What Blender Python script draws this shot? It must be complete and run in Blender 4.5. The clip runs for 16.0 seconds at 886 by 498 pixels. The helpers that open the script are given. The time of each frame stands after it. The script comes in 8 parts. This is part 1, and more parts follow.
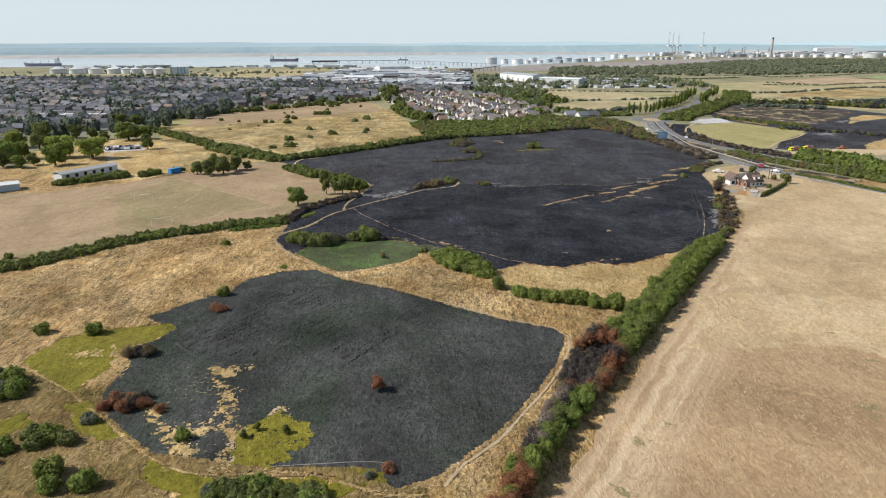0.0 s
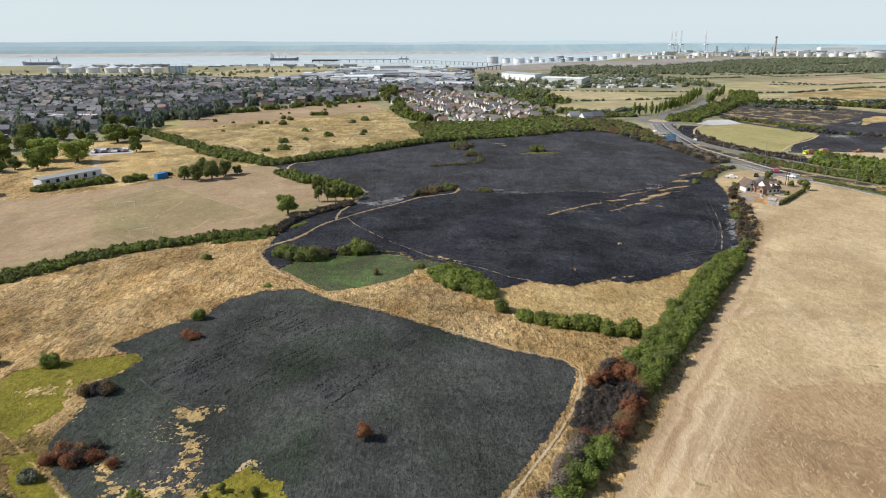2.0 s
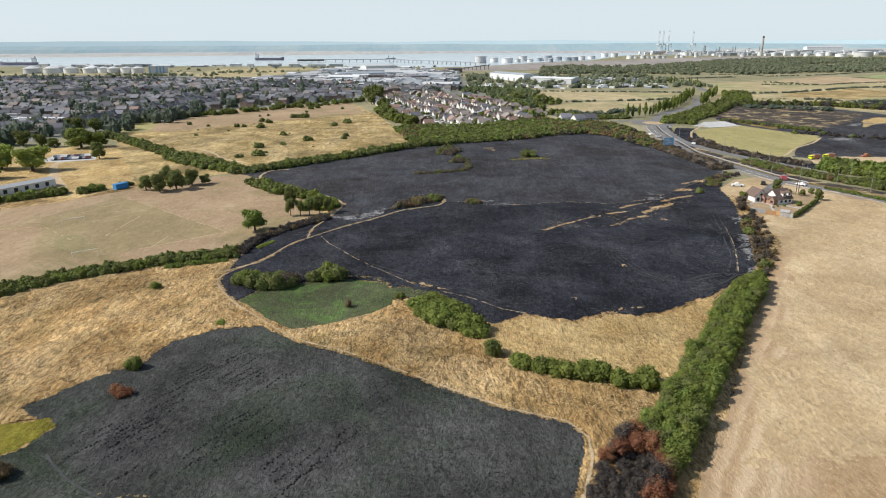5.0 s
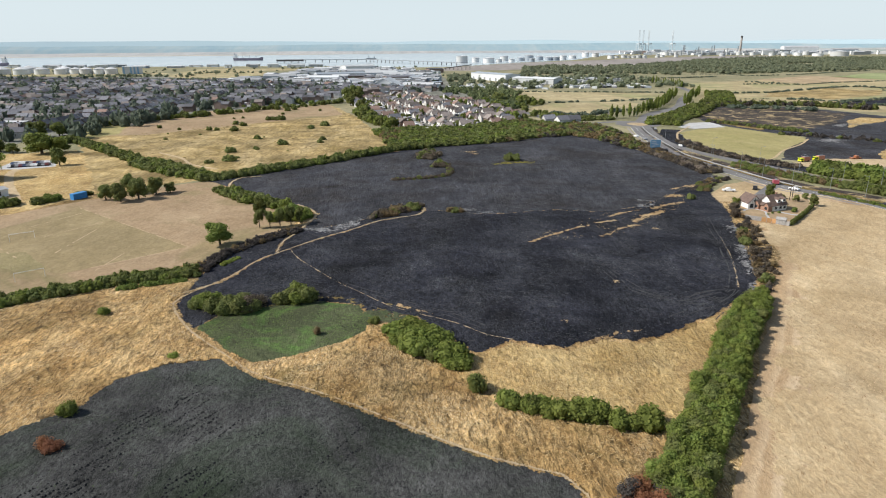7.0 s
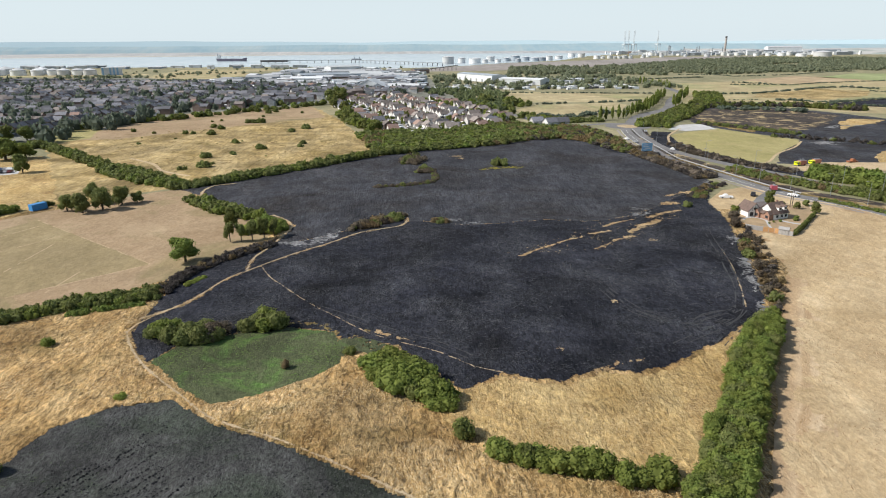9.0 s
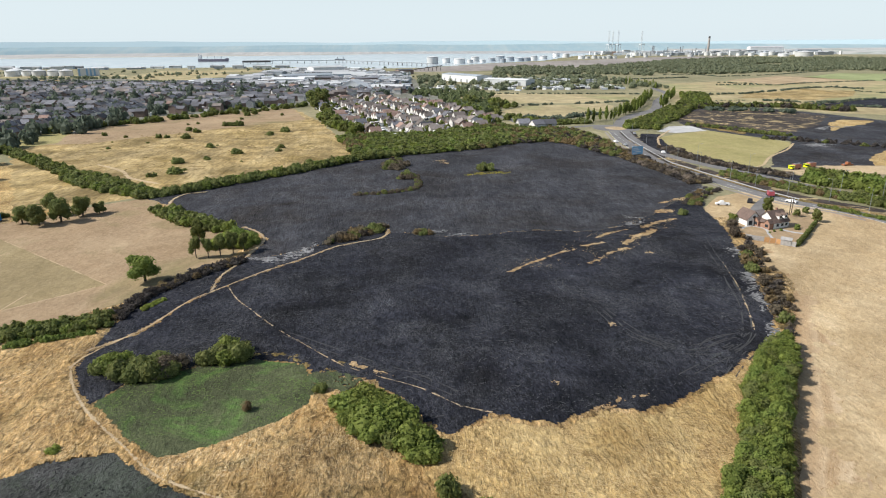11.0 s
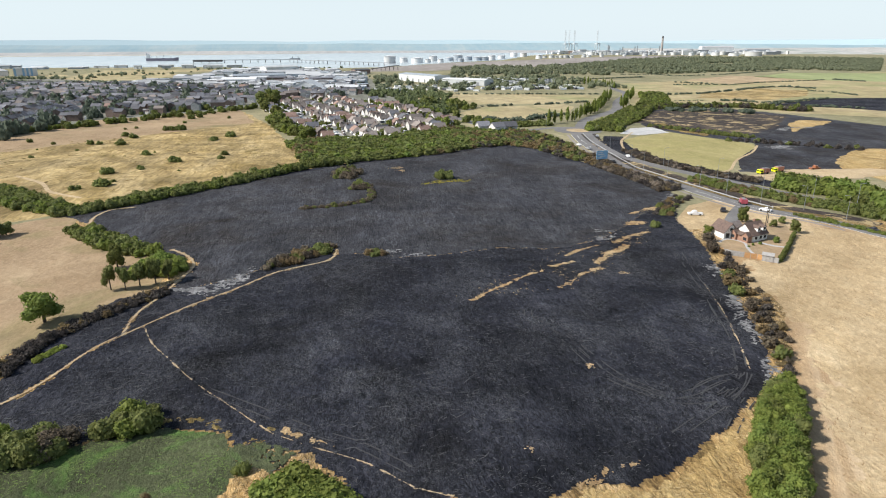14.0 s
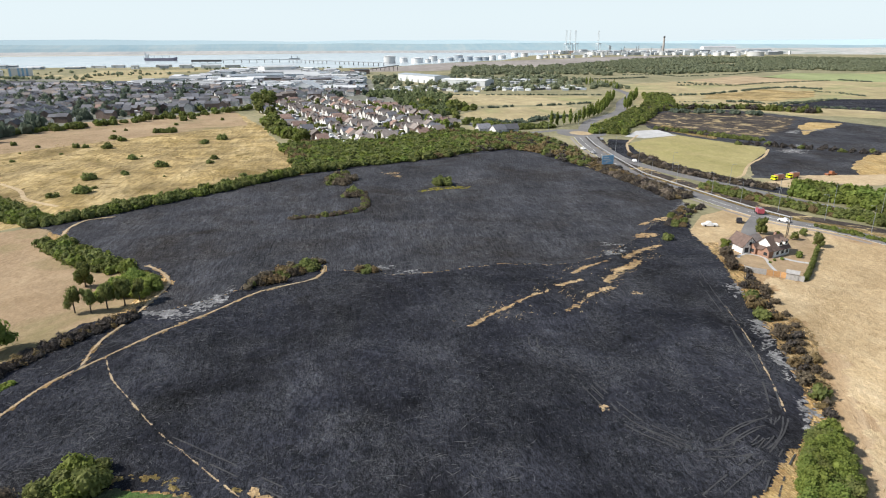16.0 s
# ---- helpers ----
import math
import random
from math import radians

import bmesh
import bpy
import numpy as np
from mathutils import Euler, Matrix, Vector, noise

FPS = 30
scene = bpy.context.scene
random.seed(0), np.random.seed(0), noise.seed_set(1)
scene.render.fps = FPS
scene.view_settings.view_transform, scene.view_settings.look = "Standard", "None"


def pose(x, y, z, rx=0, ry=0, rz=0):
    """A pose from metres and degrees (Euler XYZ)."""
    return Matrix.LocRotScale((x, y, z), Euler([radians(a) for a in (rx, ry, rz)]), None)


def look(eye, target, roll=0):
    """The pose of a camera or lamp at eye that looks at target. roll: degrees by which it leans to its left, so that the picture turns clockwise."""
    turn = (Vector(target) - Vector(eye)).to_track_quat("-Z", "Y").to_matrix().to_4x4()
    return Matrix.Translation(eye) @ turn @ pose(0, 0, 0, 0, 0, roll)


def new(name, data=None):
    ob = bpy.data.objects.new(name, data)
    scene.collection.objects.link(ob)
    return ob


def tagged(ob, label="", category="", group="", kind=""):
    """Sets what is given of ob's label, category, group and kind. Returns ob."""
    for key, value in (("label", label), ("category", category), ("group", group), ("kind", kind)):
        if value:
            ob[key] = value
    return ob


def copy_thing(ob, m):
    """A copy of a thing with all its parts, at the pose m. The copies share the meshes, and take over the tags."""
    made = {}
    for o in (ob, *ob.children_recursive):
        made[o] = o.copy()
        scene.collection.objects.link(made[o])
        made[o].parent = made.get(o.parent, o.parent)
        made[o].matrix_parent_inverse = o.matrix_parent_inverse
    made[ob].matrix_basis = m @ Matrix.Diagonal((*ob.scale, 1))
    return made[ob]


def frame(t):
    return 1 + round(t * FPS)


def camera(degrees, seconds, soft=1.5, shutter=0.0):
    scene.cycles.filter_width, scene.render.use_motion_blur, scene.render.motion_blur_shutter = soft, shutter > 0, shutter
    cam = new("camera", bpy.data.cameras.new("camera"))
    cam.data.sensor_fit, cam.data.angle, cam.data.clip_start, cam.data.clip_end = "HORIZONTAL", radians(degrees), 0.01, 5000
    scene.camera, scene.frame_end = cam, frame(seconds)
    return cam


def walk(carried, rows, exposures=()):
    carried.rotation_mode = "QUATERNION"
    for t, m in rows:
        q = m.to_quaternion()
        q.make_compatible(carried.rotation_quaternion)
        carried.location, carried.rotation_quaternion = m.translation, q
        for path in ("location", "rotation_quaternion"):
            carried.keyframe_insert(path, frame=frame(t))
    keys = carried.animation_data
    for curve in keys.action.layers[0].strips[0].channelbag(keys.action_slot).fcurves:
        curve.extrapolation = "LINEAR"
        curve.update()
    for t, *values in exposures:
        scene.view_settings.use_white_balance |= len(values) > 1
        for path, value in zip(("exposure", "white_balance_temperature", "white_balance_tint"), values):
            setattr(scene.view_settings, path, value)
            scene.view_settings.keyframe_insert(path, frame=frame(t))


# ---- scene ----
from mathutils.geometry import tessellate_polygon

# ---- camera ----
cam = camera(70.48, 16.0, 1.1)
# seconds, place, heading (left positive), tilt, lean to the right
FLIGHT = [
    (0.0, 0.00, 0.00, 63.02, 0.000, -18.086, 0.218),
    (0.5, 0.14, 3.99, 62.93, -0.000, -18.099, 0.235),
    (1.0, 0.43, 8.00, 62.98, 0.052, -18.125, 0.213),
    (1.5, 0.66, 12.00, 62.95, 0.084, -18.117, 0.197),
    (2.0, 0.91, 16.01, 62.95, 0.110, -18.170, 0.200),
    (2.5, 1.11, 20.03, 62.96, 0.151, -18.181, 0.200),
    (3.0, 1.27, 24.08, 62.95, 0.140, -18.211, 0.192),
    (3.5, 1.51, 28.19, 62.81, 0.163, -18.198, 0.207),
    (4.0, 1.88, 32.27, 62.63, -0.107, -18.198, 0.197),
    (6.5, 3.67, 51.01, 62.35, -2.206, -18.205, 0.249),
    (7.0, 4.06, 54.73, 62.37, -2.557, -18.210, 0.248),
    (7.5, 4.60, 58.43, 62.29, -2.703, -18.201, 0.231),
    (8.0, 5.03, 62.10, 62.25, -2.944, -18.184, 0.242),
    (8.5, 5.45, 65.79, 62.27, -3.410, -18.182, 0.242),
    (9.0, 5.83, 69.43, 62.30, -3.756, -18.182, 0.259),
    (11.5, 8.39, 87.48, 62.24, -5.668, -18.175, 0.250),
    (12.0, 9.04, 91.10, 62.22, -6.402, -18.179, 0.223),
    (12.5, 9.73, 94.70, 62.22, -7.140, -18.196, 0.200),
    (13.0, 10.51, 98.35, 62.25, -7.904, -18.213, 0.193),
    (13.5, 11.28, 102.01, 62.23, -8.646, -18.212, 0.159),
    (14.0, 11.97, 105.57, 62.29, -8.783, -18.253, 0.133),
    (14.5, 12.79, 109.17, 62.36, -8.759, -18.262, 0.132),
    (15.0, 13.70, 112.79, 62.31, -8.728, -18.259, 0.140),
    (15.5, 14.56, 116.68, 62.21, -8.737, -18.252, 0.126),
    (16.0, 15.37, 120.71, 62.16, -8.739, -18.258, 0.115),
]


def flight_pose(x, y, z, heading, tilt, lean):
    h, p = radians(heading), radians(tilt)
    ahead = Vector((-math.sin(h) * math.cos(p), math.cos(h) * math.cos(p), math.sin(p)))
    eye = Vector((x, y, z))
    return look(eye, eye + ahead * 100, -lean)


walk(cam, [(row[0], flight_pose(*row[1:])) for row in FLIGHT], [(0, 0.12), (4, 0.16), (8, 0.2), (12, 0.28), (16, 0.36)])

# ---- light ----
SUN_HEIGHT, SUN_TURN = 40, -92  # degrees; turn clockwise from +y
world = bpy.data.worlds.new("hazy_summer_sky")
scene.world = world
world.use_nodes = True
wn, wl = world.node_tree.nodes, world.node_tree.links
sky = wn.new("ShaderNodeTexSky")
sky.sky_type, sky.sun_disc = "NISHITA", False
sky.sun_elevation, sky.sun_rotation = radians(SUN_HEIGHT), radians(SUN_TURN)
sky.air_density, sky.dust_density, sky.ozone_density = 1.0, 1.0, 1.5
background = wn["Background"]
# summer haze: thickest at the horizon, thinning upwards
spot = wn.new("ShaderNodeTexCoord")
axes = wn.new("ShaderNodeSeparateXYZ")
wl.new(spot.outputs["Generated"], axes.inputs[0])
thin = wn.new("ShaderNodeMapRange")
thin.interpolation_type = "SMOOTHSTEP"
thin.inputs[1].default_value, thin.inputs[2].default_value = 0.02, 0.4
thin.inputs[3].default_value, thin.inputs[4].default_value = 0.92, 0.1
wl.new(axes.outputs["Z"], thin.inputs[0])
haze = wn.new("ShaderNodeMix")
haze.data_type = "RGBA"
haze.inputs[7].default_value = (7.6, 8.7, 9.25, 1)
wl.new(thin.outputs[0], haze.inputs[0])
wl.new(sky.outputs[0], haze.inputs[6])
wl.new(haze.outputs[2], background.inputs[0])
background.inputs[1].default_value = 0.085
sun = new("sun", bpy.data.lights.new("sun", "SUN"))
sun.data.energy, sun.data.angle, sun.data.color = 5.0, radians(0.53), (1.0, 0.95, 0.87)
sun_way = Vector((math.sin(radians(SUN_TURN)) * math.cos(radians(SUN_HEIGHT)), math.cos(radians(SUN_TURN)) * math.cos(radians(SUN_HEIGHT)), math.sin(radians(SUN_HEIGHT))))
sun.matrix_world = look(sun_way * 500, (0, 0, 0))


# ---- materials ----
def blank(name, rough=0.9):
    m = bpy.data.materials.new(name)
    m.use_nodes = True
    b = m.node_tree.nodes["Principled BSDF"]
    b.inputs["Roughness"].default_value = rough
    b.inputs["Specular IOR Level"].default_value = 0.2
    return m, m.node_tree.nodes, m.node_tree.links, b


def ramp(nodes, stops):
    r = nodes.new("ShaderNodeValToRGB")
    e = r.color_ramp.elements
    while len(e) < len(stops):
        e.new(0.5)
    for i, (at, col) in enumerate(stops):
        e[i].position, e[i].color = at, (*col, 1)
    return r


def noise_node(nodes, links, vector, scale, detail=6.0, rough=0.6, warp=0.0):
    n = nodes.new("ShaderNodeTexNoise")
    n.inputs["Scale"].default_value, n.inputs["Detail"].default_value = scale, detail
    n.inputs["Roughness"].default_value, n.inputs["Distortion"].default_value = rough, warp
    links.new(vector, n.inputs["Vector"])
    return n


def mixed(nodes, links, a, b, fac, kind="MIX"):
    m = nodes.new("ShaderNodeMix")
    m.data_type, m.blend_type = "RGBA", kind
    for sock, val in ((m.inputs[0], fac), (m.inputs[6], a), (m.inputs[7], b)):
        if isinstance(val, (int, float)):
            sock.default_value = val
        elif isinstance(val, tuple):
            sock.default_value = (*val, 1)
        else:
            links.new(val, sock)
    return m.outputs[2]


def spread(nodes, links, value, low, high):
    r = nodes.new("ShaderNodeMapRange")
    r.inputs[1].default_value, r.inputs[2].default_value = low, high
    links.new(value, r.inputs[0])
    return r.outputs[0]


def placed(nodes, links, turn=0.0, stretch=(1, 1, 1)):
    g = nodes.new("ShaderNodeNewGeometry")
    mp = nodes.new("ShaderNodeMapping")
    mp.vector_type = "POINT"
    mp.inputs["Rotation"].default_value = (0, 0, radians(turn))
    mp.inputs["Scale"].default_value = stretch
    links.new(g.outputs["Position"], mp.inputs["Vector"])
    return mp.outputs[0]


def land(name, dark, mid, light, fine=1.2, coarse=0.05, turn=0.0, streak=1.0, bump=0.5, stain=None, stain_scale=0.03, stain_low=0.55, stain_high=0.7, rough=0.95, mottling=0.45, speck=None, relief=0.5, contrast=0.15, zones=0.12, scrape=None, dusty=0.0, lane=None, gloss=0.2):
    """Open ground: fine grain, lumps and broad mottling, an optional stain colour in patches, light specks, streaks along one bearing."""
    m, n, l, b = blank(name, rough)
    b.inputs["Specular IOR Level"].default_value = gloss
    b.inputs["Sheen Weight"].default_value, b.inputs["Sheen Roughness"].default_value = dusty, 0.6
    flat, drawn = placed(n, l), placed(n, l, turn, (1, 1 / streak, 1))
    grain = noise_node(n, l, drawn, fine * 2.2, 9, 0.72, 0.4)
    lumps = noise_node(n, l, drawn, fine * 0.45, 7, 0.68, 1.1)
    broad = noise_node(n, l, drawn, coarse, 8, 0.66, 0.8)
    cols = []
    for tex, low, high in ((grain, 0.38, 0.62), (lumps, 0.36, 0.64), (broad, 0.36, 0.64)):
        r = ramp(n, [(low, dark), (0.5, mid), (high, light)])
        l.new(tex.outputs[0], r.inputs[0])
        cols.append(r.outputs[0])
    col = mixed(n, l, mixed(n, l, cols[0], cols[1], 0.5), cols[2], mottling)
    if stain:
        patch = noise_node(n, l, flat, stain_scale, 9, 0.7, 0.9)
        col = mixed(n, l, col, stain, spread(n, l, patch.outputs[0], stain_low, stain_high))
    if speck:
        dots = noise_node(n, l, drawn, fine * 1.1, 9, 0.8, 0.7)
        col = mixed(n, l, col, speck, spread(n, l, dots.outputs[0], 0.6, 0.74))
    if scrape:
        thread = noise_node(n, l, drawn, fine * 1.7, 4, 0.65, 2.2)
        away = n.new("ShaderNodeMath")
        away.operation = "ABSOLUTE"
        off = n.new("ShaderNodeMath")
        off.operation = "SUBTRACT"
        off.inputs[1].default_value = 0.5
        l.new(thread.outputs[0], off.inputs[0])
        l.new(off.outputs[0], away.inputs[0])
        where = noise_node(n, l, flat, 0.055, 6, 0.7, 0.6)
        both = n.new("ShaderNodeMath")
        both.operation = "MULTIPLY"
        l.new(spread(n, l, away.outputs[0], 0.036, 0.004), both.inputs[0])
        l.new(spread(n, l, where.outputs[0], 0.42, 0.62), both.inputs[1])
        col = mixed(n, l, col, scrape, both.outputs[0])
    for tex, k, low, high in ((noise_node(n, l, drawn, fine * 1.0, 6, 0.7, 1.6), contrast, 0.36, 0.64), (noise_node(n, l, flat, 0.035, 5, 0.6, 0.8), zones, 0.35, 0.65)):
        r = ramp(n, [(low, (1 - k,) * 3), (high, (1 + k * 0.6,) * 3)])
        l.new(tex.outputs[0], r.inputs[0])
        col = mixed(n, l, col, r.outputs[0], 1.0, "MULTIPLY")
    if lane:
        # wheel wear along a straight edge: side vector of the lane, then shares of the pale colour across it
        side, pale, stops = lane
        across = n.new("ShaderNodeVectorMath")
        across.operation = "DOT_PRODUCT"
        across.inputs[1].default_value = side
        l.new(flat, across.inputs[0])
        drift = noise_node(n, l, flat, 0.06, 4, 0.6)
        wide = n.new("ShaderNodeMath")
        wide.operation = "MULTIPLY_ADD"
        wide.inputs[1].default_value = 5.0
        l.new(drift.outputs[0], wide.inputs[0])
        l.new(across.outputs["Value"], wide.inputs[2])
        share = ramp(n, [(k, (v, v, v)) for k, v in stops])
        l.new(spread(n, l, wide.outputs[0], -30, 30), share.inputs[0])
        rows = n.new("ShaderNodeCombineXYZ")
        l.new(wide.outputs[0], rows.inputs[0])
        bars = noise_node(n, l, rows.outputs[0], 0.55, 3, 0.6)
        worn = n.new("ShaderNodeMath")
        worn.operation = "MULTIPLY"
        l.new(share.outputs[0], worn.inputs[0])
        l.new(spread(n, l, bars.outputs[0], 0.32, 0.62), worn.inputs[1])
        col = mixed(n, l, col, pale, worn.outputs[0])
    l.new(col, b.inputs["Base Color"])
    total = n.new("ShaderNodeMath")
    total.operation = "MULTIPLY_ADD"
    total.inputs[1].default_value = 2.0
    l.new(lumps.outputs[0], total.inputs[0])
    l.new(grain.outputs[0], total.inputs[2])
    bp = n.new("ShaderNodeBump")
    bp.inputs["Strength"].default_value, bp.inputs["Distance"].default_value = bump, relief
    l.new(total.outputs[0], bp.inputs["Height"])
    l.new(bp.outputs[0], b.inputs["Normal"])
    return m


def paint(name, col, rough=0.6, vary=0.12, scale=0.8, metal=0.0, tint=0.0):
    """A plain coat with faint weathering; tint shifts it from object to object."""
    m, n, l, b = blank(name, rough)
    b.inputs["Metallic"].default_value = metal
    tc = n.new("ShaderNodeTexCoord")
    ns = noise_node(n, l, tc.outputs["Object"], scale, 5, 0.6)
    low = tuple(c * (1 - vary) for c in col)
    high = tuple(min(1, c * (1 + vary)) for c in col)
    r = ramp(n, [(0.3, low), (0.7, high)])
    l.new(ns.outputs[0], r.inputs[0])
    out = r.outputs[0]
    if tint:
        oi = n.new("ShaderNodeObjectInfo")
        hsv = n.new("ShaderNodeHueSaturation")
        l.new(spread_range(n, l, oi.outputs["Random"], 1 - tint, 1 + tint), hsv.inputs["Value"])
        l.new(out, hsv.inputs["Color"])
        out = hsv.outputs[0]
    l.new(out, b.inputs["Base Color"])
    return m


def spread_range(nodes, links, value, low, high):
    r = nodes.new("ShaderNodeMapRange")
    r.inputs[3].default_value, r.inputs[4].default_value = low, high
    links.new(value, r.inputs[0])
    return r.outputs[0]


def leaves(name, dark, light, tint=0.25, hue=0.008, through_light=0.45):
    """Foliage: each leaf clump has its own shade, each plant its own tint; thin leaves let some light through."""
    m, n, l, b = blank(name, 0.7)
    g = n.new("ShaderNodeNewGeometry")
    r = ramp(n, [(0.0, dark), (1.0, light)])
    l.new(g.outputs["Random Per Island"], r.inputs[0])
    oi = n.new("ShaderNodeObjectInfo")
    hsv = n.new("ShaderNodeHueSaturation")
    l.new(spread_range(n, l, oi.outputs["Random"], 1 - tint, 1 + tint), hsv.inputs["Value"])
    l.new(spread_range(n, l, oi.outputs["Random"], 0.5 - hue, 0.5 + hue), hsv.inputs["Hue"])
    l.new(r.outputs[0], hsv.inputs["Color"])
    l.new(hsv.outputs[0], b.inputs["Base Color"])
    t = n.new("ShaderNodeBsdfTranslucent")
    l.new(hsv.outputs[0], t.inputs["Color"])
    mix = n.new("ShaderNodeMixShader")
    mix.inputs[0].default_value = through_light
    l.new(b.outputs[0], mix.inputs[1])
    l.new(t.outputs[0], mix.inputs[2])
    l.new(mix.outputs[0], n["Material Output"].inputs["Surface"])
    return m


MEADOW = land("dry_meadow", (0.175, 0.095, 0.032), (0.43, 0.272, 0.108), (0.66, 0.468, 0.228), 0.85, 0.11, 22, 2.6, 1.0, (0.20, 0.145, 0.055), 0.06, 0.5, 0.68, relief=0.4, contrast=0.68, zones=0.36, scrape=(0.74, 0.60, 0.38))
STRAW = land("bleached_straw", (0.24, 0.148, 0.052), (0.475, 0.33, 0.137), (0.65, 0.495, 0.245), 0.9, 0.07, -35, 2.4, 0.8, (0.26, 0.16, 0.068), 0.05, 0.52, 0.72, relief=0.4, contrast=0.48, zones=0.2, scrape=(0.68, 0.54, 0.31))
STUBBLE = land("mown_stubble", (0.245, 0.152, 0.08), (0.37, 0.25, 0.136), (0.52, 0.385, 0.225), 0.75, 0.045, -33, 1.8, 0.6, (0.26, 0.165, 0.085), 0.03, 0.5, 0.70, mottling=0.32, contrast=0.2, zones=0.14, relief=0.3, lane=((0.835, -0.55, 0), (0.60, 0.475, 0.325), [(0.0, 0.0), (0.05, 0.15), (0.13, 0.85), (0.24, 0.6), (0.34, 0.12), (1.0, 0.0)]))
PLAYING = land("parched_turf", (0.245, 0.17, 0.098), (0.335, 0.24, 0.148), (0.42, 0.32, 0.205), 0.5, 0.03, 60, 1.6, 0.25, (0.19, 0.17, 0.075), 0.016, 0.5, 0.68)
CHAR = land("burnt_ground", (0.0132, 0.0142, 0.0194), (0.0276, 0.0292, 0.0384), (0.061, 0.064, 0.081), 1.0, 0.05, 30, 2.0, 0.7, (0.0142, 0.0137, 0.0155), 0.03, 0.5, 0.68, speck=(0.10, 0.104, 0.112), mottling=0.34, contrast=0.6, zones=0.4, scrape=(0.13, 0.134, 0.142), gloss=0.05)
CHAR_ASHEN = land("ashen_burnt_ground", (0.0268, 0.0283, 0.0347), (0.0495, 0.0515, 0.061), (0.092, 0.0945, 0.108), 0.7, 0.05, -38, 3.2, 0.8, (0.030, 0.0262, 0.0252), 0.03, 0.48, 0.66, speck=(0.105, 0.104, 0.106), mottling=0.32, contrast=0.5, zones=0.3, scrape=(0.125, 0.123, 0.124), gloss=0.1)
CHAR_GREEN = land("burnt_ground_regrowing", (0.0295, 0.0297, 0.0312), (0.0643, 0.0648, 0.0646), (0.1151, 0.1167, 0.1139), 1.2, 0.05, 40, 1.8, 0.6, (0.044, 0.059, 0.040), 0.03, 0.46, 0.66, mottling=0.4, speck=(0.105, 0.11, 0.10), contrast=0.5, zones=0.4, scrape=(0.095, 0.10, 0.09), gloss=0.05)
REGROWTH = land("green_regrowth", (0.046, 0.051, 0.027), (0.080, 0.093, 0.046), (0.125, 0.146, 0.072), 0.9, 0.07, 0, 1.3, 0.7, (0.095, 0.185, 0.04), 0.085, 0.5, 0.66, contrast=0.35, zones=0.3)
MOSSY = land("yellow_green_grass", (0.11, 0.096, 0.011), (0.19, 0.170, 0.018), (0.28, 0.245, 0.04), 1.0, 0.09, 0, 1.4, 0.8, (0.28, 0.20, 0.075), 0.09, 0.58, 0.70, contrast=0.4, zones=0.25, relief=0.3)
PASTURE = land("grazed_pasture", (0.235, 0.215, 0.082), (0.315, 0.28, 0.12), (0.40, 0.345, 0.165), 0.4, 0.03, 0, 2, 0.2, (0.34, 0.28, 0.14), 0.02, 0.5, 0.7)
FARTAN = land("distant_dry_fields", (0.31, 0.255, 0.135), (0.38, 0.315, 0.18), (0.46, 0.385, 0.235), 0.1, 0.01, 10, 3, 0.1, (0.29, 0.285, 0.14), 0.006, 0.5, 0.6, zones=0.2)
FARGREEN = land("distant_green_fields", (0.21, 0.245, 0.105), (0.275, 0.31, 0.145), (0.34, 0.37, 0.19), 0.1, 0.01, 10, 3, 0.1)
HALFBURNT = land("half_burnt_field", (0.03, 0.026, 0.025), (0.055, 0.045, 0.04), (0.10, 0.08, 0.065), 0.3, 0.03, 12, 4.0, 0.5, (0.40, 0.31, 0.17), 0.075, 0.53, 0.585, contrast=0.5)
SCRUBLAND = land("scrubby_land", (0.14, 0.14, 0.08), (0.24, 0.225, 0.13), (0.38, 0.33, 0.21), 0.2, 0.012, 0, 2, 0.4)
TOWNLAND = land("gardens_and_streets", (0.10, 0.115, 0.075), (0.18, 0.18, 0.15), (0.32, 0.31, 0.28), 0.16, 0.03, 0, 1, 0.2)
MUD = land("tidal_mud", (0.22, 0.20, 0.185), (0.29, 0.26, 0.24), (0.36, 0.335, 0.31), 0.03, 0.004, 8, 6, 0.1)
ASPHALT = land("worn_asphalt", (0.14, 0.137, 0.137), (0.18, 0.176, 0.176), (0.225, 0.22, 0.217), 0.8, 0.06, 0, 1, 0.1)
BANKGRASS = land("olive_brown_grass", (0.10, 0.062, 0.02), (0.215, 0.147, 0.052), (0.38, 0.275, 0.125), 0.95, 0.07, 15, 2.4, 0.9, (0.13, 0.115, 0.022), 0.06, 0.5, 0.66, relief=0.4, contrast=0.55, zones=0.25, scrape=(0.52, 0.40, 0.22))
GOLDEN = land("golden_meadow", (0.245, 0.165, 0.06), (0.40, 0.30, 0.14), (0.52, 0.41, 0.225), 0.35, 0.03, -15, 4.0, 0.4, (0.23, 0.165, 0.06), 0.03, 0.48, 0.64, contrast=0.4, zones=0.4)
TAWNY = land("singed_tawny_grass", (0.27, 0.165, 0.075), (0.49, 0.345, 0.18), (0.66, 0.52, 0.315), 0.9, 0.1, 30, 2.0, 0.8, (0.20, 0.115, 0.05), 0.15, 0.5, 0.7, contrast=0.45)
GRAVEL = land("pale_trodden_earth", (0.34, 0.25, 0.145), (0.47, 0.36, 0.225), (0.58, 0.47, 0.32), 1.2, 0.15, 0, 1, 0.3)
HARDSTAND = land("pale_hardstanding", (0.40, 0.40, 0.40), (0.48, 0.48, 0.48), (0.56, 0.56, 0.56), 0.2, 0.03, 0, 1, 0.1)
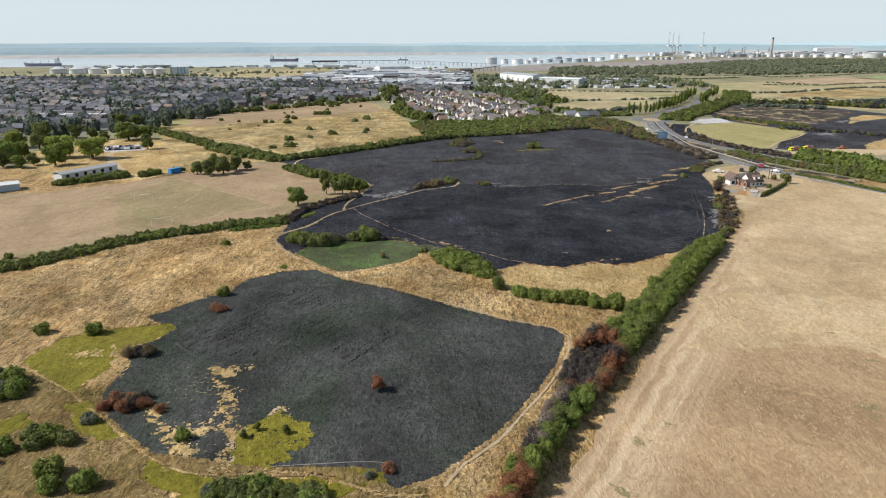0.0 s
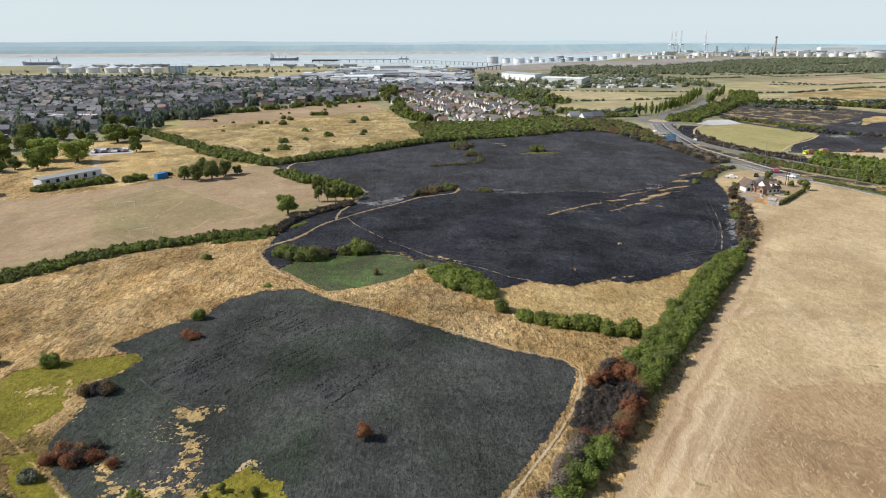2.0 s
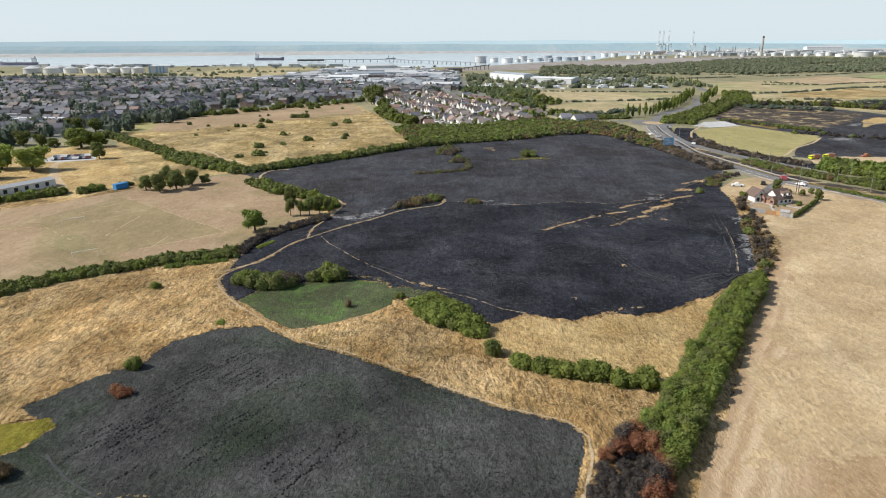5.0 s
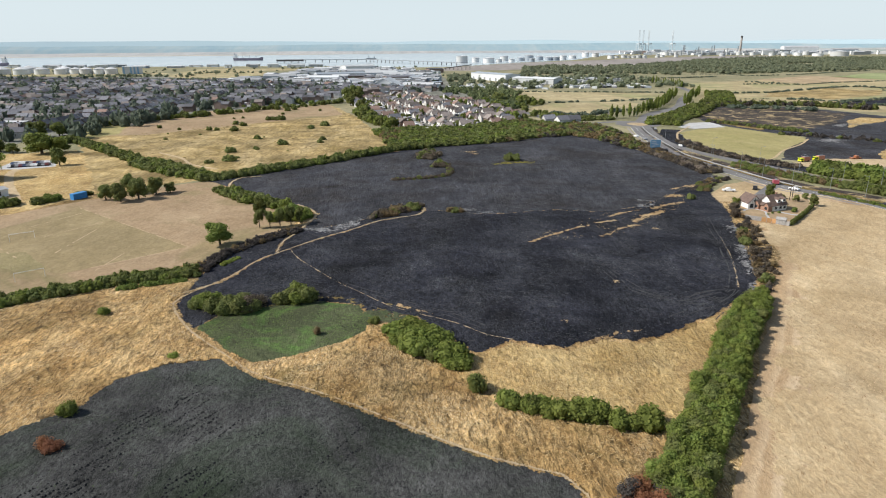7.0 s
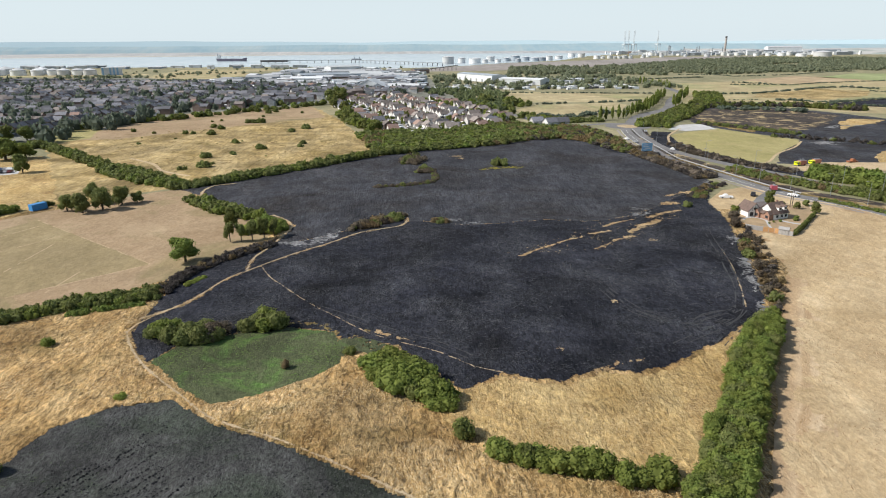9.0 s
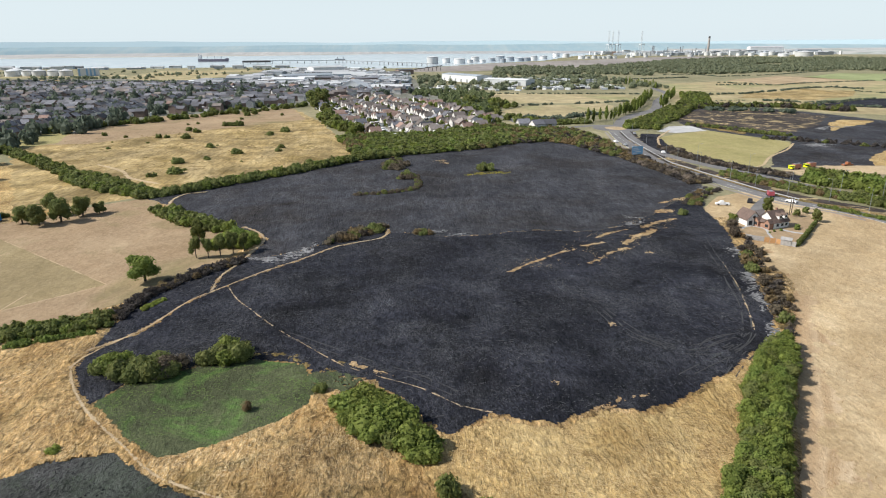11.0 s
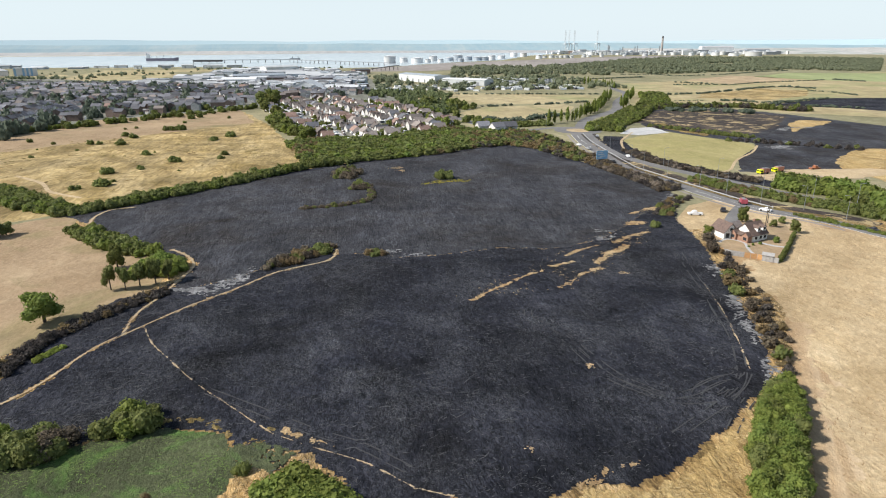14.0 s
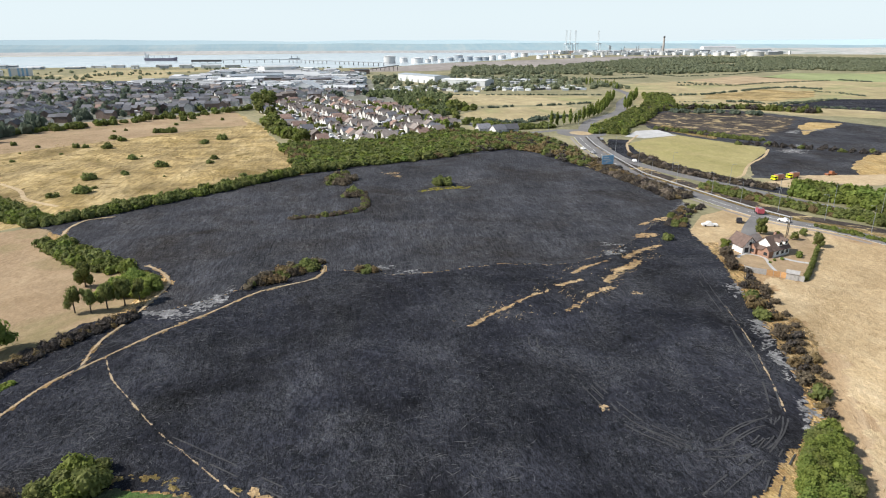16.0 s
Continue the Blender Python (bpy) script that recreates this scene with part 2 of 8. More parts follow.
ASH = land("white_ash", (0.06, 0.06, 0.063), (0.20, 0.20, 0.206), (0.46, 0.46, 0.46), 0.9, 0.2, 20, 1.5, 0.5, contrast=0.5)
TRACK = land("wheel_worn_char", (0.042, 0.043, 0.047), (0.064, 0.065, 0.069), (0.092, 0.092, 0.096), 1.2, 0.1, 0, 1, 0.3)


# ---- ground ----
def ragged(outline, step, amp, freq=0.12, closed=True):
    """The outline cut into short steps and pushed in and out, as a burnt or grown edge is."""
    pts = [Vector((x, y, 0)) for x, y in outline]
    out = []
    for i, a in enumerate(pts):
        b = pts[(i + 1) % len(pts)]
        n = max(1, round((b - a).length / step))
        side = Vector((-(b - a).y, (b - a).x, 0)).normalized()
        for k in range(n):
            p = a.lerp(b, k / n)
            push = noise.noise(p * freq) * 1.2 + noise.noise(p * freq * 4) * 0.7 + noise.noise(p * freq * 11) * 0.4
            out.append(p + side * push * amp)
    return out


def sheet(name, outline, z, material, label, category, step=2.0, amp=0.6):
    pts = ragged(outline, step, amp) if amp else [Vector((x, y, 0)) for x, y in outline]
    tris = tessellate_polygon([pts])
    me = bpy.data.meshes.new(name)
    me.from_pydata([(p.x, p.y, z) for p in pts], [], [t for t in tris])
    bm = bmesh.new()
    bm.from_mesh(me)
    bmesh.ops.recalc_face_normals(bm, faces=bm.faces)
    if bm.faces and sum(f.normal.z for f in bm.faces) < 0:
        bmesh.ops.reverse_faces(bm, faces=bm.faces)
    bm.to_mesh(me)
    bm.free()
    me.materials.append(material)
    return tagged(new(name, me), label, category, kind="structure")


def lattice(x, y, seed):
    """Smooth value noise on a unit grid, from -1 to 1, for whole arrays."""
    xi, yi = np.floor(x).astype(np.int64), np.floor(y).astype(np.int64)
    fx, fy = x - xi, y - yi
    fx, fy = fx * fx * (3 - 2 * fx), fy * fy * (3 - 2 * fy)

    def corner(a, b):
        h = (a * 374761393 + b * 668265263 + seed * 974634777) & 0x7FFFFFFF
        h = ((h ^ (h >> 13)) * 1274126177) & 0x7FFFFFFF
        return ((h ^ (h >> 16)) & 0xFFFF) / 32767.5 - 1

    top = corner(xi, yi) * (1 - fx) + corner(xi + 1, yi) * fx
    low = corner(xi, yi + 1) * (1 - fx) + corner(xi + 1, yi + 1) * fx
    return top * (1 - fy) + low * fy


def fractal(x, y, scale, octaves, seed, rough=0.55):
    total, amp, norm = 0.0, 1.0, 0.0
    for k in range(octaves):
        total = total + lattice(x * scale + 17.3 * k, y * scale - 9.1 * k, seed + k) * amp
        norm, amp, scale = norm + amp, amp * rough, scale * 2.03
    return total / norm


def reach_of(x, y, outline):
    """Signed distance to an outline for whole arrays: negative inside."""
    pts = np.array(outline, float)
    best, odd = np.full(x.shape, 1e18), np.zeros(x.shape, bool)
    for (x1, y1), (x2, y2) in zip(pts, np.roll(pts, -1, axis=0)):
        dx, dy = x2 - x1, y2 - y1
        t = np.clip(((x - x1) * dx + (y - y1) * dy) / (dx * dx + dy * dy + 1e-12), 0, 1)
        best = np.minimum(best, (x - x1 - t * dx) ** 2 + (y - y1 - t * dy) ** 2)
        if y1 != y2:
            odd ^= ((y1 > y) != (y2 > y)) & (x < dx * (y - y1) / dy + x1)
    return np.sqrt(best) * np.where(odd, -1, 1)


def turf(name, outlines, holes, step, z, height, material, label, category, edge=1.0, edge_scale=0.35, comb=30.0, lump=0.8, seed=3, kind="structure", torn=0.0):
    """Ground cover with real relief: a fine grid, lumpy and combed along one bearing, frayed where it ends."""
    pts = np.array([p for o in outlines for p in o], float)
    (x0, y0), (x1, y1) = pts.min(0) - 2 * edge, pts.max(0) + 2 * edge
    r = np.random.default_rng(seed)
    nx, ny = int((x1 - x0) / step) + 1, int((y1 - y0) / step) + 1
    gx, gy = np.meshgrid(x0 + np.arange(nx + 1) * step, y0 + np.arange(ny + 1) * step)
    gx, gy = gx + r.uniform(-0.3, 0.3, gx.shape) * step, gy + r.uniform(-0.3, 0.3, gy.shape) * step
    cx, cy = (gx[:-1, :-1] + gx[1:, 1:]) / 2, (gy[:-1, :-1] + gy[1:, 1:]) / 2
    fray = edge * (fractal(cx, cy, edge_scale, 5, 900, 0.7))
    d = np.min([reach_of(cx, cy, o) for o in outlines], axis=0) + fray
    for h in holes:
        d = np.maximum(d, -(reach_of(cx, cy, h) + fray))
    keep = d < 0
    if torn:
        keep &= fractal(cx, cy, 0.9, 4, seed + 70, 0.75) > torn - 0.55 + 0.35 * fractal(cx, cy, 0.2, 2, seed + 80)
    a = radians(comb)
    wx, wy = gx + 2.5 * fractal(gx, gy, 0.11, 2, 41), gy + 2.5 * fractal(gx, gy, 0.11, 2, 57)
    u, v = (wx * math.cos(a) + wy * math.sin(a)) / 2.2, -wx * math.sin(a) + wy * math.cos(a)
    hh = 0.6 * fractal(u, v, lump, 4, seed + 5, 0.6) + 0.4 * fractal(gx, gy, 0.16, 3, seed + 9)
    low = np.pad(np.clip(-d / (0.5 + 0.3 * edge), 0.0, 1.0), ((0, 1), (0, 1)), mode="edge")
    gz = z + height * np.clip(0.5 + hh, 0, 1.3) * (0.3 + 0.7 * low)
    idx = np.arange((nx + 1) * (ny + 1)).reshape(ny + 1, nx + 1)
    quads = np.stack([idx[:-1, :-1], idx[:-1, 1:], idx[1:, 1:], idx[1:, :-1]], -1)[keep]
    used, inv = np.unique(quads, return_inverse=True)
    verts = np.column_stack([gx.ravel()[used], gy.ravel()[used], gz.ravel()[used]])
    me = bpy.data.meshes.new(name)
    me.from_pydata(verts.tolist(), [], inv.reshape(-1, 4).tolist())
    me.polygons.foreach_set("use_smooth", [True] * len(me.polygons))
    me.materials.append(material)
    return tagged(new(name, me), label, category, kind=kind)


def band(line, width):
    """The outline of a strip along a line."""
    pts = [Vector((x, y, 0)) for x, y in line]
    left, right = [], []
    for i, p in enumerate(pts):
        d = (pts[min(i + 1, len(pts) - 1)] - pts[max(i - 1, 0)]).normalized()
        left.append((p.x - d.y * width / 2, p.y + d.x * width / 2))
        right.append((p.x + d.y * width / 2, p.y - d.x * width / 2))
    return left + right[::-1]


def ribbon(name, line, width, z, material, label, category, step=2.0, wobble=0.0, gaps=0.0, smooth=True):
    """A strip of ground along a line: a road, a path, a verge. gaps: share of it that is overgrown or burnt away."""
    pts = [Vector((x, y, 0)) for x, y in line]
    dense = []
    for i in range(len(pts) - 1):
        p0, p1, p2, p3 = pts[max(i - 1, 0)], pts[i], pts[i + 1], pts[min(i + 2, len(pts) - 1)]
        n = max(2, round((p2 - p1).length / step))
        for k in range(n):
            t = k / n
            dense.append(0.5 * ((2 * p1) + (p2 - p0) * t + (2 * p0 - 5 * p1 + 4 * p2 - p3) * t * t + (3 * p1 - p0 - 3 * p2 + p3) * t ** 3))
    dense.append(pts[-1])
    verts, faces = [], []
    for i, p in enumerate(dense):
        d = (dense[min(i + 1, len(dense) - 1)] - dense[max(i - 1, 0)]).normalized()
        s = Vector((-d.y, d.x, 0))
        w1 = width / 2 * (1 + wobble * noise.noise(p * 0.35))
        w2 = width / 2 * (1 + wobble * noise.noise(p * 0.35 + Vector((40, 7, 3))))
        verts += [(*(p + s * w1).xy, z), (*(p - s * w2).xy, z)]
        if i and noise.noise(p * 0.25 + Vector((9, 2, 5))) * 0.5 + 0.5 > gaps:
            faces.append((2 * i - 2, 2 * i - 1, 2 * i + 1, 2 * i))
    me = bpy.data.meshes.new(name)
    me.from_pydata(verts, [], faces)
    me.materials.append(material)
    return tagged(new(name, me), label, category, kind="structure")


sheet("ground", [(-9000, -3000), (9000, -3000), (9000, 1400), (-9000, 1400)], 0, MEADOW, "dry yellow rough grassland reaching to the horizon", "ground", 400, 0)
sheet("ground_scrub", [(112, 300), (300, 300), (9000, 300), (9000, 1402), (-9000, 1402), (-9000, 340), (-90, 340), (-60, 420), (60, 470), (120, 480), (150, 400)], 0.006, SCRUBLAND, "rough scrubby land between fields and town", "ground", 40, 0)
sheet("ground_far", [(-9000, 1400), (9000, 1400), (9000, 12000), (-9000, 12000)], 0, SCRUBLAND, "distant flat scrubby marshland by the estuary", "ground", 400, 0)


# ---- fields ----
NEAR_BURN = [(-72.2, 139.8), (-63.9, 151.1), (-57.6, 156.1), (-55.3, 165.9), (-47.2, 171.8), (-37.5, 173.6), (-28.4, 165.6), (-14.4, 158.1), (-0.1, 147.9), (13.7, 138.4), (25.6, 132.9), (27.4, 129.3), (26.6, 124.3), (23.6, 116.6), (18.7, 106.7), (13.7, 98.9), (8.1, 90.2), (2.3, 84.2), (-0.9, 80.4), (-7.2, 77.7), (-12.9, 82.8), (-26.2, 82.8), (-35.1, 84.3), (-47.3, 86.5), (-53, 90.9), (-59.4, 96.8), (-64.8, 104.4), (-65.8, 117.8), (-70, 121.6), (-64.4, 128.4), (-64.3, 134.3)]
FAR_BURN = [(-93, 353), (-83, 362), (-66, 378), (-38, 404), (-3, 431), (23, 448), (68, 465), (91, 481), (114, 489), (127, 471), (132, 438), (140, 422), (147, 400), (152, 386), (158, 370), (145, 341), (131, 312), (124.6, 283.6), (111.8, 249.4), (102.5, 223.2), (97, 211), (89.8, 199.6), (81.7, 195.7), (75.3, 189.5), (68.3, 185.5), (58.1, 178.9), (51.7, 177.1), (44.2, 178.8), (36.3, 175), (31, 176), (24.8, 179.1), (16.4, 173.3), (3.5, 193.1), (-7.8, 196.7), (-10.6, 200.3), (-21.3, 203.5), (-42.7, 198.5), (-46.8, 189.2), (-51.6, 193.3), (-56.5, 203.2), (-57, 224.9), (-57, 244.3), (-47.5, 264.6), (-37.7, 269.8), (-33, 290), (-60, 318)]
GREEN_PATCH = [(-46.8, 189.2), (-42.7, 198.5), (-21.3, 203.5), (-10.6, 200.3), (-7.1, 191.2), (-8, 185), (-12.5, 180.1), (-21.7, 174.1), (-30.2, 171.5), (-37.1, 177.3)]
YELLOW_WEST = [(-88.4, 118), (-86.2, 128.6), (-79.5, 132.9), (-65.2, 136.5), (-62.5, 133.7), (-65.1, 127), (-70, 124.5), (-68.4, 115.4), (-69.5, 110.4), (-70.7, 105.5), (-79.4, 110.9)]
YELLOW_ISLAND = [(-31.1, 97.0), (-29.4, 99.9), (-27.2, 96.6), (-24.0, 94.8), (-22.3, 91.5), (-22.6, 87.6), (-25.5, 86.7), (-24.3, 84.8), (-26.8, 83.1), (-31.3, 82.3), (-33.7, 82.6), (-34.4, 86.9), (-35.8, 91.3), (-34.6, 93.7), (-32.2, 94.9)]
YELLOW_BANKS = [[(-70, 101.5), (-66, 102.5), (-59.4, 95.9), (-54, 91), (-58, 90), (-64, 94)], [(-47.2, 85.4), (-40.2, 81.6), (-31.5, 79.9), (-19.7, 80.6), (-12.4, 77.5), (-21.9, 72), (-36, 74), (-46, 80)], [(-80, 95), (-75, 99), (-72, 95), (-76, 88)]]
STRAW_STRIPS = [[(-47.7, 114.3), (-45.2, 116.4), (-39.3, 115.2), (-40.5, 112.6), (-43.2, 110.6), (-46.1, 111.7)], [(-46.1, 110.6), (-42.0, 108.4), (-41.8, 106.3), (-44.1, 107.4)], [(-41.8, 104.7), (-40.6, 106.3), (-37.4, 96.7), (-35.1, 93.7), (-39.0, 94.6), (-40.9, 96.7), (-41.5, 101.3)], [(-37.9, 94.9), (-35.4, 93.2), (-34.7, 86.9), (-33.9, 82.1), (-38.2, 81.8), (-35.9, 84.7), (-36.2, 90.3)], [(-55.4, 100.8), (-51.1, 99.9), (-50.4, 96.4), (-47.8, 94.3), (-42.8, 94.1), (-41.0, 96.0), (-37.8, 94.6), (-40.4, 92.4), (-41.9, 90.7), (-39.9, 86.9), (-41.3, 85.2), (-44.6, 86.7), (-47.3, 90.4), (-51.1, 94.7)]]
MEADOW_AREA = [(-150, 85), (-140, 172), (-124, 178), (-103, 202), (-78, 217), (-58, 224), (-46, 182), (-18, 184), (-4, 191), (8, 176), (16, 156), (44, 145), (40, 134), (30, 128), (27, 110), (6, 70), (-100, 66)]
STRAW_AREA = [(15.3, 172), (24.8, 177.7), (30.9, 174.6), (36.2, 173.5), (44, 177.4), (51.5, 175.7), (58, 177.5), (68, 184), (78.4, 191), (84, 196), (80, 188), (66.8, 166), (50.8, 148), (45.8, 145), (31.1, 149.7), (18.5, 157), (12, 163)]
sheet("mown_field", [(173, 311), (300, 110), (130, -60), (-90, -60), (16, 75.7), (33.5, 103.7), (57, 139.7), (97.7, 204.8), (117.2, 234.5), (126.2, 273.3), (137, 265), (150, 282)], 0.02, STUBBLE, "large mown hay field of pale brown stubble", "field", 3, 0.8)
sheet("playing_field", [(-133.8, 178.7), (-260, 150), (-260, 262), (-177.7, 278.5), (-153, 296.3), (-138, 314), (-105, 348), (-98, 353), (-91, 354), (-86, 342), (-84, 332), (-62, 312), (-45, 297), (-38, 284), (-42, 268), (-54, 250), (-60.4, 237.1), (-79.5, 221.3), (-112.5, 204.3), (-123, 189.3)], 0.02, PLAYING, "wide parched playing field of short brown turf", "field", 3, 0.6)
sheet("far_meadow", [(-137, 332), (-236, 515), (-200, 682), (-87, 747), (-45, 619), (-10, 459), (-23, 407), (-78, 386), (-98, 356)], 0.02, GOLDEN, "broad golden dry meadow dotted with bushes", "field", 4, 2)
sheet("pasture", [(189, 497), (213, 517), (245, 531), (269, 472), (263, 460), (228, 425), (202, 392), (196, 397), (182, 428), (177, 461)], 0.04, PASTURE, "pale green grazed pasture", "field", 3, 0.5)
sheet("hardstanding", [(206, 532), (226, 558), (245, 561), (243, 531), (215, 522)], 0.06, HARDSTAND, "pale bare concrete hardstanding", "yard", 3, 0.5)
sheet("burnt_field_east", [(268, 653), (318, 688), (379, 683), (404, 629), (423, 547), (460, 400), (300, 300), (277, 370), (247, 378), (207, 391), (228, 425), (263, 460), (271, 476), (245, 531), (242, 568)], 0.03, CHAR_ASHEN, "blackened burnt ground beyond the road", "field", 4, 2)
sheet("far_fields", [(428, 1059), (1153, 1340), (1292, 1281), (620, 480), (469, 596), (410, 638), (385, 693), (323, 698), (303, 724)], 0.02, FARTAN, "distant patchwork of dry farm fields", "field", 20, 3)
sheet("far_field_west", [(78, 905), (140, 930), (322, 853), (292, 790), (222, 762), (173, 771), (100, 760)], 0.02, FARTAN, "distant dry hay field", "field", 10, 2)
sheet("far_paddock", [(115, 679), (147, 734), (240, 753), (242, 723), (210, 654), (145, 616), (127, 639)], 0.02, FARTAN, "distant dry paddock", "field", 10, 2)
sheet("town_ground", [(-1100, 470), (-264, 466), (-238, 555), (-195, 575), (-194, 682), (-96, 762), (-64, 800), (70, 560), (90, 620), (60, 1300), (-180, 1390), (-1100, 1390)], 0.015, TOWNLAND, "gardens and streets of the town", "ground", 20, 2)
sheet("mudflat", [(-5, 1571), (122, 1807), (337, 2135), (587, 2333), (1260, 2915), (1633, 2947), (1301, 2487), (830, 2027), (543, 1800), (363, 1684), (210, 1586)], 0.05, MUD, "grey tidal mudflats at the estuary edge", "mud", 40, 10)
road_near = [(215, 235), (192, 280.4), (188, 291.6), (182, 306), (172, 319), (166, 338), (160, 374), (155, 408), (160, 454), (166, 498), (174, 535)]
ribbon("burnt_verge", [(x + 8.5, y + 1.5) for x, y in road_near[2:]], 12, 0.035, HALFBURNT, "scorched ground between the carriageways", "verge", 3, 0.2)
ribbon("road", road_near, 7.4, 0.05, ASPHALT, "grey asphalt carriageway of a main road", "road")
ribbon("burnt_verge", [(228, 330), (216, 345), (204, 362), (196, 382), (188, 402), (182, 425), (178, 452), (184, 490), (196, 520)], 14, 0.042, CHAR, "scorched bank beyond the road", "verge", 3, 0.4)
ribbon("road_far_side", [(240, 250), (215, 303), (209, 315), (204, 331), (195, 352), (188, 373), (181, 390), (173, 415), (168, 449), (174, 497), (184, 541)], 6.6, 0.055, ASPHALT, "second grey carriageway of the main road", "road")


def flecks(name, label, spots, size, material, z, category="ash", lean=0.6):
    """Many small ragged scraps of ground cover in one mesh. spots: x, y."""
    r = np.random.default_rng(len(spots) + int(size * 10))
    verts, faces = [], []
    for x, y in spots:
        k, base = 9, len(verts)
        s, a0 = size * r.uniform(0.35, 1.3), r.uniform(0, 6.28)
        for i in range(k):
            a = i * 2 * math.pi / k
            d = s * r.uniform(0.45, 1.15)
            px, py = d * math.cos(a), d * math.sin(a) * lean
            verts.append((x + px * math.cos(a0) - py * math.sin(a0), y + px * math.sin(a0) + py * math.cos(a0), z + 0.0005 * (len(faces) % 20)))
        faces.append(tuple(range(base, base + k)))
    me = bpy.data.meshes.new(name)
    me.from_pydata(verts, [], faces)
    me.materials.append(material)
    return tagged(new(name, me), label, category, kind="stuff")


def strewn(line, count, width, seed=1):
    r = np.random.default_rng(seed)
    pts = [Vector((x, y, 0)) for x, y in line]
    seg = [(b - a).length for a, b in zip(pts, pts[1:])]
    out = []
    for i in r.choice(len(seg), count, p=np.array(seg) / sum(seg)):
        a, b = pts[i], pts[i + 1]
        q = a.lerp(b, r.uniform())
        d = (b - a).normalized()
        o = r.normal() * width / 2
        out.append((q.x - d.y * o, q.y + d.x * o))
    return out


PALESTUBBLE = land("worn_pale_stubble", (0.37, 0.265, 0.16), (0.49, 0.37, 0.24), (0.60, 0.48, 0.335), 0.8, 0.08, -33, 2.5, 0.3, (0.41, 0.295, 0.18), 0.3, 0.46, 0.66, contrast=0.2)
GREENING = land("greening_stubble", (0.19, 0.165, 0.075), (0.255, 0.215, 0.11), (0.33, 0.27, 0.155), 0.8, 0.08, 0, 1, 0.4)
RIPE = land("ripe_stubble", (0.30, 0.22, 0.13), (0.385, 0.29, 0.18), (0.46, 0.36, 0.235), 0.1, 0.012, 15, 3, 0.1, zones=0.25)
# land beyond the road
sheet("half_burnt_field", [(268, 653), (306, 670), (329, 676), (357, 676), (383, 642), (394, 609), (336, 543), (295, 514), (277, 523), (259, 579), (243, 589)], 0.06, HALFBURNT, "half-burnt field with tawny patches", "field", 4, 3)
sheet("straw_patch_east", [(360, 562), (386, 583), (406, 572), (383, 551), (357, 539), (333, 519)], 0.08, STRAW, "tawny unburnt patch amid burnt ground", "straw", 3, 2)
sheet("straw_patch_east", [(276, 409), (310, 438), (329, 445), (344, 433), (350, 380), (259, 340), (262, 387)], 0.08, STRAW, "tawny unburnt field corner", "straw", 3, 2)
sheet("dirt_strip", [(202, 379), (232, 392), (276, 388), (300, 375), (267, 370), (236, 364), (228, 374), (209, 370)], 0.09, GRAVEL, "tawny trampled strip beside burnt ground", "straw", 2, 1.2)
ribbon("pasture_path", [(268, 466), (249, 443), (226, 422), (205, 396), (193, 390)], 1.5, 0.09, GRAVEL, "pale bare margin of a pasture", "path", 3, 0.6)
ribbon("pasture_path", [(176, 455), (192, 498), (217, 536)], 1.5, 0.08, GRAVEL, "pale bare margin of a pasture", "path", 3, 0.6)
sheet("green_strip", [(262, 590), (274, 527), (259, 510), (247, 560)], 0.1, BANKGRASS, "olive scrubby strip beside hardstanding", "grass", 4, 2)
sheet("straw_strip_east", [(398, 660), (451, 692), (476, 656), (500, 616), (474, 584), (427, 630)], 0.08, FARTAN, "pale dry field strip", "field", 4, 2)
sheet("burnt_strip_east", [(436, 701), (495, 734), (565, 770), (640, 760), (620, 690), (530, 610), (493, 668), (462, 690)], 0.07, CHAR, "blackened burnt field strip", "field", 5, 3)
sheet("green_field_far", [(766, 1209), (926, 1333), (1094, 1276), (1250, 1290), (1040, 1000), (870, 1033), (801, 1094), (789, 1147)], 0.05, FARGREEN, "distant green field", "field", 20, 4)
sheet("green_field_mid", [(314, 694), (348, 746), (404, 743), (437, 707), (408, 678), (366, 700)], 0.05, FARGREEN, "distant green meadow", "field", 8, 3)
sheet("ripe_field_far", [(585, 1134), (749, 1253), (786, 1205), (784, 1113), (604, 1026)], 0.05, RIPE, "distant field of reddish ripe stubble", "field", 15, 3)
sheet("ripe_field_mid", [(420, 800), (455, 852), (517, 885), (581, 925), (625, 880), (560, 800), (480, 760)], 0.05, GOLDEN, "distant golden field", "field", 12, 3)
sheet("far_tan_field", [(-560, 1760), (-150, 1800), (-60, 1690), (-420, 1640)], 0.04, FARTAN, "dry field near the estuary shore", "field", 20, 5)
sheet("far_tan_field", [(-1000, 1480), (-560, 1560), (-520, 1490), (-980, 1420)], 0.04, FARTAN, "dry field beyond the town", "field", 20, 5)
ribbon("meadow_path", [(-150, 440), (-130, 420), (-118, 400), (-100, 385)], 2.0, 0.04, GRAVEL, "faint path through golden grass", "path", 3, 0.6)
sheet("mown_meadow", [(-232, 515), (-200, 682), (-87, 747), (-60, 640), (-120, 590), (-190, 520)], 0.03, PLAYING, "greyer mown strip of the dry meadow", "field", 4, 2)
flecks("meadow_tufts", "brown and olive tufts in the golden meadow", strewn([(-150, 420), (-60, 560), (-30, 480), (-110, 450), (-160, 560), (-70, 500)], 420, 70, 51), 3.2, BANKGRASS, 0.035, "grass", 0.3)
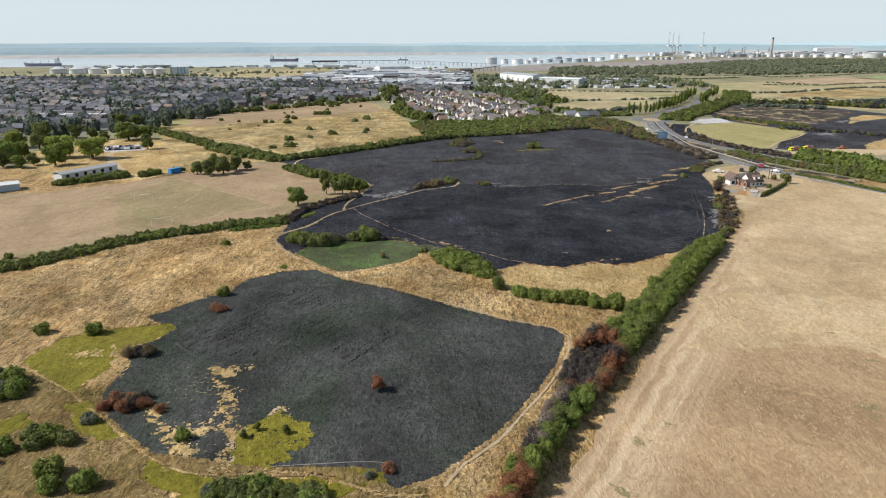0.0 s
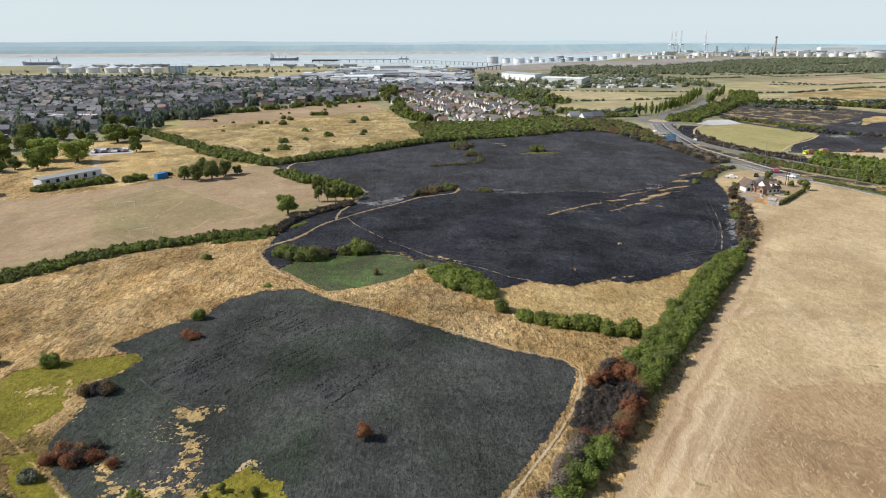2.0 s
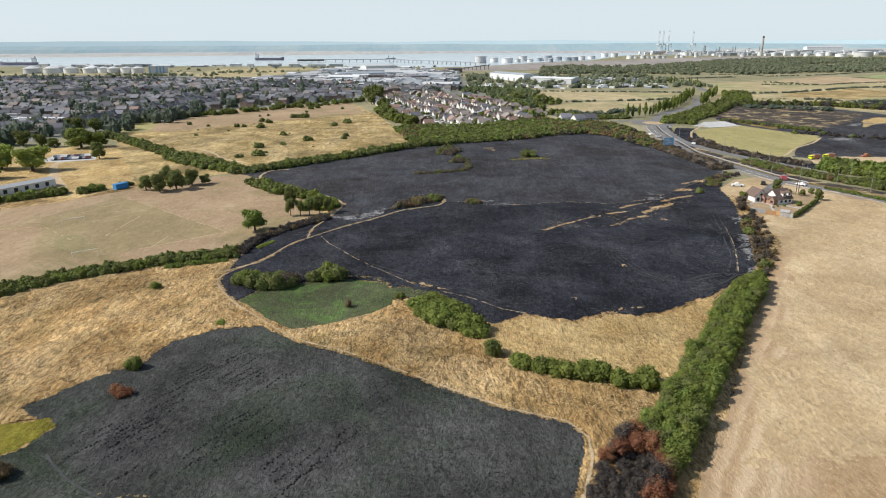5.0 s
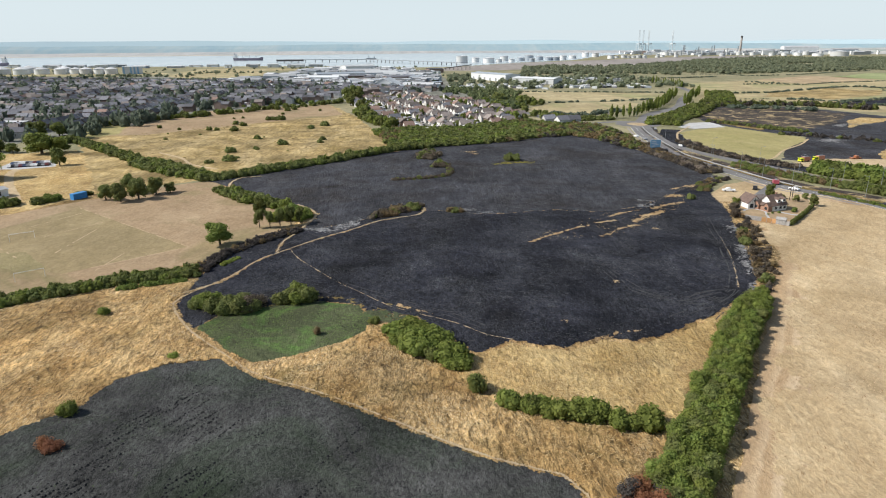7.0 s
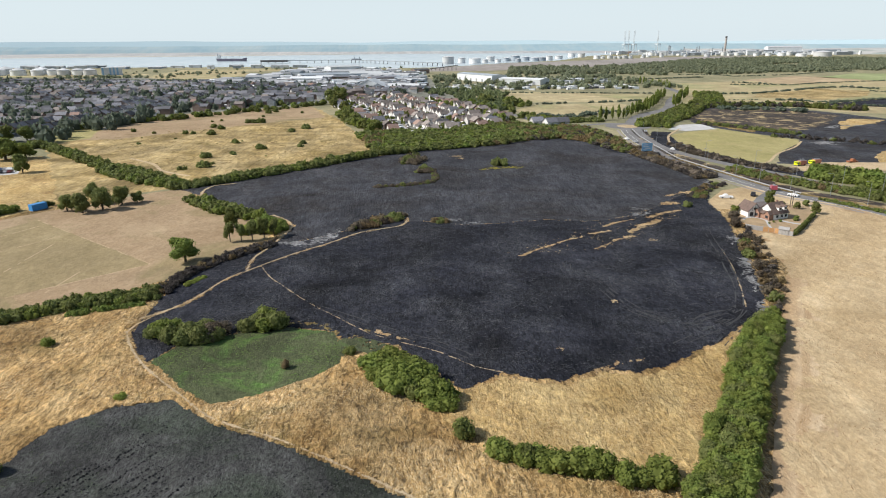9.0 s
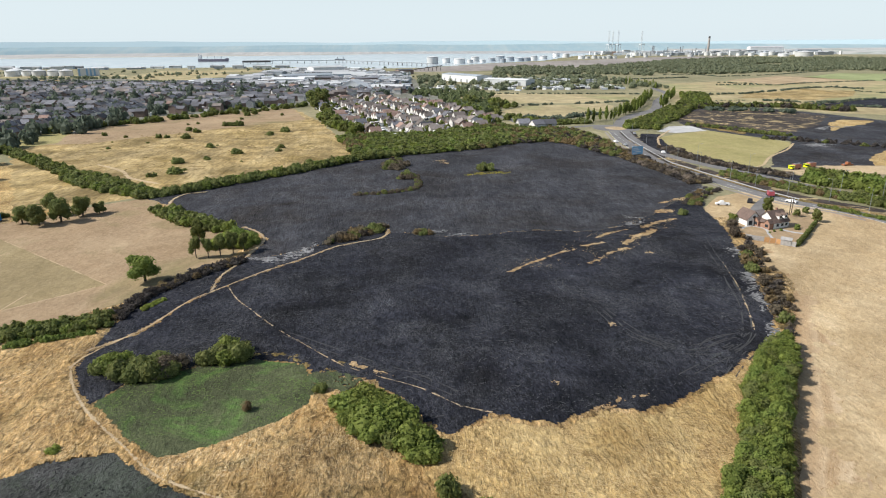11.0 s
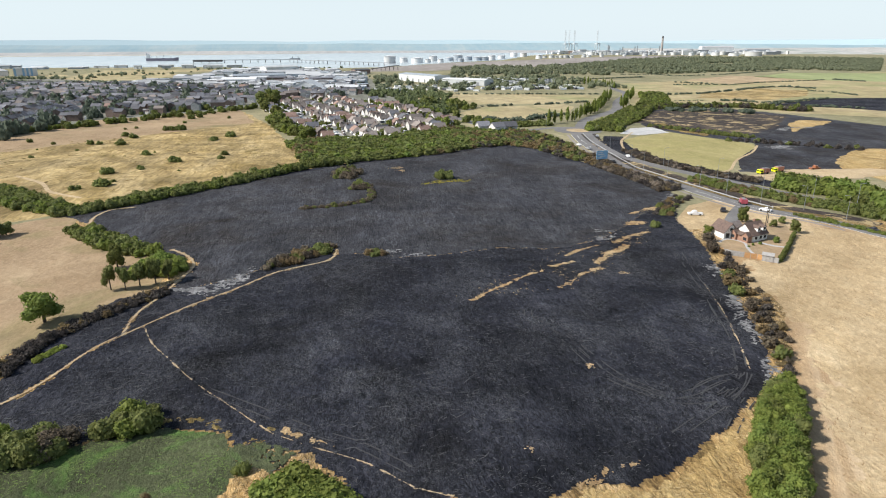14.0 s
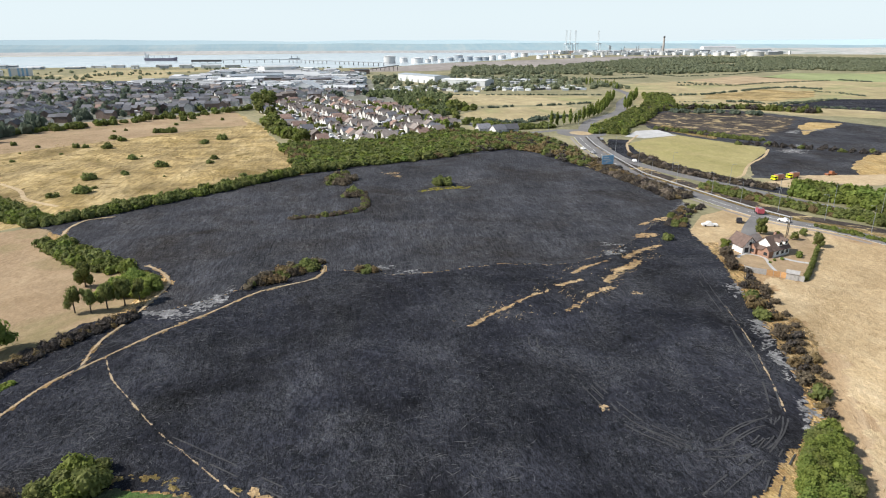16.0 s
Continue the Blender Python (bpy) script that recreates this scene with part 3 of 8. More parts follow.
# pitch lines on the playing field
for line in [[(-130.9, 305.6), (-69.6, 251.2)], [(-69.6, 251.2), (-97.4, 227.6)], [(-135.9, 275.0), (-125.4, 297.1)], [(-122.9, 265.8), (-111.3, 282.9)], [(-109.6, 247.4), (-109.1, 273.6)], [(-139.4, 261.3), (-116.6, 240.9)], [(-89.1, 230.1), (-87.6, 246.2)]]:
    ribbon("pitch_line", line, 0.32, 0.034, PALESTUBBLE, "worn pale pitch line on turf", "line", 1.5, 0.5, 0.42)

# ---- ground cover with relief ----
PATHS = [
    ([(-62, 207), (-57.2, 211), (-49.4, 220), (-43.8, 236.4), (-39.6, 242.4), (-28.4, 257.3), (-19, 267), (-8.6, 279.1), (5.1, 286.5), (7.6, 297)], 0.6, "narrow pale footpath across burnt ground"),
    ([(-39.6, 242.4), (-40.1, 250.3), (-39.8, 255.5), (-37.5, 263.8), (-36, 272)], 0.7, "narrow pale footpath branch on burnt ground"),
    ([(-36, 272), (-34.9, 279.3), (-33.8, 287.8), (-37.5, 297.3), (-44, 305)], 1.0, "pale footpath round a thicket"),
    ([(-80, 337), (-82, 345), (-82.5, 353), (-80, 361), (-72, 364)], 1.1, "short pale footpath beside the hedge"),
    ([(-49.4, 220), (-57, 207.2), (-56, 200.2), (-47.5, 187), (-36.4, 175.1), (-28.3, 166.8), (-14.4, 159), (0, 148.8), (13.7, 139), (25.6, 133.4)], 0.5, "worn brown footpath between burnt fields"),
    ([(25.6, 133.4), (28.2, 128.6), (27.4, 123), (24.6, 115.6), (19.7, 106), (14.6, 98), (9, 89.3), (3.2, 83.3), (0.1, 78)], 0.65, "worn pale footpath along the burnt field"),
]
FAINT_PATH = [(-88, 116), (-79, 110.5), (-70.2, 104.5), (-65, 100), (-59.8, 95.9), (-53, 90), (-47.6, 85.7), (-40.2, 81.6), (-32.1, 81), (-23.5, 81.6), (-16.1, 79.6), (-8.9, 76.4), (-2.1, 76.4)]
BANK_AREA = [(-100, 66), (-96, 100), (-90, 116), (-80, 112), (-71, 107), (-66, 107), (-57, 99), (-45, 90), (-38, 86), (-30, 85), (-20, 85), (-9, 80), (-3, 78), (2, 68)]


def dense(line, step=4.0):
    """A smooth curve through the points of a line."""
    pts, out = [Vector((x, y, 0)) for x, y in line], []
    for i in range(len(pts) - 1):
        p0, p1, p2, p3 = pts[max(i - 1, 0)], pts[i], pts[i + 1], pts[min(i + 2, len(pts) - 1)]
        n = max(1, round((p2 - p1).length / step))
        for k in range(n):
            t = k / n
            q = 0.5 * ((2 * p1) + (p2 - p0) * t + (2 * p0 - 5 * p1 + 4 * p2 - p3) * t * t + (3 * p1 - p0 - 3 * p2 + p3) * t ** 3)
            out.append((q.x, q.y))
    return out + [line[-1]]


PATHS = [(dense(line), w, label) for line, w, label in PATHS]
FAINT_PATH = dense(FAINT_PATH)
FAINT_CROSS = [(-59.5, 126), (-53, 120), (-44, 114.5)]
cuts = [band(line, w) for line, w, label in PATHS]
turf("burnt_field_near", [NEAR_BURN], [YELLOW_WEST], 0.36, 0.03, 0.17, CHAR_GREEN, "scorched black field with faint green regrowth", "field", 0.8, 0.7, 40, 0.9, 11)
OLD_BOUNDARY = [(145, 341), (128, 328), (112, 311), (98, 297), (85, 289.5), (77, 286.5), (61, 290), (49, 289), (37, 286), (27, 286.5), (18, 291), (5, 294), (-8, 287), (-20, 276), (-33, 268)]
FAR_HALF = FAR_BURN[:15] + OLD_BOUNDARY + [(-37.7, 269.8), (-33, 290), (-60, 318)]
turf("burnt_field_far", [FAR_BURN], [GREEN_PATCH, FAR_HALF] + cuts[:4], 0.48, 0.03, 0.16, CHAR, "large field burnt black by a grass fire", "field", 1.5, 0.4, 30, 0.6, 12)
ribbon("scorched_margin", [(x, y) for x, y in FAR_BURN[:12]], 9, 0.027, CHAR, "scorched ground under the hedge behind the burnt field", "verge", 3, 0.5)
turf("burnt_field_back", [FAR_HALF], cuts[:4], 0.8, 0.03, 0.16, CHAR_ASHEN, "burnt field left grey by fine ash over old furrows", "field", 1.5, 0.4, -52, 0.45, 112)
turf("green_patch", [GREEN_PATCH], [], 0.45, 0.03, 0.14, REGROWTH, "dark green regrowing patch of meadow", "grass", 0.8, 0.6, 10, 0.9, 13)
turf("dry_grass", [MEADOW_AREA], [NEAR_BURN, FAR_BURN, GREEN_PATCH, YELLOW_WEST, BANK_AREA] + YELLOW_BANKS + cuts[4:], 0.38, 0.02, 0.52, MEADOW, "matted long dry grass of the rough meadow", "grass", 0.7, 0.7, 25, 0.85, 14)
turf("bank_grass", [BANK_AREA], [NEAR_BURN, YELLOW_WEST] + YELLOW_BANKS + [band(FAINT_PATH, 0.5)], 0.38, 0.025, 0.52, BANKGRASS, "olive-brown long grass below the burnt field", "grass", 0.9, 0.6, 15, 0.85, 44)
turf("straw_meadow", [STRAW_AREA], [FAR_BURN], 0.36, 0.03, 0.3, STRAW, "golden unburnt straw meadow behind a hedge", "grass", 1.8, 0.5, -30, 0.8, 15)
turf("yellow_meadow", [YELLOW_WEST], [], 0.36, 0.05, 0.16, MOSSY, "patch of unburnt yellow-green grass", "grass", 1.4, 0.6, 10, 0.7, 16)
turf("yellow_bank", YELLOW_BANKS, [], 0.4, 0.06, 0.25, MOSSY, "bank of yellowing grass beside the burnt field", "grass", 2.0, 0.5, 10, 0.7, 17)
turf("yellow_island", [YELLOW_ISLAND], [], 0.25, 0.14, 0.14, MOSSY, "island of yellow-green grass left by the fire", "grass", 1.6, 0.8, 0, 0.8, 18, torn=0.18)
turf("yellow_patch", [[(-16.8, 79.8), (-16.3, 81.8), (-12.9, 82.6), (-9.4, 81.6), (-9.2, 79.2), (-12.4, 78.5)]], [], 0.25, 0.16, 0.12, MOSSY, "small patch of yellow-green grass", "grass", 1.2, 0.8, 0, 0.8, 19)
for line, w, label in PATHS:
    turf("footpath", [band(line, w * 0.8)], [], 0.24, 0.2, 0.06, GRAVEL, label, "path", 0.3, 0.5, 0, 0.8, 51)
turf("footpath", [band(FAINT_PATH, 0.45)], [], 0.25, 0.14, 0.1, STRAW, "faint trodden footpath in yellow grass", "path", 0.5, 0.5, 0, 0.8, 52)
turf("straw_strip", STRAW_STRIPS, [], 0.2, 0.1, 0.24, STRAW, "ragged strip of bleached straw in the burnt field", "straw", 2.4, 1.1, 0, 1.0, 20, torn=0.4)
turf("straw_fringe", [[(-70.8, 120.9), (-64.1, 116.8), (-65.1, 113.0), (-65.6, 106.5), (-67.3, 104.0), (-70.5, 108.6), (-68.3, 111.2), (-68.1, 115.4)], [(-73, 125), (-68.5, 121.5), (-66, 116.5), (-69, 116)]], [], 0.22, 0.1, 0.2, STRAW, "bleached straw fringe beside scorched bushes", "straw", 2.4, 0.8, 0, 1.0, 21, torn=0.4)
turf("straw_fringe", [band([(-31.1, 97.0), (-29.4, 99.9), (-27.2, 96.6)], 0.7), band([(-31.3, 82.3), (-33.7, 82.6), (-34.4, 86.9), (-35.8, 91.3), (-34.6, 93.7)], 0.8)], [], 0.2, 0.16, 0.15, GRAVEL, "tawny fringe round yellow grass", "straw", 1.5, 0.9, 0, 1.0, 22, torn=0.45)
turf("straw_patch", [[(-82, 121), (-76, 123), (-71, 121.5), (-74, 119)], [(-79, 116), (-75, 117.5), (-73, 115)]], [], 0.25, 0.12, 0.16, STRAW, "bleached patches in yellow grass", "straw", 2.2, 0.7, 0, 1.0, 61, torn=0.5)
turf("straw_strip", [band([(41.6, 249.4), (44.5, 252.4)], 1.5), band([(44, 252), (48, 255.5), (52, 258.4), (57.1, 262.5), (61, 265.2), (66.1, 267.9)], 0.95), band([(69.4, 270.6), (73, 272.2), (77.6, 274.2)], 1.3), band([(76.6, 279.3), (83, 284.2)], 1.4), band([(83, 284.2), (90.6, 287.7)], 0.7)], [], 0.24, 0.12, 0.28, TAWNY, "long ragged strip of unburnt straw", "straw", 1.1, 0.9, 40, 0.8, 23, torn=0.08)
turf("straw_strip", [band([(65.9, 254.8), (69.5, 256.8), (76.6, 263.4), (80, 265.5)], 1.0), band([(79, 265), (83.4, 267.6)], 2.2), band([(83, 271.4), (86.4, 274.6), (89.9, 277.6)], 2.4), band([(88.5, 278.4), (94, 281), (100.2, 286.4)], 2.8), band([(96.9, 289.4), (105.5, 296), (114, 299.5)], 1.9)], [], 0.26, 0.12, 0.3, TAWNY, "broad ragged strip of unburnt straw", "straw", 1.9, 0.9, 40, 0.8, 24, torn=0.14)
turf("straw_by_house", [[(108, 309), (112, 312.5), (117.5, 313.2), (119.5, 309.5), (114, 308)], [(117.5, 322), (121, 326), (127, 329.5), (137, 335), (143, 338), (141, 333.5), (133, 328.5), (126, 325)]], [], 0.3, 0.12, 0.3, TAWNY, "tawny unburnt grass near the house", "straw", 2.6, 0.45, 40, 0.7, 25, torn=0.3)
spots_of_straw = [(87.8, 262.8, 1.5), (58.5, 212.3, 0.7), (39, 188.4, 0.4), (36.5, 430, 3.4), (39, 421.6, 2.0), (49, 389, 2.2), (104, 288, 0.6)]
turf("straw_patch", [[(x + r * math.cos(a), y + r * math.sin(a)) for a in np.linspace(0, 6.2, 9)] for x, y, r in spots_of_straw[:3] + spots_of_straw[6:]], [], 0.25, 0.12, 0.25, TAWNY, "small patches of unburnt straw on burnt ground", "straw", 1.8, 0.8, 0, 0.8, 26, torn=0.4)
turf("straw_patch", [[(x + r * math.cos(a), y + r * math.sin(a)) for a in np.linspace(0, 6.2, 9)] for x, y, r in spots_of_straw[3:6]], [], 0.5, 0.1, 0.25, TAWNY, "tattered patches of unburnt straw beside thickets", "straw", 5.0, 0.4, 0, 0.8, 62, torn=0.55)
SINGED = [dense(line) for line in ([(-35.8, 245.8), (-31.9, 237.1), (-27.1, 230.1), (-20.9, 220.9), (-16.6, 215.3), (-11.1, 208.9), (-6.6, 203.5), (-2.6, 199)], [(-2.6, 199), (3.5, 194.6), (13.1, 188.4), (19.5, 181.8), (24.8, 179.1)], [(106.1, 252.2), (103.5, 243), (100, 231.9), (95, 219), (89.6, 206.4)])]
turf("straw_line", [band(line, 0.2) for line in SINGED], [], 0.15, 0.13, 0.2, GRAVEL, "thin broken line of straw on burnt ground", "straw", 0.4, 0.5, 30, 1.0, 63, torn=0.25)
turf("ash", [[(-46.6, 258.6), (-42.7, 264.8), (-38.8, 266.9), (-39.3, 261.4)], [(-37.2, 269.4), (-26.9, 270), (-21.3, 276.4), (-16.2, 283.8), (-17.4, 273), (-25.7, 263.2)], band([(22.3, 291.2), (26.6, 292)], 2.6), band([(27.5, 287.4), (35, 289)], 1.8), [(89.4, 291), (95, 297.6), (102.5, 299.4), (100, 294.6)], band([(116.4, 265), (113, 256)], 3.2), band([(108, 242), (105.4, 236), (102.4, 227), (99, 217)], 2.4), band([(96, 210.8), (93.4, 205), (90, 198.4)], 2.2), band([(96, 303.4), (101, 302)], 1.6), band([(135, 333), (150, 350)], 3)], [], 0.34, 0.12, 0.1, ASH, "pale ash patches on burnt ground", "ash", 3.4, 0.6, 30, 0.8, 27, torn=0.46)
turf("ash", [[(266, 452), (274, 462), (284, 466), (288, 458), (276, 448)], band([(330, 528), (345, 540), (362, 540)], 5), band([(290, 470), (300, 480)], 4)], [], 0.8, 0.12, 0.1, ASH, "pale ash drifts on burnt ground beyond the road", "ash", 7, 0.2, 20, 0.5, 127, torn=0.35)
turf("singed_fringe", [band([(-23.5, 204.8), (-19.7, 206.2), (-14.3, 204.7), (-10.0, 200.0), (-6.3, 195.7)], 1.2), band([(-6.3, 195.4), (-4.6, 197.4), (-5.9, 200.2), (-2.6, 200.2)], 1.6)], [], 0.25, 0.1, 0.22, BANKGRASS, "singed brown fringe of the green patch", "straw", 2.2, 0.9, 20, 0.9, 141, torn=0.55)
turf("grey_patch", [[(-9.5, 195.5), (-5, 197.5), (1.4, 193), (-1, 189), (-4, 187), (-7.2, 188)]], [], 0.3, 0.1, 0.16, REGROWTH, "grey-green regrowth beside the hawthorn clump", "grass", 1.6, 0.7, 20, 0.9, 142, torn=0.25)
turf("island_grass", [[(45.5, 386.4), (47.5, 391), (54, 394.6), (62, 396.4), (69.8, 393), (66, 389.6), (58, 390.6), (51, 388.4)]], [], 0.45, 0.1, 0.2, MOSSY, "ring of green grass round a lone thicket", "grass", 2.6, 0.5, 0, 0.8, 64, torn=0.42)
turf("burnt_edge", [band([(40.7, 176.8), (44.2, 178.8), (49.5, 180.7), (54.2, 182)], 0.9), band([(-1, 199.6), (3.2, 196.4), (8, 193.4)], 0.5)], [], 0.24, 0.12, 0.25, TAWNY, "tattered straw tongues at the burnt edge", "straw", 2.4, 0.5, -30, 0.8, 28, torn=0.5)
turf("green_spots", [[(x + r * math.cos(a), y + 0.6 * r * math.sin(a)) for a in np.linspace(0, 6.2, 9)] for x, y, r in [(77, 99.5, 2.2), (76.4, 96.6, 1.2), (88.4, 130, 1.4), (26.7, 77.1, 1.2), (33.2, 88.8, 1.4), (38.4, 94.4, 1.2), (84.1, 116.6, 1.2), (88.7, 116.6, 1.4)]], [], 0.22, 0.024, 0.05, GREENING, "thin green regrowth in hay stubble", "grass", 2.6, 0.8, 0, 0.9, 29, torn=0.5)
HEADLAND = [(5, 60), (17.5, 75.7), (26.5, 88), (39, 105.7), (55.2, 130.3), (76, 162.3), (101, 203), (121, 236), (131, 262)]
for dx, w in ((6.0, 0.45), (7.9, 0.4)):
    ribbon("wheeling", [(x + dx, y) for x, y in HEADLAND], w, 0.026, PALESTUBBLE, "pale trampled headland in hay stubble", "track", 1.0, 0.9)
BLEACHED = land("bleached_stubble", (0.34, 0.242, 0.132), (0.49, 0.368, 0.215), (0.62, 0.495, 0.32), 0.7, 0.045, -33, 1.6, 0.5, (0.34, 0.245, 0.13), 0.03, 0.5, 0.7, contrast=0.22, zones=0.15)
turf("bleached_stubble", [[(52, 122), (70, 150), (98, 198), (118, 232), (127, 268), (137, 262), (150, 279), (171, 303), (196, 270), (222, 235), (160, 150), (100, 120)]], [], 0.8, 0.022, 0.02, BLEACHED, "sun-bleached end of the mown hay field", "field", 9, 0.06, -33, 0.8, 31)
GREENTURF = land("greenish_worn_turf", (0.205, 0.16, 0.082), (0.28, 0.218, 0.118), (0.36, 0.29, 0.17), 0.5, 0.03, 60, 1.6, 0.25)
sheet("worn_pitch", [(-130.9, 305.6), (-69.6, 251.2), (-97.4, 227.6), (-124.5, 237.1), (-150.7, 279.6), (-150, 262)], 0.026, GREENTURF, "greenish worn pitch of the playing field", "field", 2, 0.4)
sheet("watered_square", [(-127.0, 248.3), (-119.4, 249.0), (-104.9, 233.4), (-109.4, 228.2), (-120.4, 235.8)], 0.03, GREENING, "greener square of the worn pitch", "field", 2, 0.5)
ribbon("concrete_kerb", [(-27.1, 82.9), (-20.1, 83.5), (-13, 84), (-8.5, 83.7)], 0.14, 0.2, MUD, "low pale kerb at the edge of burnt ground", "kerb", 1)
ribbon("footpath", dense(FAINT_CROSS), 0.4, 0.2, TRACK, "faint grey footpath across the scorched field", "path", 1, 0.5, 0.25)
# wheel tracks of the fire crews
CREW = [
    [(54, 241.6), (53, 236), (56.6, 231.5), (58.6, 224.9), (60.1, 216.8), (62.1, 208.6), (65, 203.6), (68.1, 199.8), (73.2, 199.8), (79, 202.3), (84, 204.2)],
    [(57.3, 228.3), (59.1, 214.5), (61.2, 206.5), (65, 201.6), (68.2, 198.2), (73.6, 197), (78.4, 198.2), (83.4, 201.6)],
    [(74, 199.3), (76.1, 201.4), (80.9, 203.6), (85.4, 204.5), (88.7, 208.2), (92.9, 216), (96.5, 225.1), (98.7, 233.1), (103, 245), (107, 259.3), (112.4, 276.5)],
    [(74.4, 196.7), (79.3, 198), (83.3, 200.7), (87.3, 205.5), (90.8, 212), (94.8, 220.4), (97.7, 229), (100.9, 238.8), (105, 250)],
    [(64.2, 188.1), (71.8, 192.6), (76.5, 195.3), (83.8, 200.7), (88, 205)],
    [(73.5, 187.3), (78.1, 192.1), (82.5, 195.9)],
    [(-16, 214.6), (-5.1, 205.9), (4.3, 198.2), (11.8, 193.2), (19, 186)],
    [(-42.4, 237.4), (-39.9, 245.4), (-37.4, 251.8), (-30, 262)],
    [(36.1, 394.5), (31.8, 355.4), (33.3, 335.4), (37.7, 320.8), (42, 310.8), (47, 307.6)],
    [(26.3, 320.7), (35.8, 321.1), (39.7, 314.2), (46.9, 307.1), (57.2, 303.7), (68.1, 303.6), (74.8, 307.3), (82.1, 315), (90.9, 320.3), (100.3, 323.1)],
    [(121.2, 442.8), (113.6, 413.5), (101.4, 378.2), (99.7, 358), (100.3, 340.2), (103.8, 329.2), (112, 322)],
    [(24.7, 365.5), (26, 356.4), (22.7, 344.6), (14, 338)],
    [(75.8, 393.8), (92.6, 374.3), (104.5, 365.1)],
    [(48.8, 291), (61, 293), (77, 290), (88, 293)],
]
for turn, line in enumerate(CREW):
    for off in (-0.9, 0.9):
        path = band(dense(line, 3), abs(off) * 2)
        half = len(path) // 2
        ribbon("wheel_track", path[:half] if off < 0 else path[half:], 0.26, 0.236 + 0.002 * turn + (0.001 if off > 0 else 0), TRACK, "faint wheel track pressed into burnt ground", "track", 1.2, 0.7, 0.45)


# ---- loose stalks that break up the plain ground ----
WISP_GREY = paint("pale_burnt_stalks", (0.098, 0.100, 0.106), 0.95, 0.3, 0.4)
WISP_DARK = paint("black_burnt_clumps", (0.0125, 0.013, 0.015), 0.95, 0.3, 0.4)
WISP_SLATE = paint("grey_burnt_stalks", (0.085, 0.09, 0.082), 0.95, 0.3, 0.4)
WISP_PALE = paint("bleached_stalks", (0.55, 0.415, 0.22), 0.9, 0.2, 0.4)
WISP_BROWN = paint("brown_dead_stalks", (0.20, 0.122, 0.05), 0.95, 0.3, 0.4)
WISP_STUBBLE = paint("brown_bare_stubble", (0.29, 0.19, 0.10), 0.95, 0.2, 0.4)
WISP_SHOOT = paint("thin_green_shoots", (0.065, 0.09, 0.045), 0.95, 0.25, 0.4)
WISP_TAN = paint("tan_stubble_rows", (0.51, 0.38, 0.235), 0.95, 0.2, 0.4)


def wisps(name, label, outline, holes, count, length, width, material, z0, z1, bearing, swing, seed, patch=0.05, share=0.0, category="grass"):
    """Loose bent stalks and small clumps lying over an area, thicker in patches, mostly along one bearing."""
    r = np.random.default_rng(seed)
    pts = np.array(outline, float)
    (x0, y0), (x1, y1) = pts.min(0), pts.max(0)
    x, y = r.uniform(x0, x1, count * 4), r.uniform(y0, y1, count * 4)
    ok = (reach_of(x, y, outline) < -0.6) & (fractal(x, y, patch, 3, seed + 4) + 0.25 * r.normal(size=x.shape) > share)
    for h in holes:
        ok &= reach_of(x, y, h) > 0.4
    x, y = x[ok][:count], y[ok][:count]
    n = len(x)
    a = radians(bearing) + r.normal(size=n) * radians(swing)
    ln, w = length * r.uniform(0.4, 1.5, n) / 2, width * r.uniform(0.5, 1.4, n) / 2
    bend = r.normal(size=n) * 0.45
    z = r.uniform(z0, z1, n)
    dx, dy = np.cos(a), np.sin(a)
    ex, ey = np.cos(a + bend), np.sin(a + bend)
    ends = [(x - dx * ln, y - dy * ln), (x + dy * w, y - dx * w), (x + ex * ln, y + ey * ln), (x - dy * w, y + dx * w)]
    verts = np.stack([np.column_stack([px, py, z]) for px, py in ends], 1).reshape(-1, 3)
    faces = np.arange(n * 4).reshape(-1, 4)
    me = bpy.data.meshes.new(name)
    me.from_pydata(verts.tolist(), [], faces.tolist())
    me.materials.append(material)
    return tagged(new(name, me), label, category, kind="stuff")


OFF_MEADOW = [NEAR_BURN, FAR_BURN, GREEN_PATCH, YELLOW_WEST, BANK_AREA] + YELLOW_BANKS + cuts[4:]
NEAR_FAR_BURN = [(-60, 200), (-57, 245), (-30, 290), (-60, 318), (-38, 400), (91, 478), (135, 438), (155, 375), (124, 284), (102, 224), (81, 196), (58, 179), (16, 174), (-21, 203), (-46, 190)]
wisps("burnt_stalks", "pale ash-grey stalks strewn over burnt ground", NEAR_FAR_BURN, [GREEN_PATCH], 16000, 0.9, 0.1, WISP_GREY, 0.1, 0.25, 15, 35, 81, 0.045, 0.14)
wisps("burnt_clumps", "black charred clumps on burnt ground", NEAR_FAR_BURN, [GREEN_PATCH], 12000, 1.0, 0.22, WISP_DARK, 0.1, 0.25, 15, 40, 82, 0.06, 0.0)
wisps("burnt_stalks", "faint grey stalks strewn over the scorched field", NEAR_BURN, [YELLOW_WEST, YELLOW_ISLAND], 6000, 0.7, 0.09, WISP_SLATE, 0.06, 0.2, 35, 30, 83, 0.07, 0.0)
wisps("burnt_clumps", "black charred clumps in the scorched field", NEAR_BURN, [YELLOW_WEST, YELLOW_ISLAND], 5000, 0.7, 0.16, WISP_DARK, 0.06, 0.18, 35, 30, 84, 0.07, 0.0)
wisps("dry_stalks", "bleached bent stalks in dry meadow grass", MEADOW_AREA, OFF_MEADOW, 24000, 0.9, 0.085, WISP_PALE, 0.2, 0.6, 20, 28, 85, 0.09, -0.05)
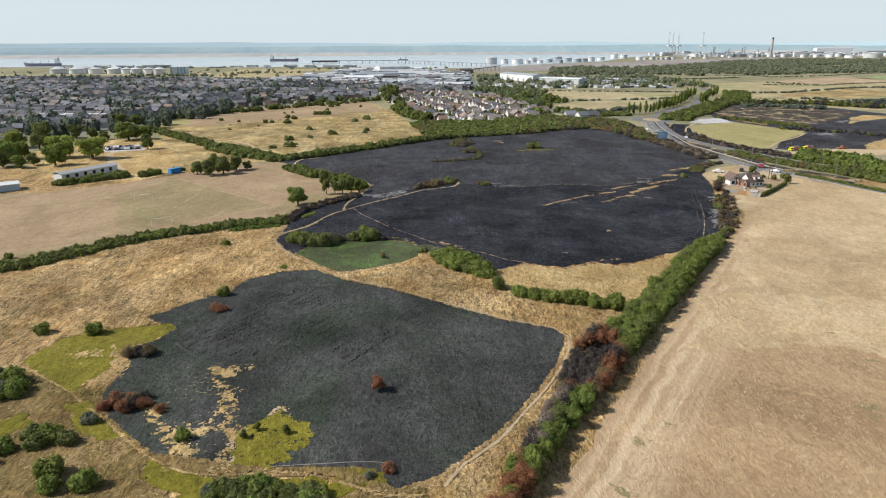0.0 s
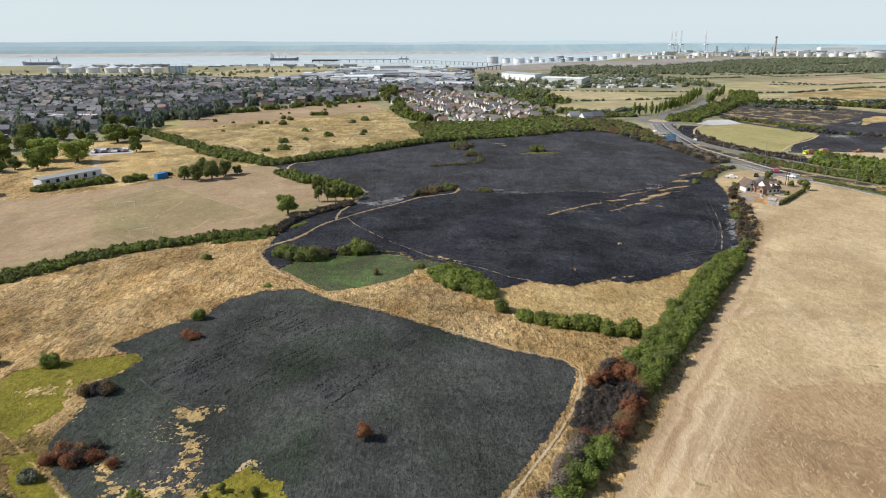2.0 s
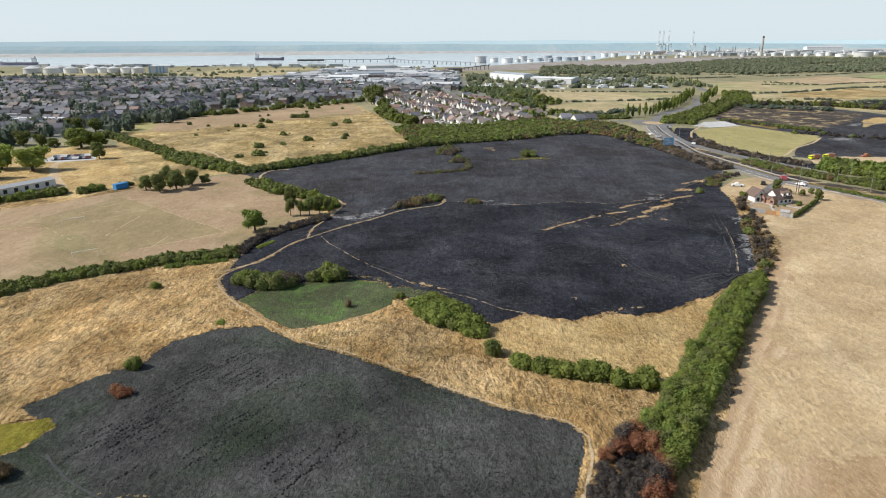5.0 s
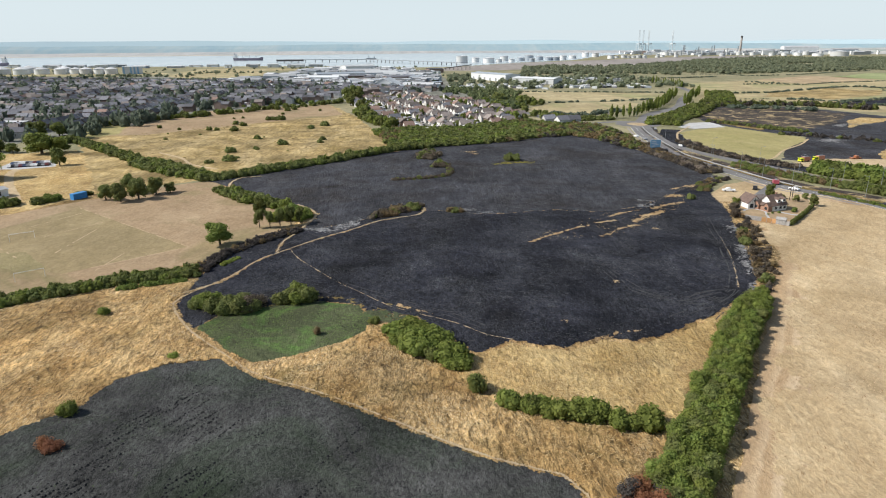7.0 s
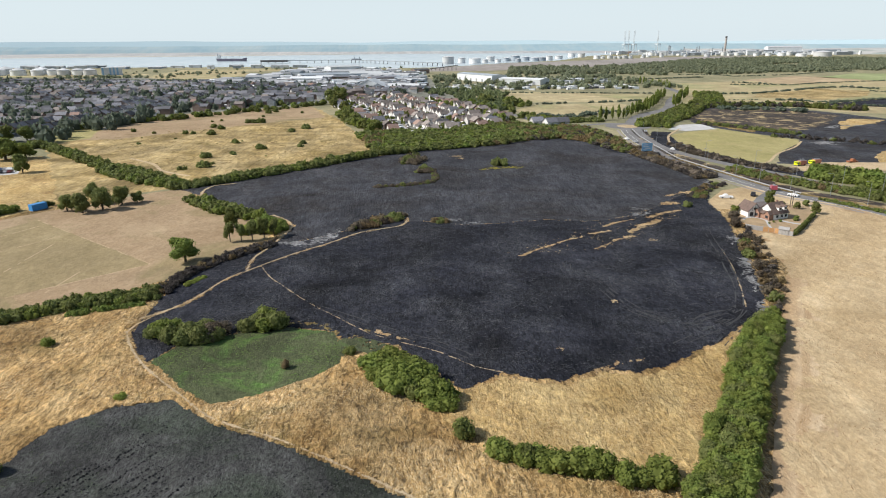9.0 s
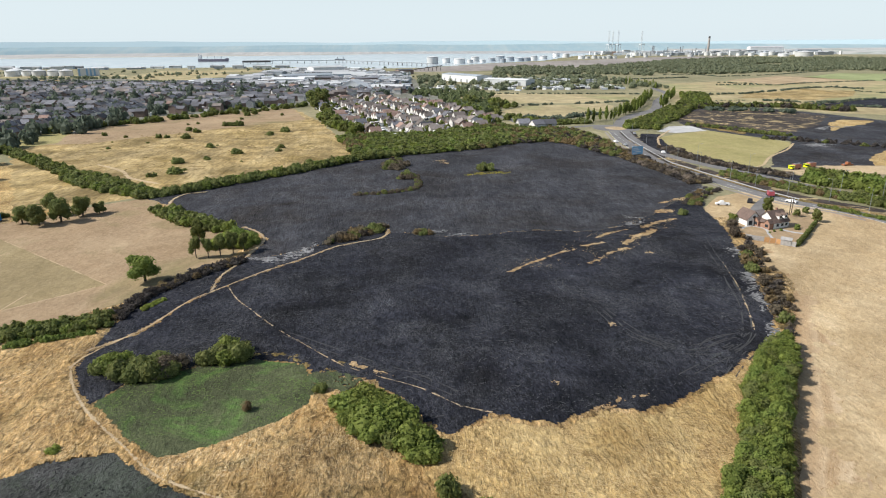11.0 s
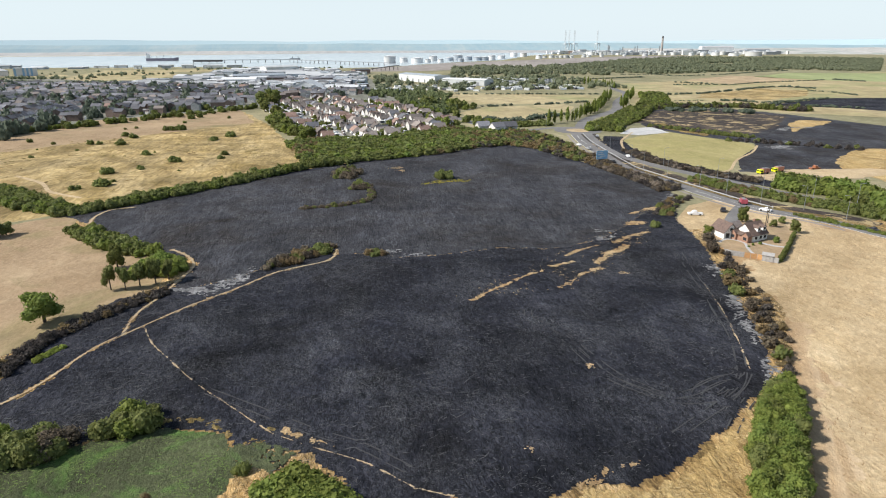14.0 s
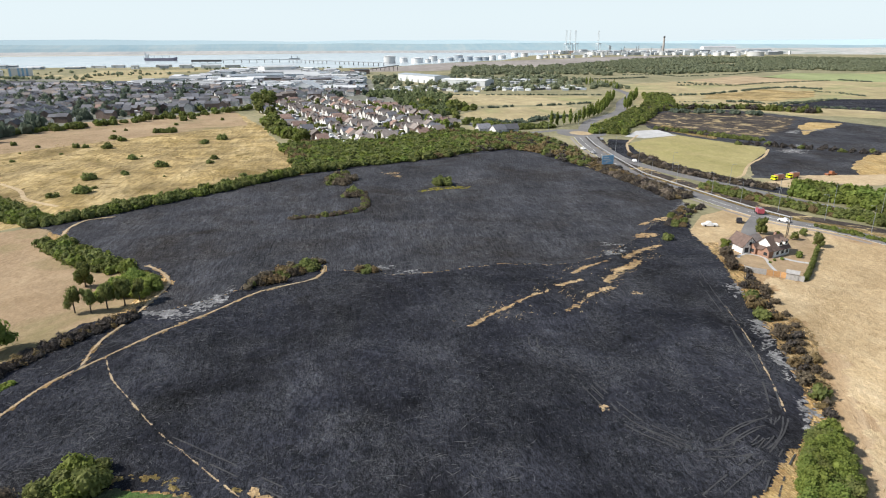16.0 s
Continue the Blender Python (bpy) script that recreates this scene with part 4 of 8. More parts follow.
wisps("dead_stalks", "brown dead stalks in dry meadow grass", MEADOW_AREA, OFF_MEADOW, 14000, 0.8, 0.1, WISP_BROWN, 0.18, 0.55, 20, 28, 86, 0.08, 0.0)
wisps("dry_stalks", "bleached bent stalks in straw meadow", STRAW_AREA, [FAR_BURN], 5000, 0.9, 0.08, WISP_PALE, 0.14, 0.4, -30, 25, 87, 0.09, 0.0)
wisps("dead_stalks", "brown dead stalks in straw meadow", STRAW_AREA, [FAR_BURN], 2400, 0.8, 0.09, WISP_BROWN, 0.14, 0.38, -30, 25, 88, 0.09, 0.0)
HAY = [(15, 60), (60, 140), (98, 203), (122, 240), (130, 266), (140, 260), (180, 290), (230, 210), (150, 60)]
wisps("hay_rows", "pale strewn hay on mown stubble", HAY, [], 15000, 1.2, 0.13, WISP_TAN, 0.03, 0.06, 57, 25, 89, 0.05, -0.05, "hay")
wisps("dead_stalks", "brown bare spots in mown stubble", HAY, [], 7500, 1.0, 0.15, WISP_STUBBLE, 0.03, 0.06, 57, 35, 90, 0.06, 0.0)
wisps("burnt_stalks", "scattered longer ash-grey stalks on burnt ground", NEAR_FAR_BURN, [GREEN_PATCH], 4500, 2.2, 0.15, WISP_GREY, 0.14, 0.25, 10, 30, 91, 0.035, 0.2)
wisps("dry_stalks", "bleached stalks in olive-brown bank grass", BANK_AREA, [NEAR_BURN, YELLOW_WEST] + YELLOW_BANKS, 2600, 1.0, 0.12, WISP_PALE, 0.16, 0.42, 15, 30, 92, 0.12, 0.1)
wisps("dead_stalks", "brown stalks in olive-brown bank grass", BANK_AREA, [NEAR_BURN, YELLOW_WEST] + YELLOW_BANKS, 4000, 0.9, 0.15, WISP_BROWN, 0.16, 0.42, 15, 30, 93, 0.09, 0.0)
wisps("dry_stalks", "bleached stalks strewn round straw left by the fire", [(-57.8, 104.4), (-57.4, 117.7), (-38.4, 117.6), (-38.0, 104.2), (-31.0, 81.2), (-39.8, 81.3), (-50.0, 88.5)], [YELLOW_ISLAND], 240, 0.7, 0.1, WISP_PALE, 0.12, 0.24, 30, 60, 98, 0.16, 0.22)
wisps("dry_stalks", "bleached stalks strewn along the straw strips", [(40, 246), (36, 252), (66, 276), (92, 298), (116, 306), (116, 294), (98, 280), (72, 252)], [], 900, 0.9, 0.14, WISP_PALE, 0.14, 0.26, 40, 40, 99, 0.14, 0.3)
WISP_GREEN = paint("fresh_green_tufts", (0.115, 0.165, 0.05), 0.9, 0.25, 0.4)
wisps("green_tufts", "fresh green tufts in the regrowing patch", GREEN_PATCH, [], 1800, 0.7, 0.16, WISP_GREEN, 0.1, 0.22, 0, 60, 94, 0.09, 0.05)
wisps("green_tufts", "thin green shoots in the scorched field", NEAR_BURN, [YELLOW_WEST, YELLOW_ISLAND], 1400, 0.6, 0.1, WISP_SHOOT, 0.08, 0.2, 40, 40, 95, 0.04, 0.12)



def tussock_rows(name, label, start, end, count, gap, material, seed, category="grass"):
    """Low charred tussocks left in parallel rows: small pointed mounds in one mesh."""
    r = np.random.default_rng(seed)
    a, b = Vector((*start, 0)), Vector((*end, 0))
    d = (b - a).normalized()
    side = Vector((-d.y, d.x, 0))
    verts, faces = [], []
    for k in range(count):
        t, length = r.uniform(-4, 4), (b - a).length + r.uniform(-14, 10)
        while t < length:
            t += r.uniform(0.35, 0.8)
            q = a + d * t + side * (k * gap + 0.5 * math.sin(t * 0.12 + k) + r.normal() * 0.16)
            if noise.noise(Vector((q.x * 0.09, q.y * 0.09, seed))) < -0.06 or not inside(q.x, q.y, NEAR_BURN):
                continue
            s, h, base = r.uniform(0.16, 0.36), r.uniform(0.14, 0.3), len(verts)
            for i in range(5):
                w = i * 1.2566 + r.uniform(-0.4, 0.4)
                verts.append((q.x + s * math.cos(w), q.y + s * math.sin(w), 0.06))
            verts.append((q.x + r.normal() * 0.04, q.y, 0.1 + h))
            faces += [(base + i, base + (i + 1) % 5, base + 5) for i in range(5)]
    me = bpy.data.meshes.new(name)
    me.from_pydata(verts, [], faces)
    me.materials.append(material)
    return tagged(new(name, me), label, category, kind="stuff")


def inside(x, y, outline):
    hit = False
    for (x1, y1), (x2, y2) in zip(outline, outline[1:] + outline[:1]):
        if (y1 > y) != (y2 > y) and x < (x2 - x1) * (y - y1) / (y2 - y1) + x1:
            hit = not hit
    return hit


ROWS_FROM, ROWS_TO = (-42, 118), (-22, 148)
tussock_rows("burnt_tussocks", "rows of charred grass tussocks in the scorched field", ROWS_FROM, ROWS_TO, 14, 1.7, WISP_DARK, 96)
tussock_rows("burnt_tussocks", "rows of charred grass tussocks in the scorched field", (-22, 112), (-6, 138), 9, 2.4, WISP_DARK, 97)
# ---- planting ----
rng = np.random.default_rng(7)


def part(name, bm, material, parent, label=""):
    """One bmesh as one mesh object under a thing or a part."""
    me = bpy.data.meshes.new(name)
    bm.to_mesh(me)
    bm.free()
    me.materials.append(material)
    ob = new(name, me)
    ob.parent = parent
    return tagged(ob, label)


def mesh_part(name, me, parent, m=None, label=""):
    ob = new(name, me)
    ob.parent = parent
    if m is not None:
        ob.matrix_basis = m
    return tagged(ob, label)


def empty(name, m, label, category, group="", kind=""):
    ob = new(name)
    ob.empty_display_size = 0.5
    ob.matrix_basis = m
    return tagged(ob, label, category, group, kind)


def leaf_cloud(lobes, count, leaf, r):
    """Verts and faces of loose leaf clumps over the tops and sides of rounded lobes (x, y, z, rx, ry, rz)."""
    lobes = np.array(lobes, float)
    area = lobes[:, 3] * lobes[:, 5]
    pick = r.choice(len(lobes), count, p=area / area.sum())
    d = r.normal(size=(count, 3))
    d[:, 2] += 0.35
    d /= np.linalg.norm(d, axis=1)[:, None]
    reach = r.uniform(0.8, 1.16, count)[:, None]
    c = lobes[pick, :3] + d * lobes[pick, 3:6] * reach
    c[:, 2] = np.maximum(c[:, 2], leaf * 0.3)
    nrm = d + r.normal(size=(count, 3)) * 0.38
    nrm /= np.linalg.norm(nrm, axis=1)[:, None]
    side = np.cross(nrm, r.normal(size=(count, 3)))
    side /= np.linalg.norm(side, axis=1)[:, None]
    up = np.cross(nrm, side)
    s = leaf * r.uniform(0.55, 1.35, count)[:, None]
    verts = np.stack([c + side * s * 0.7, c + up * s, c - side * s * 0.7, c - up * s * 0.8 + nrm * s * 0.3], 1).reshape(-1, 3)
    faces = np.arange(count * 4).reshape(-1, 4)
    return verts, faces


def core_of(lobes, r, shrink=0.95):
    """Rough solid hearts of the lobes, so that a crown is not see-through."""
    bm = bmesh.new()
    for x, y, z, rx, ry, rz in lobes:
        got = bmesh.ops.create_icosphere(bm, subdivisions=1, radius=1.0)["verts"]
        for v in got:
            k = shrink * r.uniform(0.85, 1.08)
            v.co = Vector((x + v.co.x * rx * k, y + v.co.y * ry * k, max(0.0, z + v.co.z * rz * k)))
    me = bpy.data.meshes.new("core")
    bm.to_mesh(me)
    bm.free()
    vs = np.array([v.co[:] for v in me.vertices])
    fs = [tuple(p.vertices) for p in me.polygons]
    bpy.data.meshes.remove(me)
    return vs, fs


def crown_mesh(name, lobes, count, leaf, seed, solid=True, shrink=0.95):
    r = np.random.default_rng(seed)
    verts, faces = leaf_cloud(lobes, count, leaf, r)
    faces = [tuple(int(i) for i in f) for f in faces]
    if solid:
        cv, cf = core_of(lobes, r, shrink)
        faces += [tuple(len(verts) + i for i in f) for f in cf]
        verts = np.vstack([verts, cv])
    me = bpy.data.meshes.new(name)
    me.from_pydata(verts.tolist(), [], faces)
    return me


def lobes_shrub(seed, n=6, tall=0.8):
    r = np.random.default_rng(seed)
    out = [(0, 0, 0.35 * tall, 0.75, 0.75, 0.62 * tall)]
    for _ in range(n):
        a, d = r.uniform(0, 6.28), r.uniform(0.25, 0.62)
        s = r.uniform(0.3, 0.5)
        out.append((d * math.cos(a), d * math.sin(a), tall * r.uniform(0.25, 0.75), s, s, s * r.uniform(0.75, 1.1)))
    return out


def lobes_tree(seed, n=9):
    r = np.random.default_rng(seed)
    out = [(0, 0, 1.0, 0.68, 0.68, 0.62)]
    for _ in range(n + 3):
        a, d = r.uniform(0, 6.28), r.uniform(0.2, 0.66)
        s = r.uniform(0.26, 0.44)
        out.append((d * math.cos(a), d * math.sin(a), r.uniform(0.5, 1.6) - d * 0.2, s, s, s * 0.9))
    return out


LODS = {"near": (780, 0.1), "mid": (170, 0.185), "far": (80, 0.27), "scrub": (84, 0.25)}
SHRUB_CACHE, TREE_CACHE = {}, {}
GREEN = leaves("hedge_leaves", (0.1241, 0.1618, 0.03612), (0.2291, 0.2681, 0.06311), 0.13)
BRIGHT = leaves("bright_leaves", (0.1334, 0.1884, 0.0435), (0.2292, 0.2778, 0.0714), 0.12)
DARK = leaves("dark_leaves", (0.1067, 0.1317, 0.0411), (0.1901, 0.2086, 0.0585), 0.15)
OLIVE = leaves("olive_leaves", (0.1254, 0.1534, 0.05076), (0.2154, 0.235, 0.07708), 0.13)
GREY = leaves("grey_green_leaves", (0.1325, 0.1449, 0.0946), (0.1892, 0.1978, 0.1333), 0.12)
RED = leaves("scorched_red_leaves", (0.215, 0.0952, 0.0508), (0.3268, 0.1591, 0.086), 0.15)
RUST = leaves("scorched_brown_leaves", (0.1766, 0.1324, 0.0693), (0.2494, 0.1849, 0.0946), 0.15)
TWIG = leaves("bare_grey_twigs", (0.2268, 0.1866, 0.1488), (0.3096, 0.258, 0.2064), 0.12)
SOOT = leaves("charred_twigs", (0.05, 0.044, 0.04), (0.135, 0.118, 0.106), 0.2, 0.01)
CHARBROWN = leaves("half_burnt_leaves", (0.085, 0.069, 0.05), (0.20, 0.163, 0.118), 0.25)
LIME = leaves("lime_green_leaves", (0.2142, 0.2638, 0.0567), (0.2924, 0.3268, 0.0774), 0.15)
# Lighter and greyer than near leaves: distance haze worked into the leaf colour.
FARLEAF_HAZED = leaves("distant_leaves_hazed", (0.2195, 0.2567, 0.1628), (0.258, 0.2838, 0.1806), 0.15)
BARK = paint("bark", (0.09, 0.075, 0.06), 0.95, 0.35, 3.0)


def shrub_mesh(material, lod, variant, tall=0.8, solid=True):
    key = (material.name, lod, variant, tall)
    if key not in SHRUB_CACHE:
        count, leaf = LODS[lod]
        bare = material in (RED, RUST, SOOT, TWIG, CHARBROWN)
        me = crown_mesh("shrub", lobes_shrub(variant * 13 + 5, {"near": 9, "mid": 6, "far": 3, "scrub": 4}[lod], tall), int(count * 1.2) if bare else count, leaf * (0.72 if bare else 1), variant + 31, solid, 0.72 if bare else 0.95)
        me.materials.append(material)
        SHRUB_CACHE[key] = me
    return SHRUB_CACHE[key]


def shrub_at(name, x, y, r, material, label, category="bush", lod="near", tall=0.8, group=""):
    ob = new(name, shrub_mesh(material, lod, int(rng.integers(5)), tall))
    ob.matrix_basis = pose(x, y, 0.0, 0, 0, rng.uniform(0, 360)) @ Matrix.Diagonal((r, r, r * rng.uniform(0.9, 1.15), 1))
    return tagged(ob, label, category, group)


def trunk_mesh(seed, stems=1):
    """A tapered trunk with four forking limbs, for a tree of unit crown radius; the crown starts at 0.7."""
    r = np.random.default_rng(seed)
    bm = bmesh.new()

    def limb(a, b, ra, rb):
        a, b = Vector(a), Vector(b)
        d = b - a
        m = Matrix.Translation((a + b) / 2) @ d.to_track_quat("Z", "Y").to_matrix().to_4x4()
        bmesh.ops.create_cone(bm, cap_ends=True, segments=7, radius1=ra, radius2=rb, depth=d.length, matrix=m)

    limb((0, 0, -0.02), (0.02, 0.01, 0.75), 0.085, 0.055)
    for i in range(5):
        a = i * 1.26 + r.uniform(-0.3, 0.3)
        z = r.uniform(0.5, 0.75)
        limb((0.02, 0.01, z), (0.45 * math.cos(a), 0.45 * math.sin(a), z + r.uniform(0.35, 0.7)), 0.04, 0.012)
    me = bpy.data.meshes.new("trunk")
    bm.to_mesh(me)
    bm.free()
    me.materials.append(BARK)
    return me


def tree_at(x, y, r, material, label, lod="mid", height=1.0, group="", name="tree", category="tree", lift=0.0):
    v = int(rng.integers(4))
    key = (material.name, lod, v)
    if key not in TREE_CACHE:
        count, leaf = LODS[lod]
        me = crown_mesh("crown", lobes_tree(v * 7 + 3, 9 if lod != "far" else 4), int(count * 1.7), leaf * 0.85, v + 77)
        me.materials.append(material)
        TREE_CACHE[key] = (me, trunk_mesh(v))
    crown, trunk = TREE_CACHE[key]
    top = empty(name, pose(x, y, 0, 0, 0, rng.uniform(0, 360)) @ Matrix.Diagonal((r, r, r * height, 1)), label, category, group)
    mesh_part("trunk", trunk, top, Matrix.Diagonal((1, 1, 1 + lift * 1.2, 1)))
    mesh_part("crown", crown, top, Matrix.Translation((0, 0, lift)))
    return top


def along(line, step):
    pts = [Vector((x, y, 0)) for x, y in line]
    for a, b in zip(pts, pts[1:]):
        n = max(1, round((b - a).length / step))
        for k in range(n):
            yield a.lerp(b, (k + 0.5) / n), (b - a).normalized()


def palette(weights):
    mats, w = [m for m, _ in weights], np.array([k for _, k in weights], float)
    return lambda: mats[int(rng.choice(len(mats), p=w / w.sum()))]


def hedge(label, line, width, r, mix, lod="mid", tall=0.8, step=None, rows=1, name="hedge", category="hedge"):
    """A hedge: a root at its start and shrubs along its line."""
    top = empty(name, pose(line[0][0], line[0][1], 0), label, category)
    pick = palette(mix)
    back = top.matrix_basis.inverted()
    for p, d in along(line, step or r * 1.1):
        s = Vector((-d.y, d.x, 0))
        for k in range(rows):
            off = ((k + 0.5) / rows - 0.5) * width + rng.uniform(-0.3, 0.3) * r
            q = p + s * off + d * rng.uniform(-0.5, 0.5) * r
            rr = r * rng.uniform(0.75, 1.25)
            m = pose(q.x, q.y, 0, 0, 0, rng.uniform(0, 360)) @ Matrix.Diagonal((rr, rr, rr * rng.uniform(0.8, 1.15), 1))
            mesh_part("shrub", shrub_mesh(pick(), lod, int(rng.integers(5)), tall), top, back @ m)
    return top


def thicket(label, outline, r, mix, lod="mid", tall=0.8, spacing=1.25, limit=300, name="thicket", category="bushes", mixer=None, spread_out=1.0, uneven=0.28):
    """Shrubs that fill an outline. Past the limit the rest is one mesh."""
    xs, ys = [p[0] for p in outline], [p[1] for p in outline]
    cx, cy = sum(xs) / len(xs), sum(ys) / len(ys)
    top = empty(name, pose(cx, cy, 0), label, category)
    pick, n = palette(mix), 0
    y = min(ys)
    while y < max(ys):
        x = min(xs)
        while x < max(xs):
            qx, qy = x + rng.uniform(-0.45, 0.45) * r * spacing, y + rng.uniform(-0.45, 0.45) * r * spacing
            x += r * spacing
            if inside(qx, qy, outline) and n < limit:
                n += 1
                mat = mixer(qx, qy) if mixer else pick()
                if mat is None:
                    continue
                rr = r * rng.uniform(1 - uneven, 1 + uneven)
                m = pose(qx - cx, qy - cy, 0, 0, 0, rng.uniform(0, 360)) @ Matrix.Diagonal((rr * spread_out, rr * spread_out, rr * rng.uniform(0.8, 1.15), 1))
                mesh_part("shrub", shrub_mesh(mat, lod, int(rng.integers(5)), tall), top, m)
        y += r * spacing
    return top


def woodland(name, label, spots, material, category="woodland", tall=1.0):
    """Far trees that nobody could count: one mesh of leafy crowns. spots: x, y, radius."""
    verts, faces, base = [], [], 0
    protos = []
    for v in range(4):
        r = np.random.default_rng(v + 50)
        lv, lf = leaf_cloud(lobes_shrub(v + 3, 3, 1.0), 40, 0.3, r)
        cv, cf = core_of(lobes_shrub(v + 3, 3, 1.0), r)
        protos.append((np.vstack([lv, cv]), [tuple(int(i) for i in f) for f in lf] + [tuple(len(lv) + i for i in f) for f in cf]))
    for x, y, rad in spots:
        pv, pf = protos[int(rng.integers(4))]
        a = rng.uniform(0, 6.28)
        ca, sa = math.cos(a), math.sin(a)
        w = np.column_stack([x + rad * (pv[:, 0] * ca - pv[:, 1] * sa), y + rad * (pv[:, 0] * sa + pv[:, 1] * ca), pv[:, 2] * rad * tall])
        verts.append(w)
        faces += [tuple(i + base for i in f) for f in pf]
        base += len(pv)
    me = bpy.data.meshes.new(name)
    me.from_pydata(np.vstack(verts).tolist(), [], faces)
    me.materials.append(material)
    return tagged(new(name, me), label, category, kind="stuff")


# single bushes of the near fields
for x, y, r in [(-80, 130.9, 1.7), (-92.1, 131, 1.7), (-43.8, 90.2, 1.2), (-135.3, 185, 1.2), (-127.4, 176.6, 1.5), (-71.9, 198.1, 1.3), (-58, 154.3, 1.6)]:
    shrub_at("bush", x, y, r * 1.25, GREEN, "lone green bush in dry grass", tall=1.15, group="lone bushes")
shrub_at("bush", -47, 174.5, 1.4, LIME, "low lime-green bush in dry grass", tall=0.6)
shrub_at("bush", -18.7, 184.2, 1.2, RUST, "small dark scorched sapling in green regrowth", tall=1.6)
for x, y, r, t in [(-55.2, 143.6, 1.9, 0.8), (-57.5, 144.8, 1.5, 0.9), (-51.2, 98.8, 1.4, 1.0), (-8.4, 82, 1.5, 0.9)]:
    shrub_at("scorched_bush", x, y, r, RED, "scorched red-brown bush on burnt ground", "bush", tall=t, group="scorched bushes")
tree_at(-12.4, 105.9, 1.55, RED, "small scorched tree with rust-red leaves", "near", 1.1)
thicket("broad scorched thicket with red-brown leaves", [(-62, 99.5), (-61, 103.2), (-56, 103), (-53, 101), (-55, 99), (-59, 98.6)], 1.7, [(RED, 3), (RUST, 1), (SOOT, 0.6)], "near", 1.0, 0.9)
thicket("charred leafless thicket with some red leaves", [(-68, 119.5), (-67.5, 122.5), (-62, 123), (-60.2, 120.5), (-64, 119)], 1.6, [(SOOT, 3), (RED, 1), (RUST, 1)], "near", 1.0, 0.9)
for x, y, r in [(-33.6, 90.6, 0.75), (-32, 92.7, 0.8), (-26.8, 91.9, 0.85)]:
    tree_at(x, y, r, DARK, "young thin tree in yellow grass", "mid", 1.2, "saplings")
for x, y, r, mat in [(-69.3, 90.6, 2, OLIVE), (-65.6, 90, 2.3, GREEN), (-62.5, 89.6, 1.9, OLIVE), (-67, 87.8, 1.9, OLIVE), (-60.6, 80.9, 2.4, GREEN), (-58.6, 77.8, 2.2, GREEN), (-53.9, 78.4, 2.5, GREEN), (-71.4, 87, 2.1, GREEN), (-73, 83, 2.1, GREEN), (-62.4, 95.4, 1.8, GREY)]:
    shrub_at("bush", x, y, r, mat, "rounded green bush in long grass", tall=1.1, group="bank bushes")
thicket("grey-green willow scrub with dark undersides", [(-92, 104), (-90, 113), (-82, 108), (-80.5, 104), (-86, 101)], 2.2, [(GREY, 2), (GREEN, 1)], "near", 0.9, 1.0)
thicket("bramble scrub of olive and bright green leaves", [(-38, 74), (-33, 79.5), (-27.5, 79.6), (-20, 78), (-15, 75), (-18, 71), (-30, 70)], 1.5, [(OLIVE, 3), (GREY, 0.6), (GREEN, 1), (BRIGHT, 1)], "near", 0.7, 1.05)
shrub_at("bush", -11.6, 80.5, 1.1, GREY, "grey-green tussocky bush in yellow grass", tall=0.7)

# the long hedge between the burnt field and the hay field
HEDGE_AREA = [(6, 70), (12, 84), (17, 93), (20.8, 100.9), (24, 108), (25.8, 117.1), (31.1, 126), (38.3, 131.6), (51.2, 148.3), (66.8, 171.4), (78.7, 188.6), (88, 197.5), (94, 200), (89.5, 192), (73.5, 169.2), (56.6, 144.6), (44.2, 126.2), (34.5, 111.4), (27.2, 101), (20, 90.4), (9, 71)]


BURNT_GAP = [(21.5, 104), (24, 112), (27.5, 120), (32.5, 124.5), (37, 124), (37, 118), (32, 111), (27.5, 104.5)]


def hedge_colour(x, y):
    u = rng.uniform()
    if inside(x, y, BURNT_GAP):
        return None
    if y < 84:
        return RED if u < 0.5 and x < 13 else (RUST if u < 0.2 else GREEN)
    if 102 < y < 128 and x < 38:
        rim = (y > 121) or (y < 106) or (x - 25 > (y - 103) * 0.55)
        if rim:
            return RED if u < 0.5 else (SOOT if u < 0.8 else RUST)
        return SOOT
    if y < 102:
        inner = x < 5.5 + (y - 70) * 0.60
        return (TWIG if u < 0.3 else OLIVE if u < 0.65 else SOOT) if inner else (BRIGHT if u < 0.6 else GREEN)
    return GREEN if u < 0.55 else BRIGHT if u < 0.8 else OLIVE


thicket("long dense green hedge, partly scorched red, between fields", HEDGE_AREA, 1.6, [(GREEN, 1)], "near", 2.3, 0.98, 640, "hedge", "hedge", hedge_colour, 1.15, 0.12)
thicket("low charred brush with bare blackened stems", BURNT_GAP, 1.25, [(SOOT, 1)], "near", 0.75, 1.1, 150, uneven=0.35)
# scorched shrubs along the far burnt edge
for x, y, r in [(128.6, 287, 2.6), (123.5, 276, 2.6), (126, 281, 2.2), (112.5, 249.2, 3), (114.5, 254, 2.4), (110.4, 242.9, 2.4), (107.6, 232.8, 2.3), (105, 227, 1.8), (99.5, 214.7, 2), (99, 209.6, 2.4), (96.2, 203.8, 1.8), (102.4, 221, 2), (118, 262, 1.8)]:
    shrub_at("scorched_bush", x, y, r, (CHARBROWN, CHARBROWN, SOOT, RUST, OLIVE)[int(rng.integers(5))], "half-burnt brown bush at the field edge", "bush", "mid", 1.0, "scorched bushes")
thicket("charred brown scrub along the burnt field edge", [(96, 206), (104, 224), (114, 249), (127, 283), (131, 283), (120, 250), (110, 226), (100, 205)], 1.6, [(CHARBROWN, 4), (SOOT, 1), (RUST, 1)], "mid", 0.7, 1.9, 130)

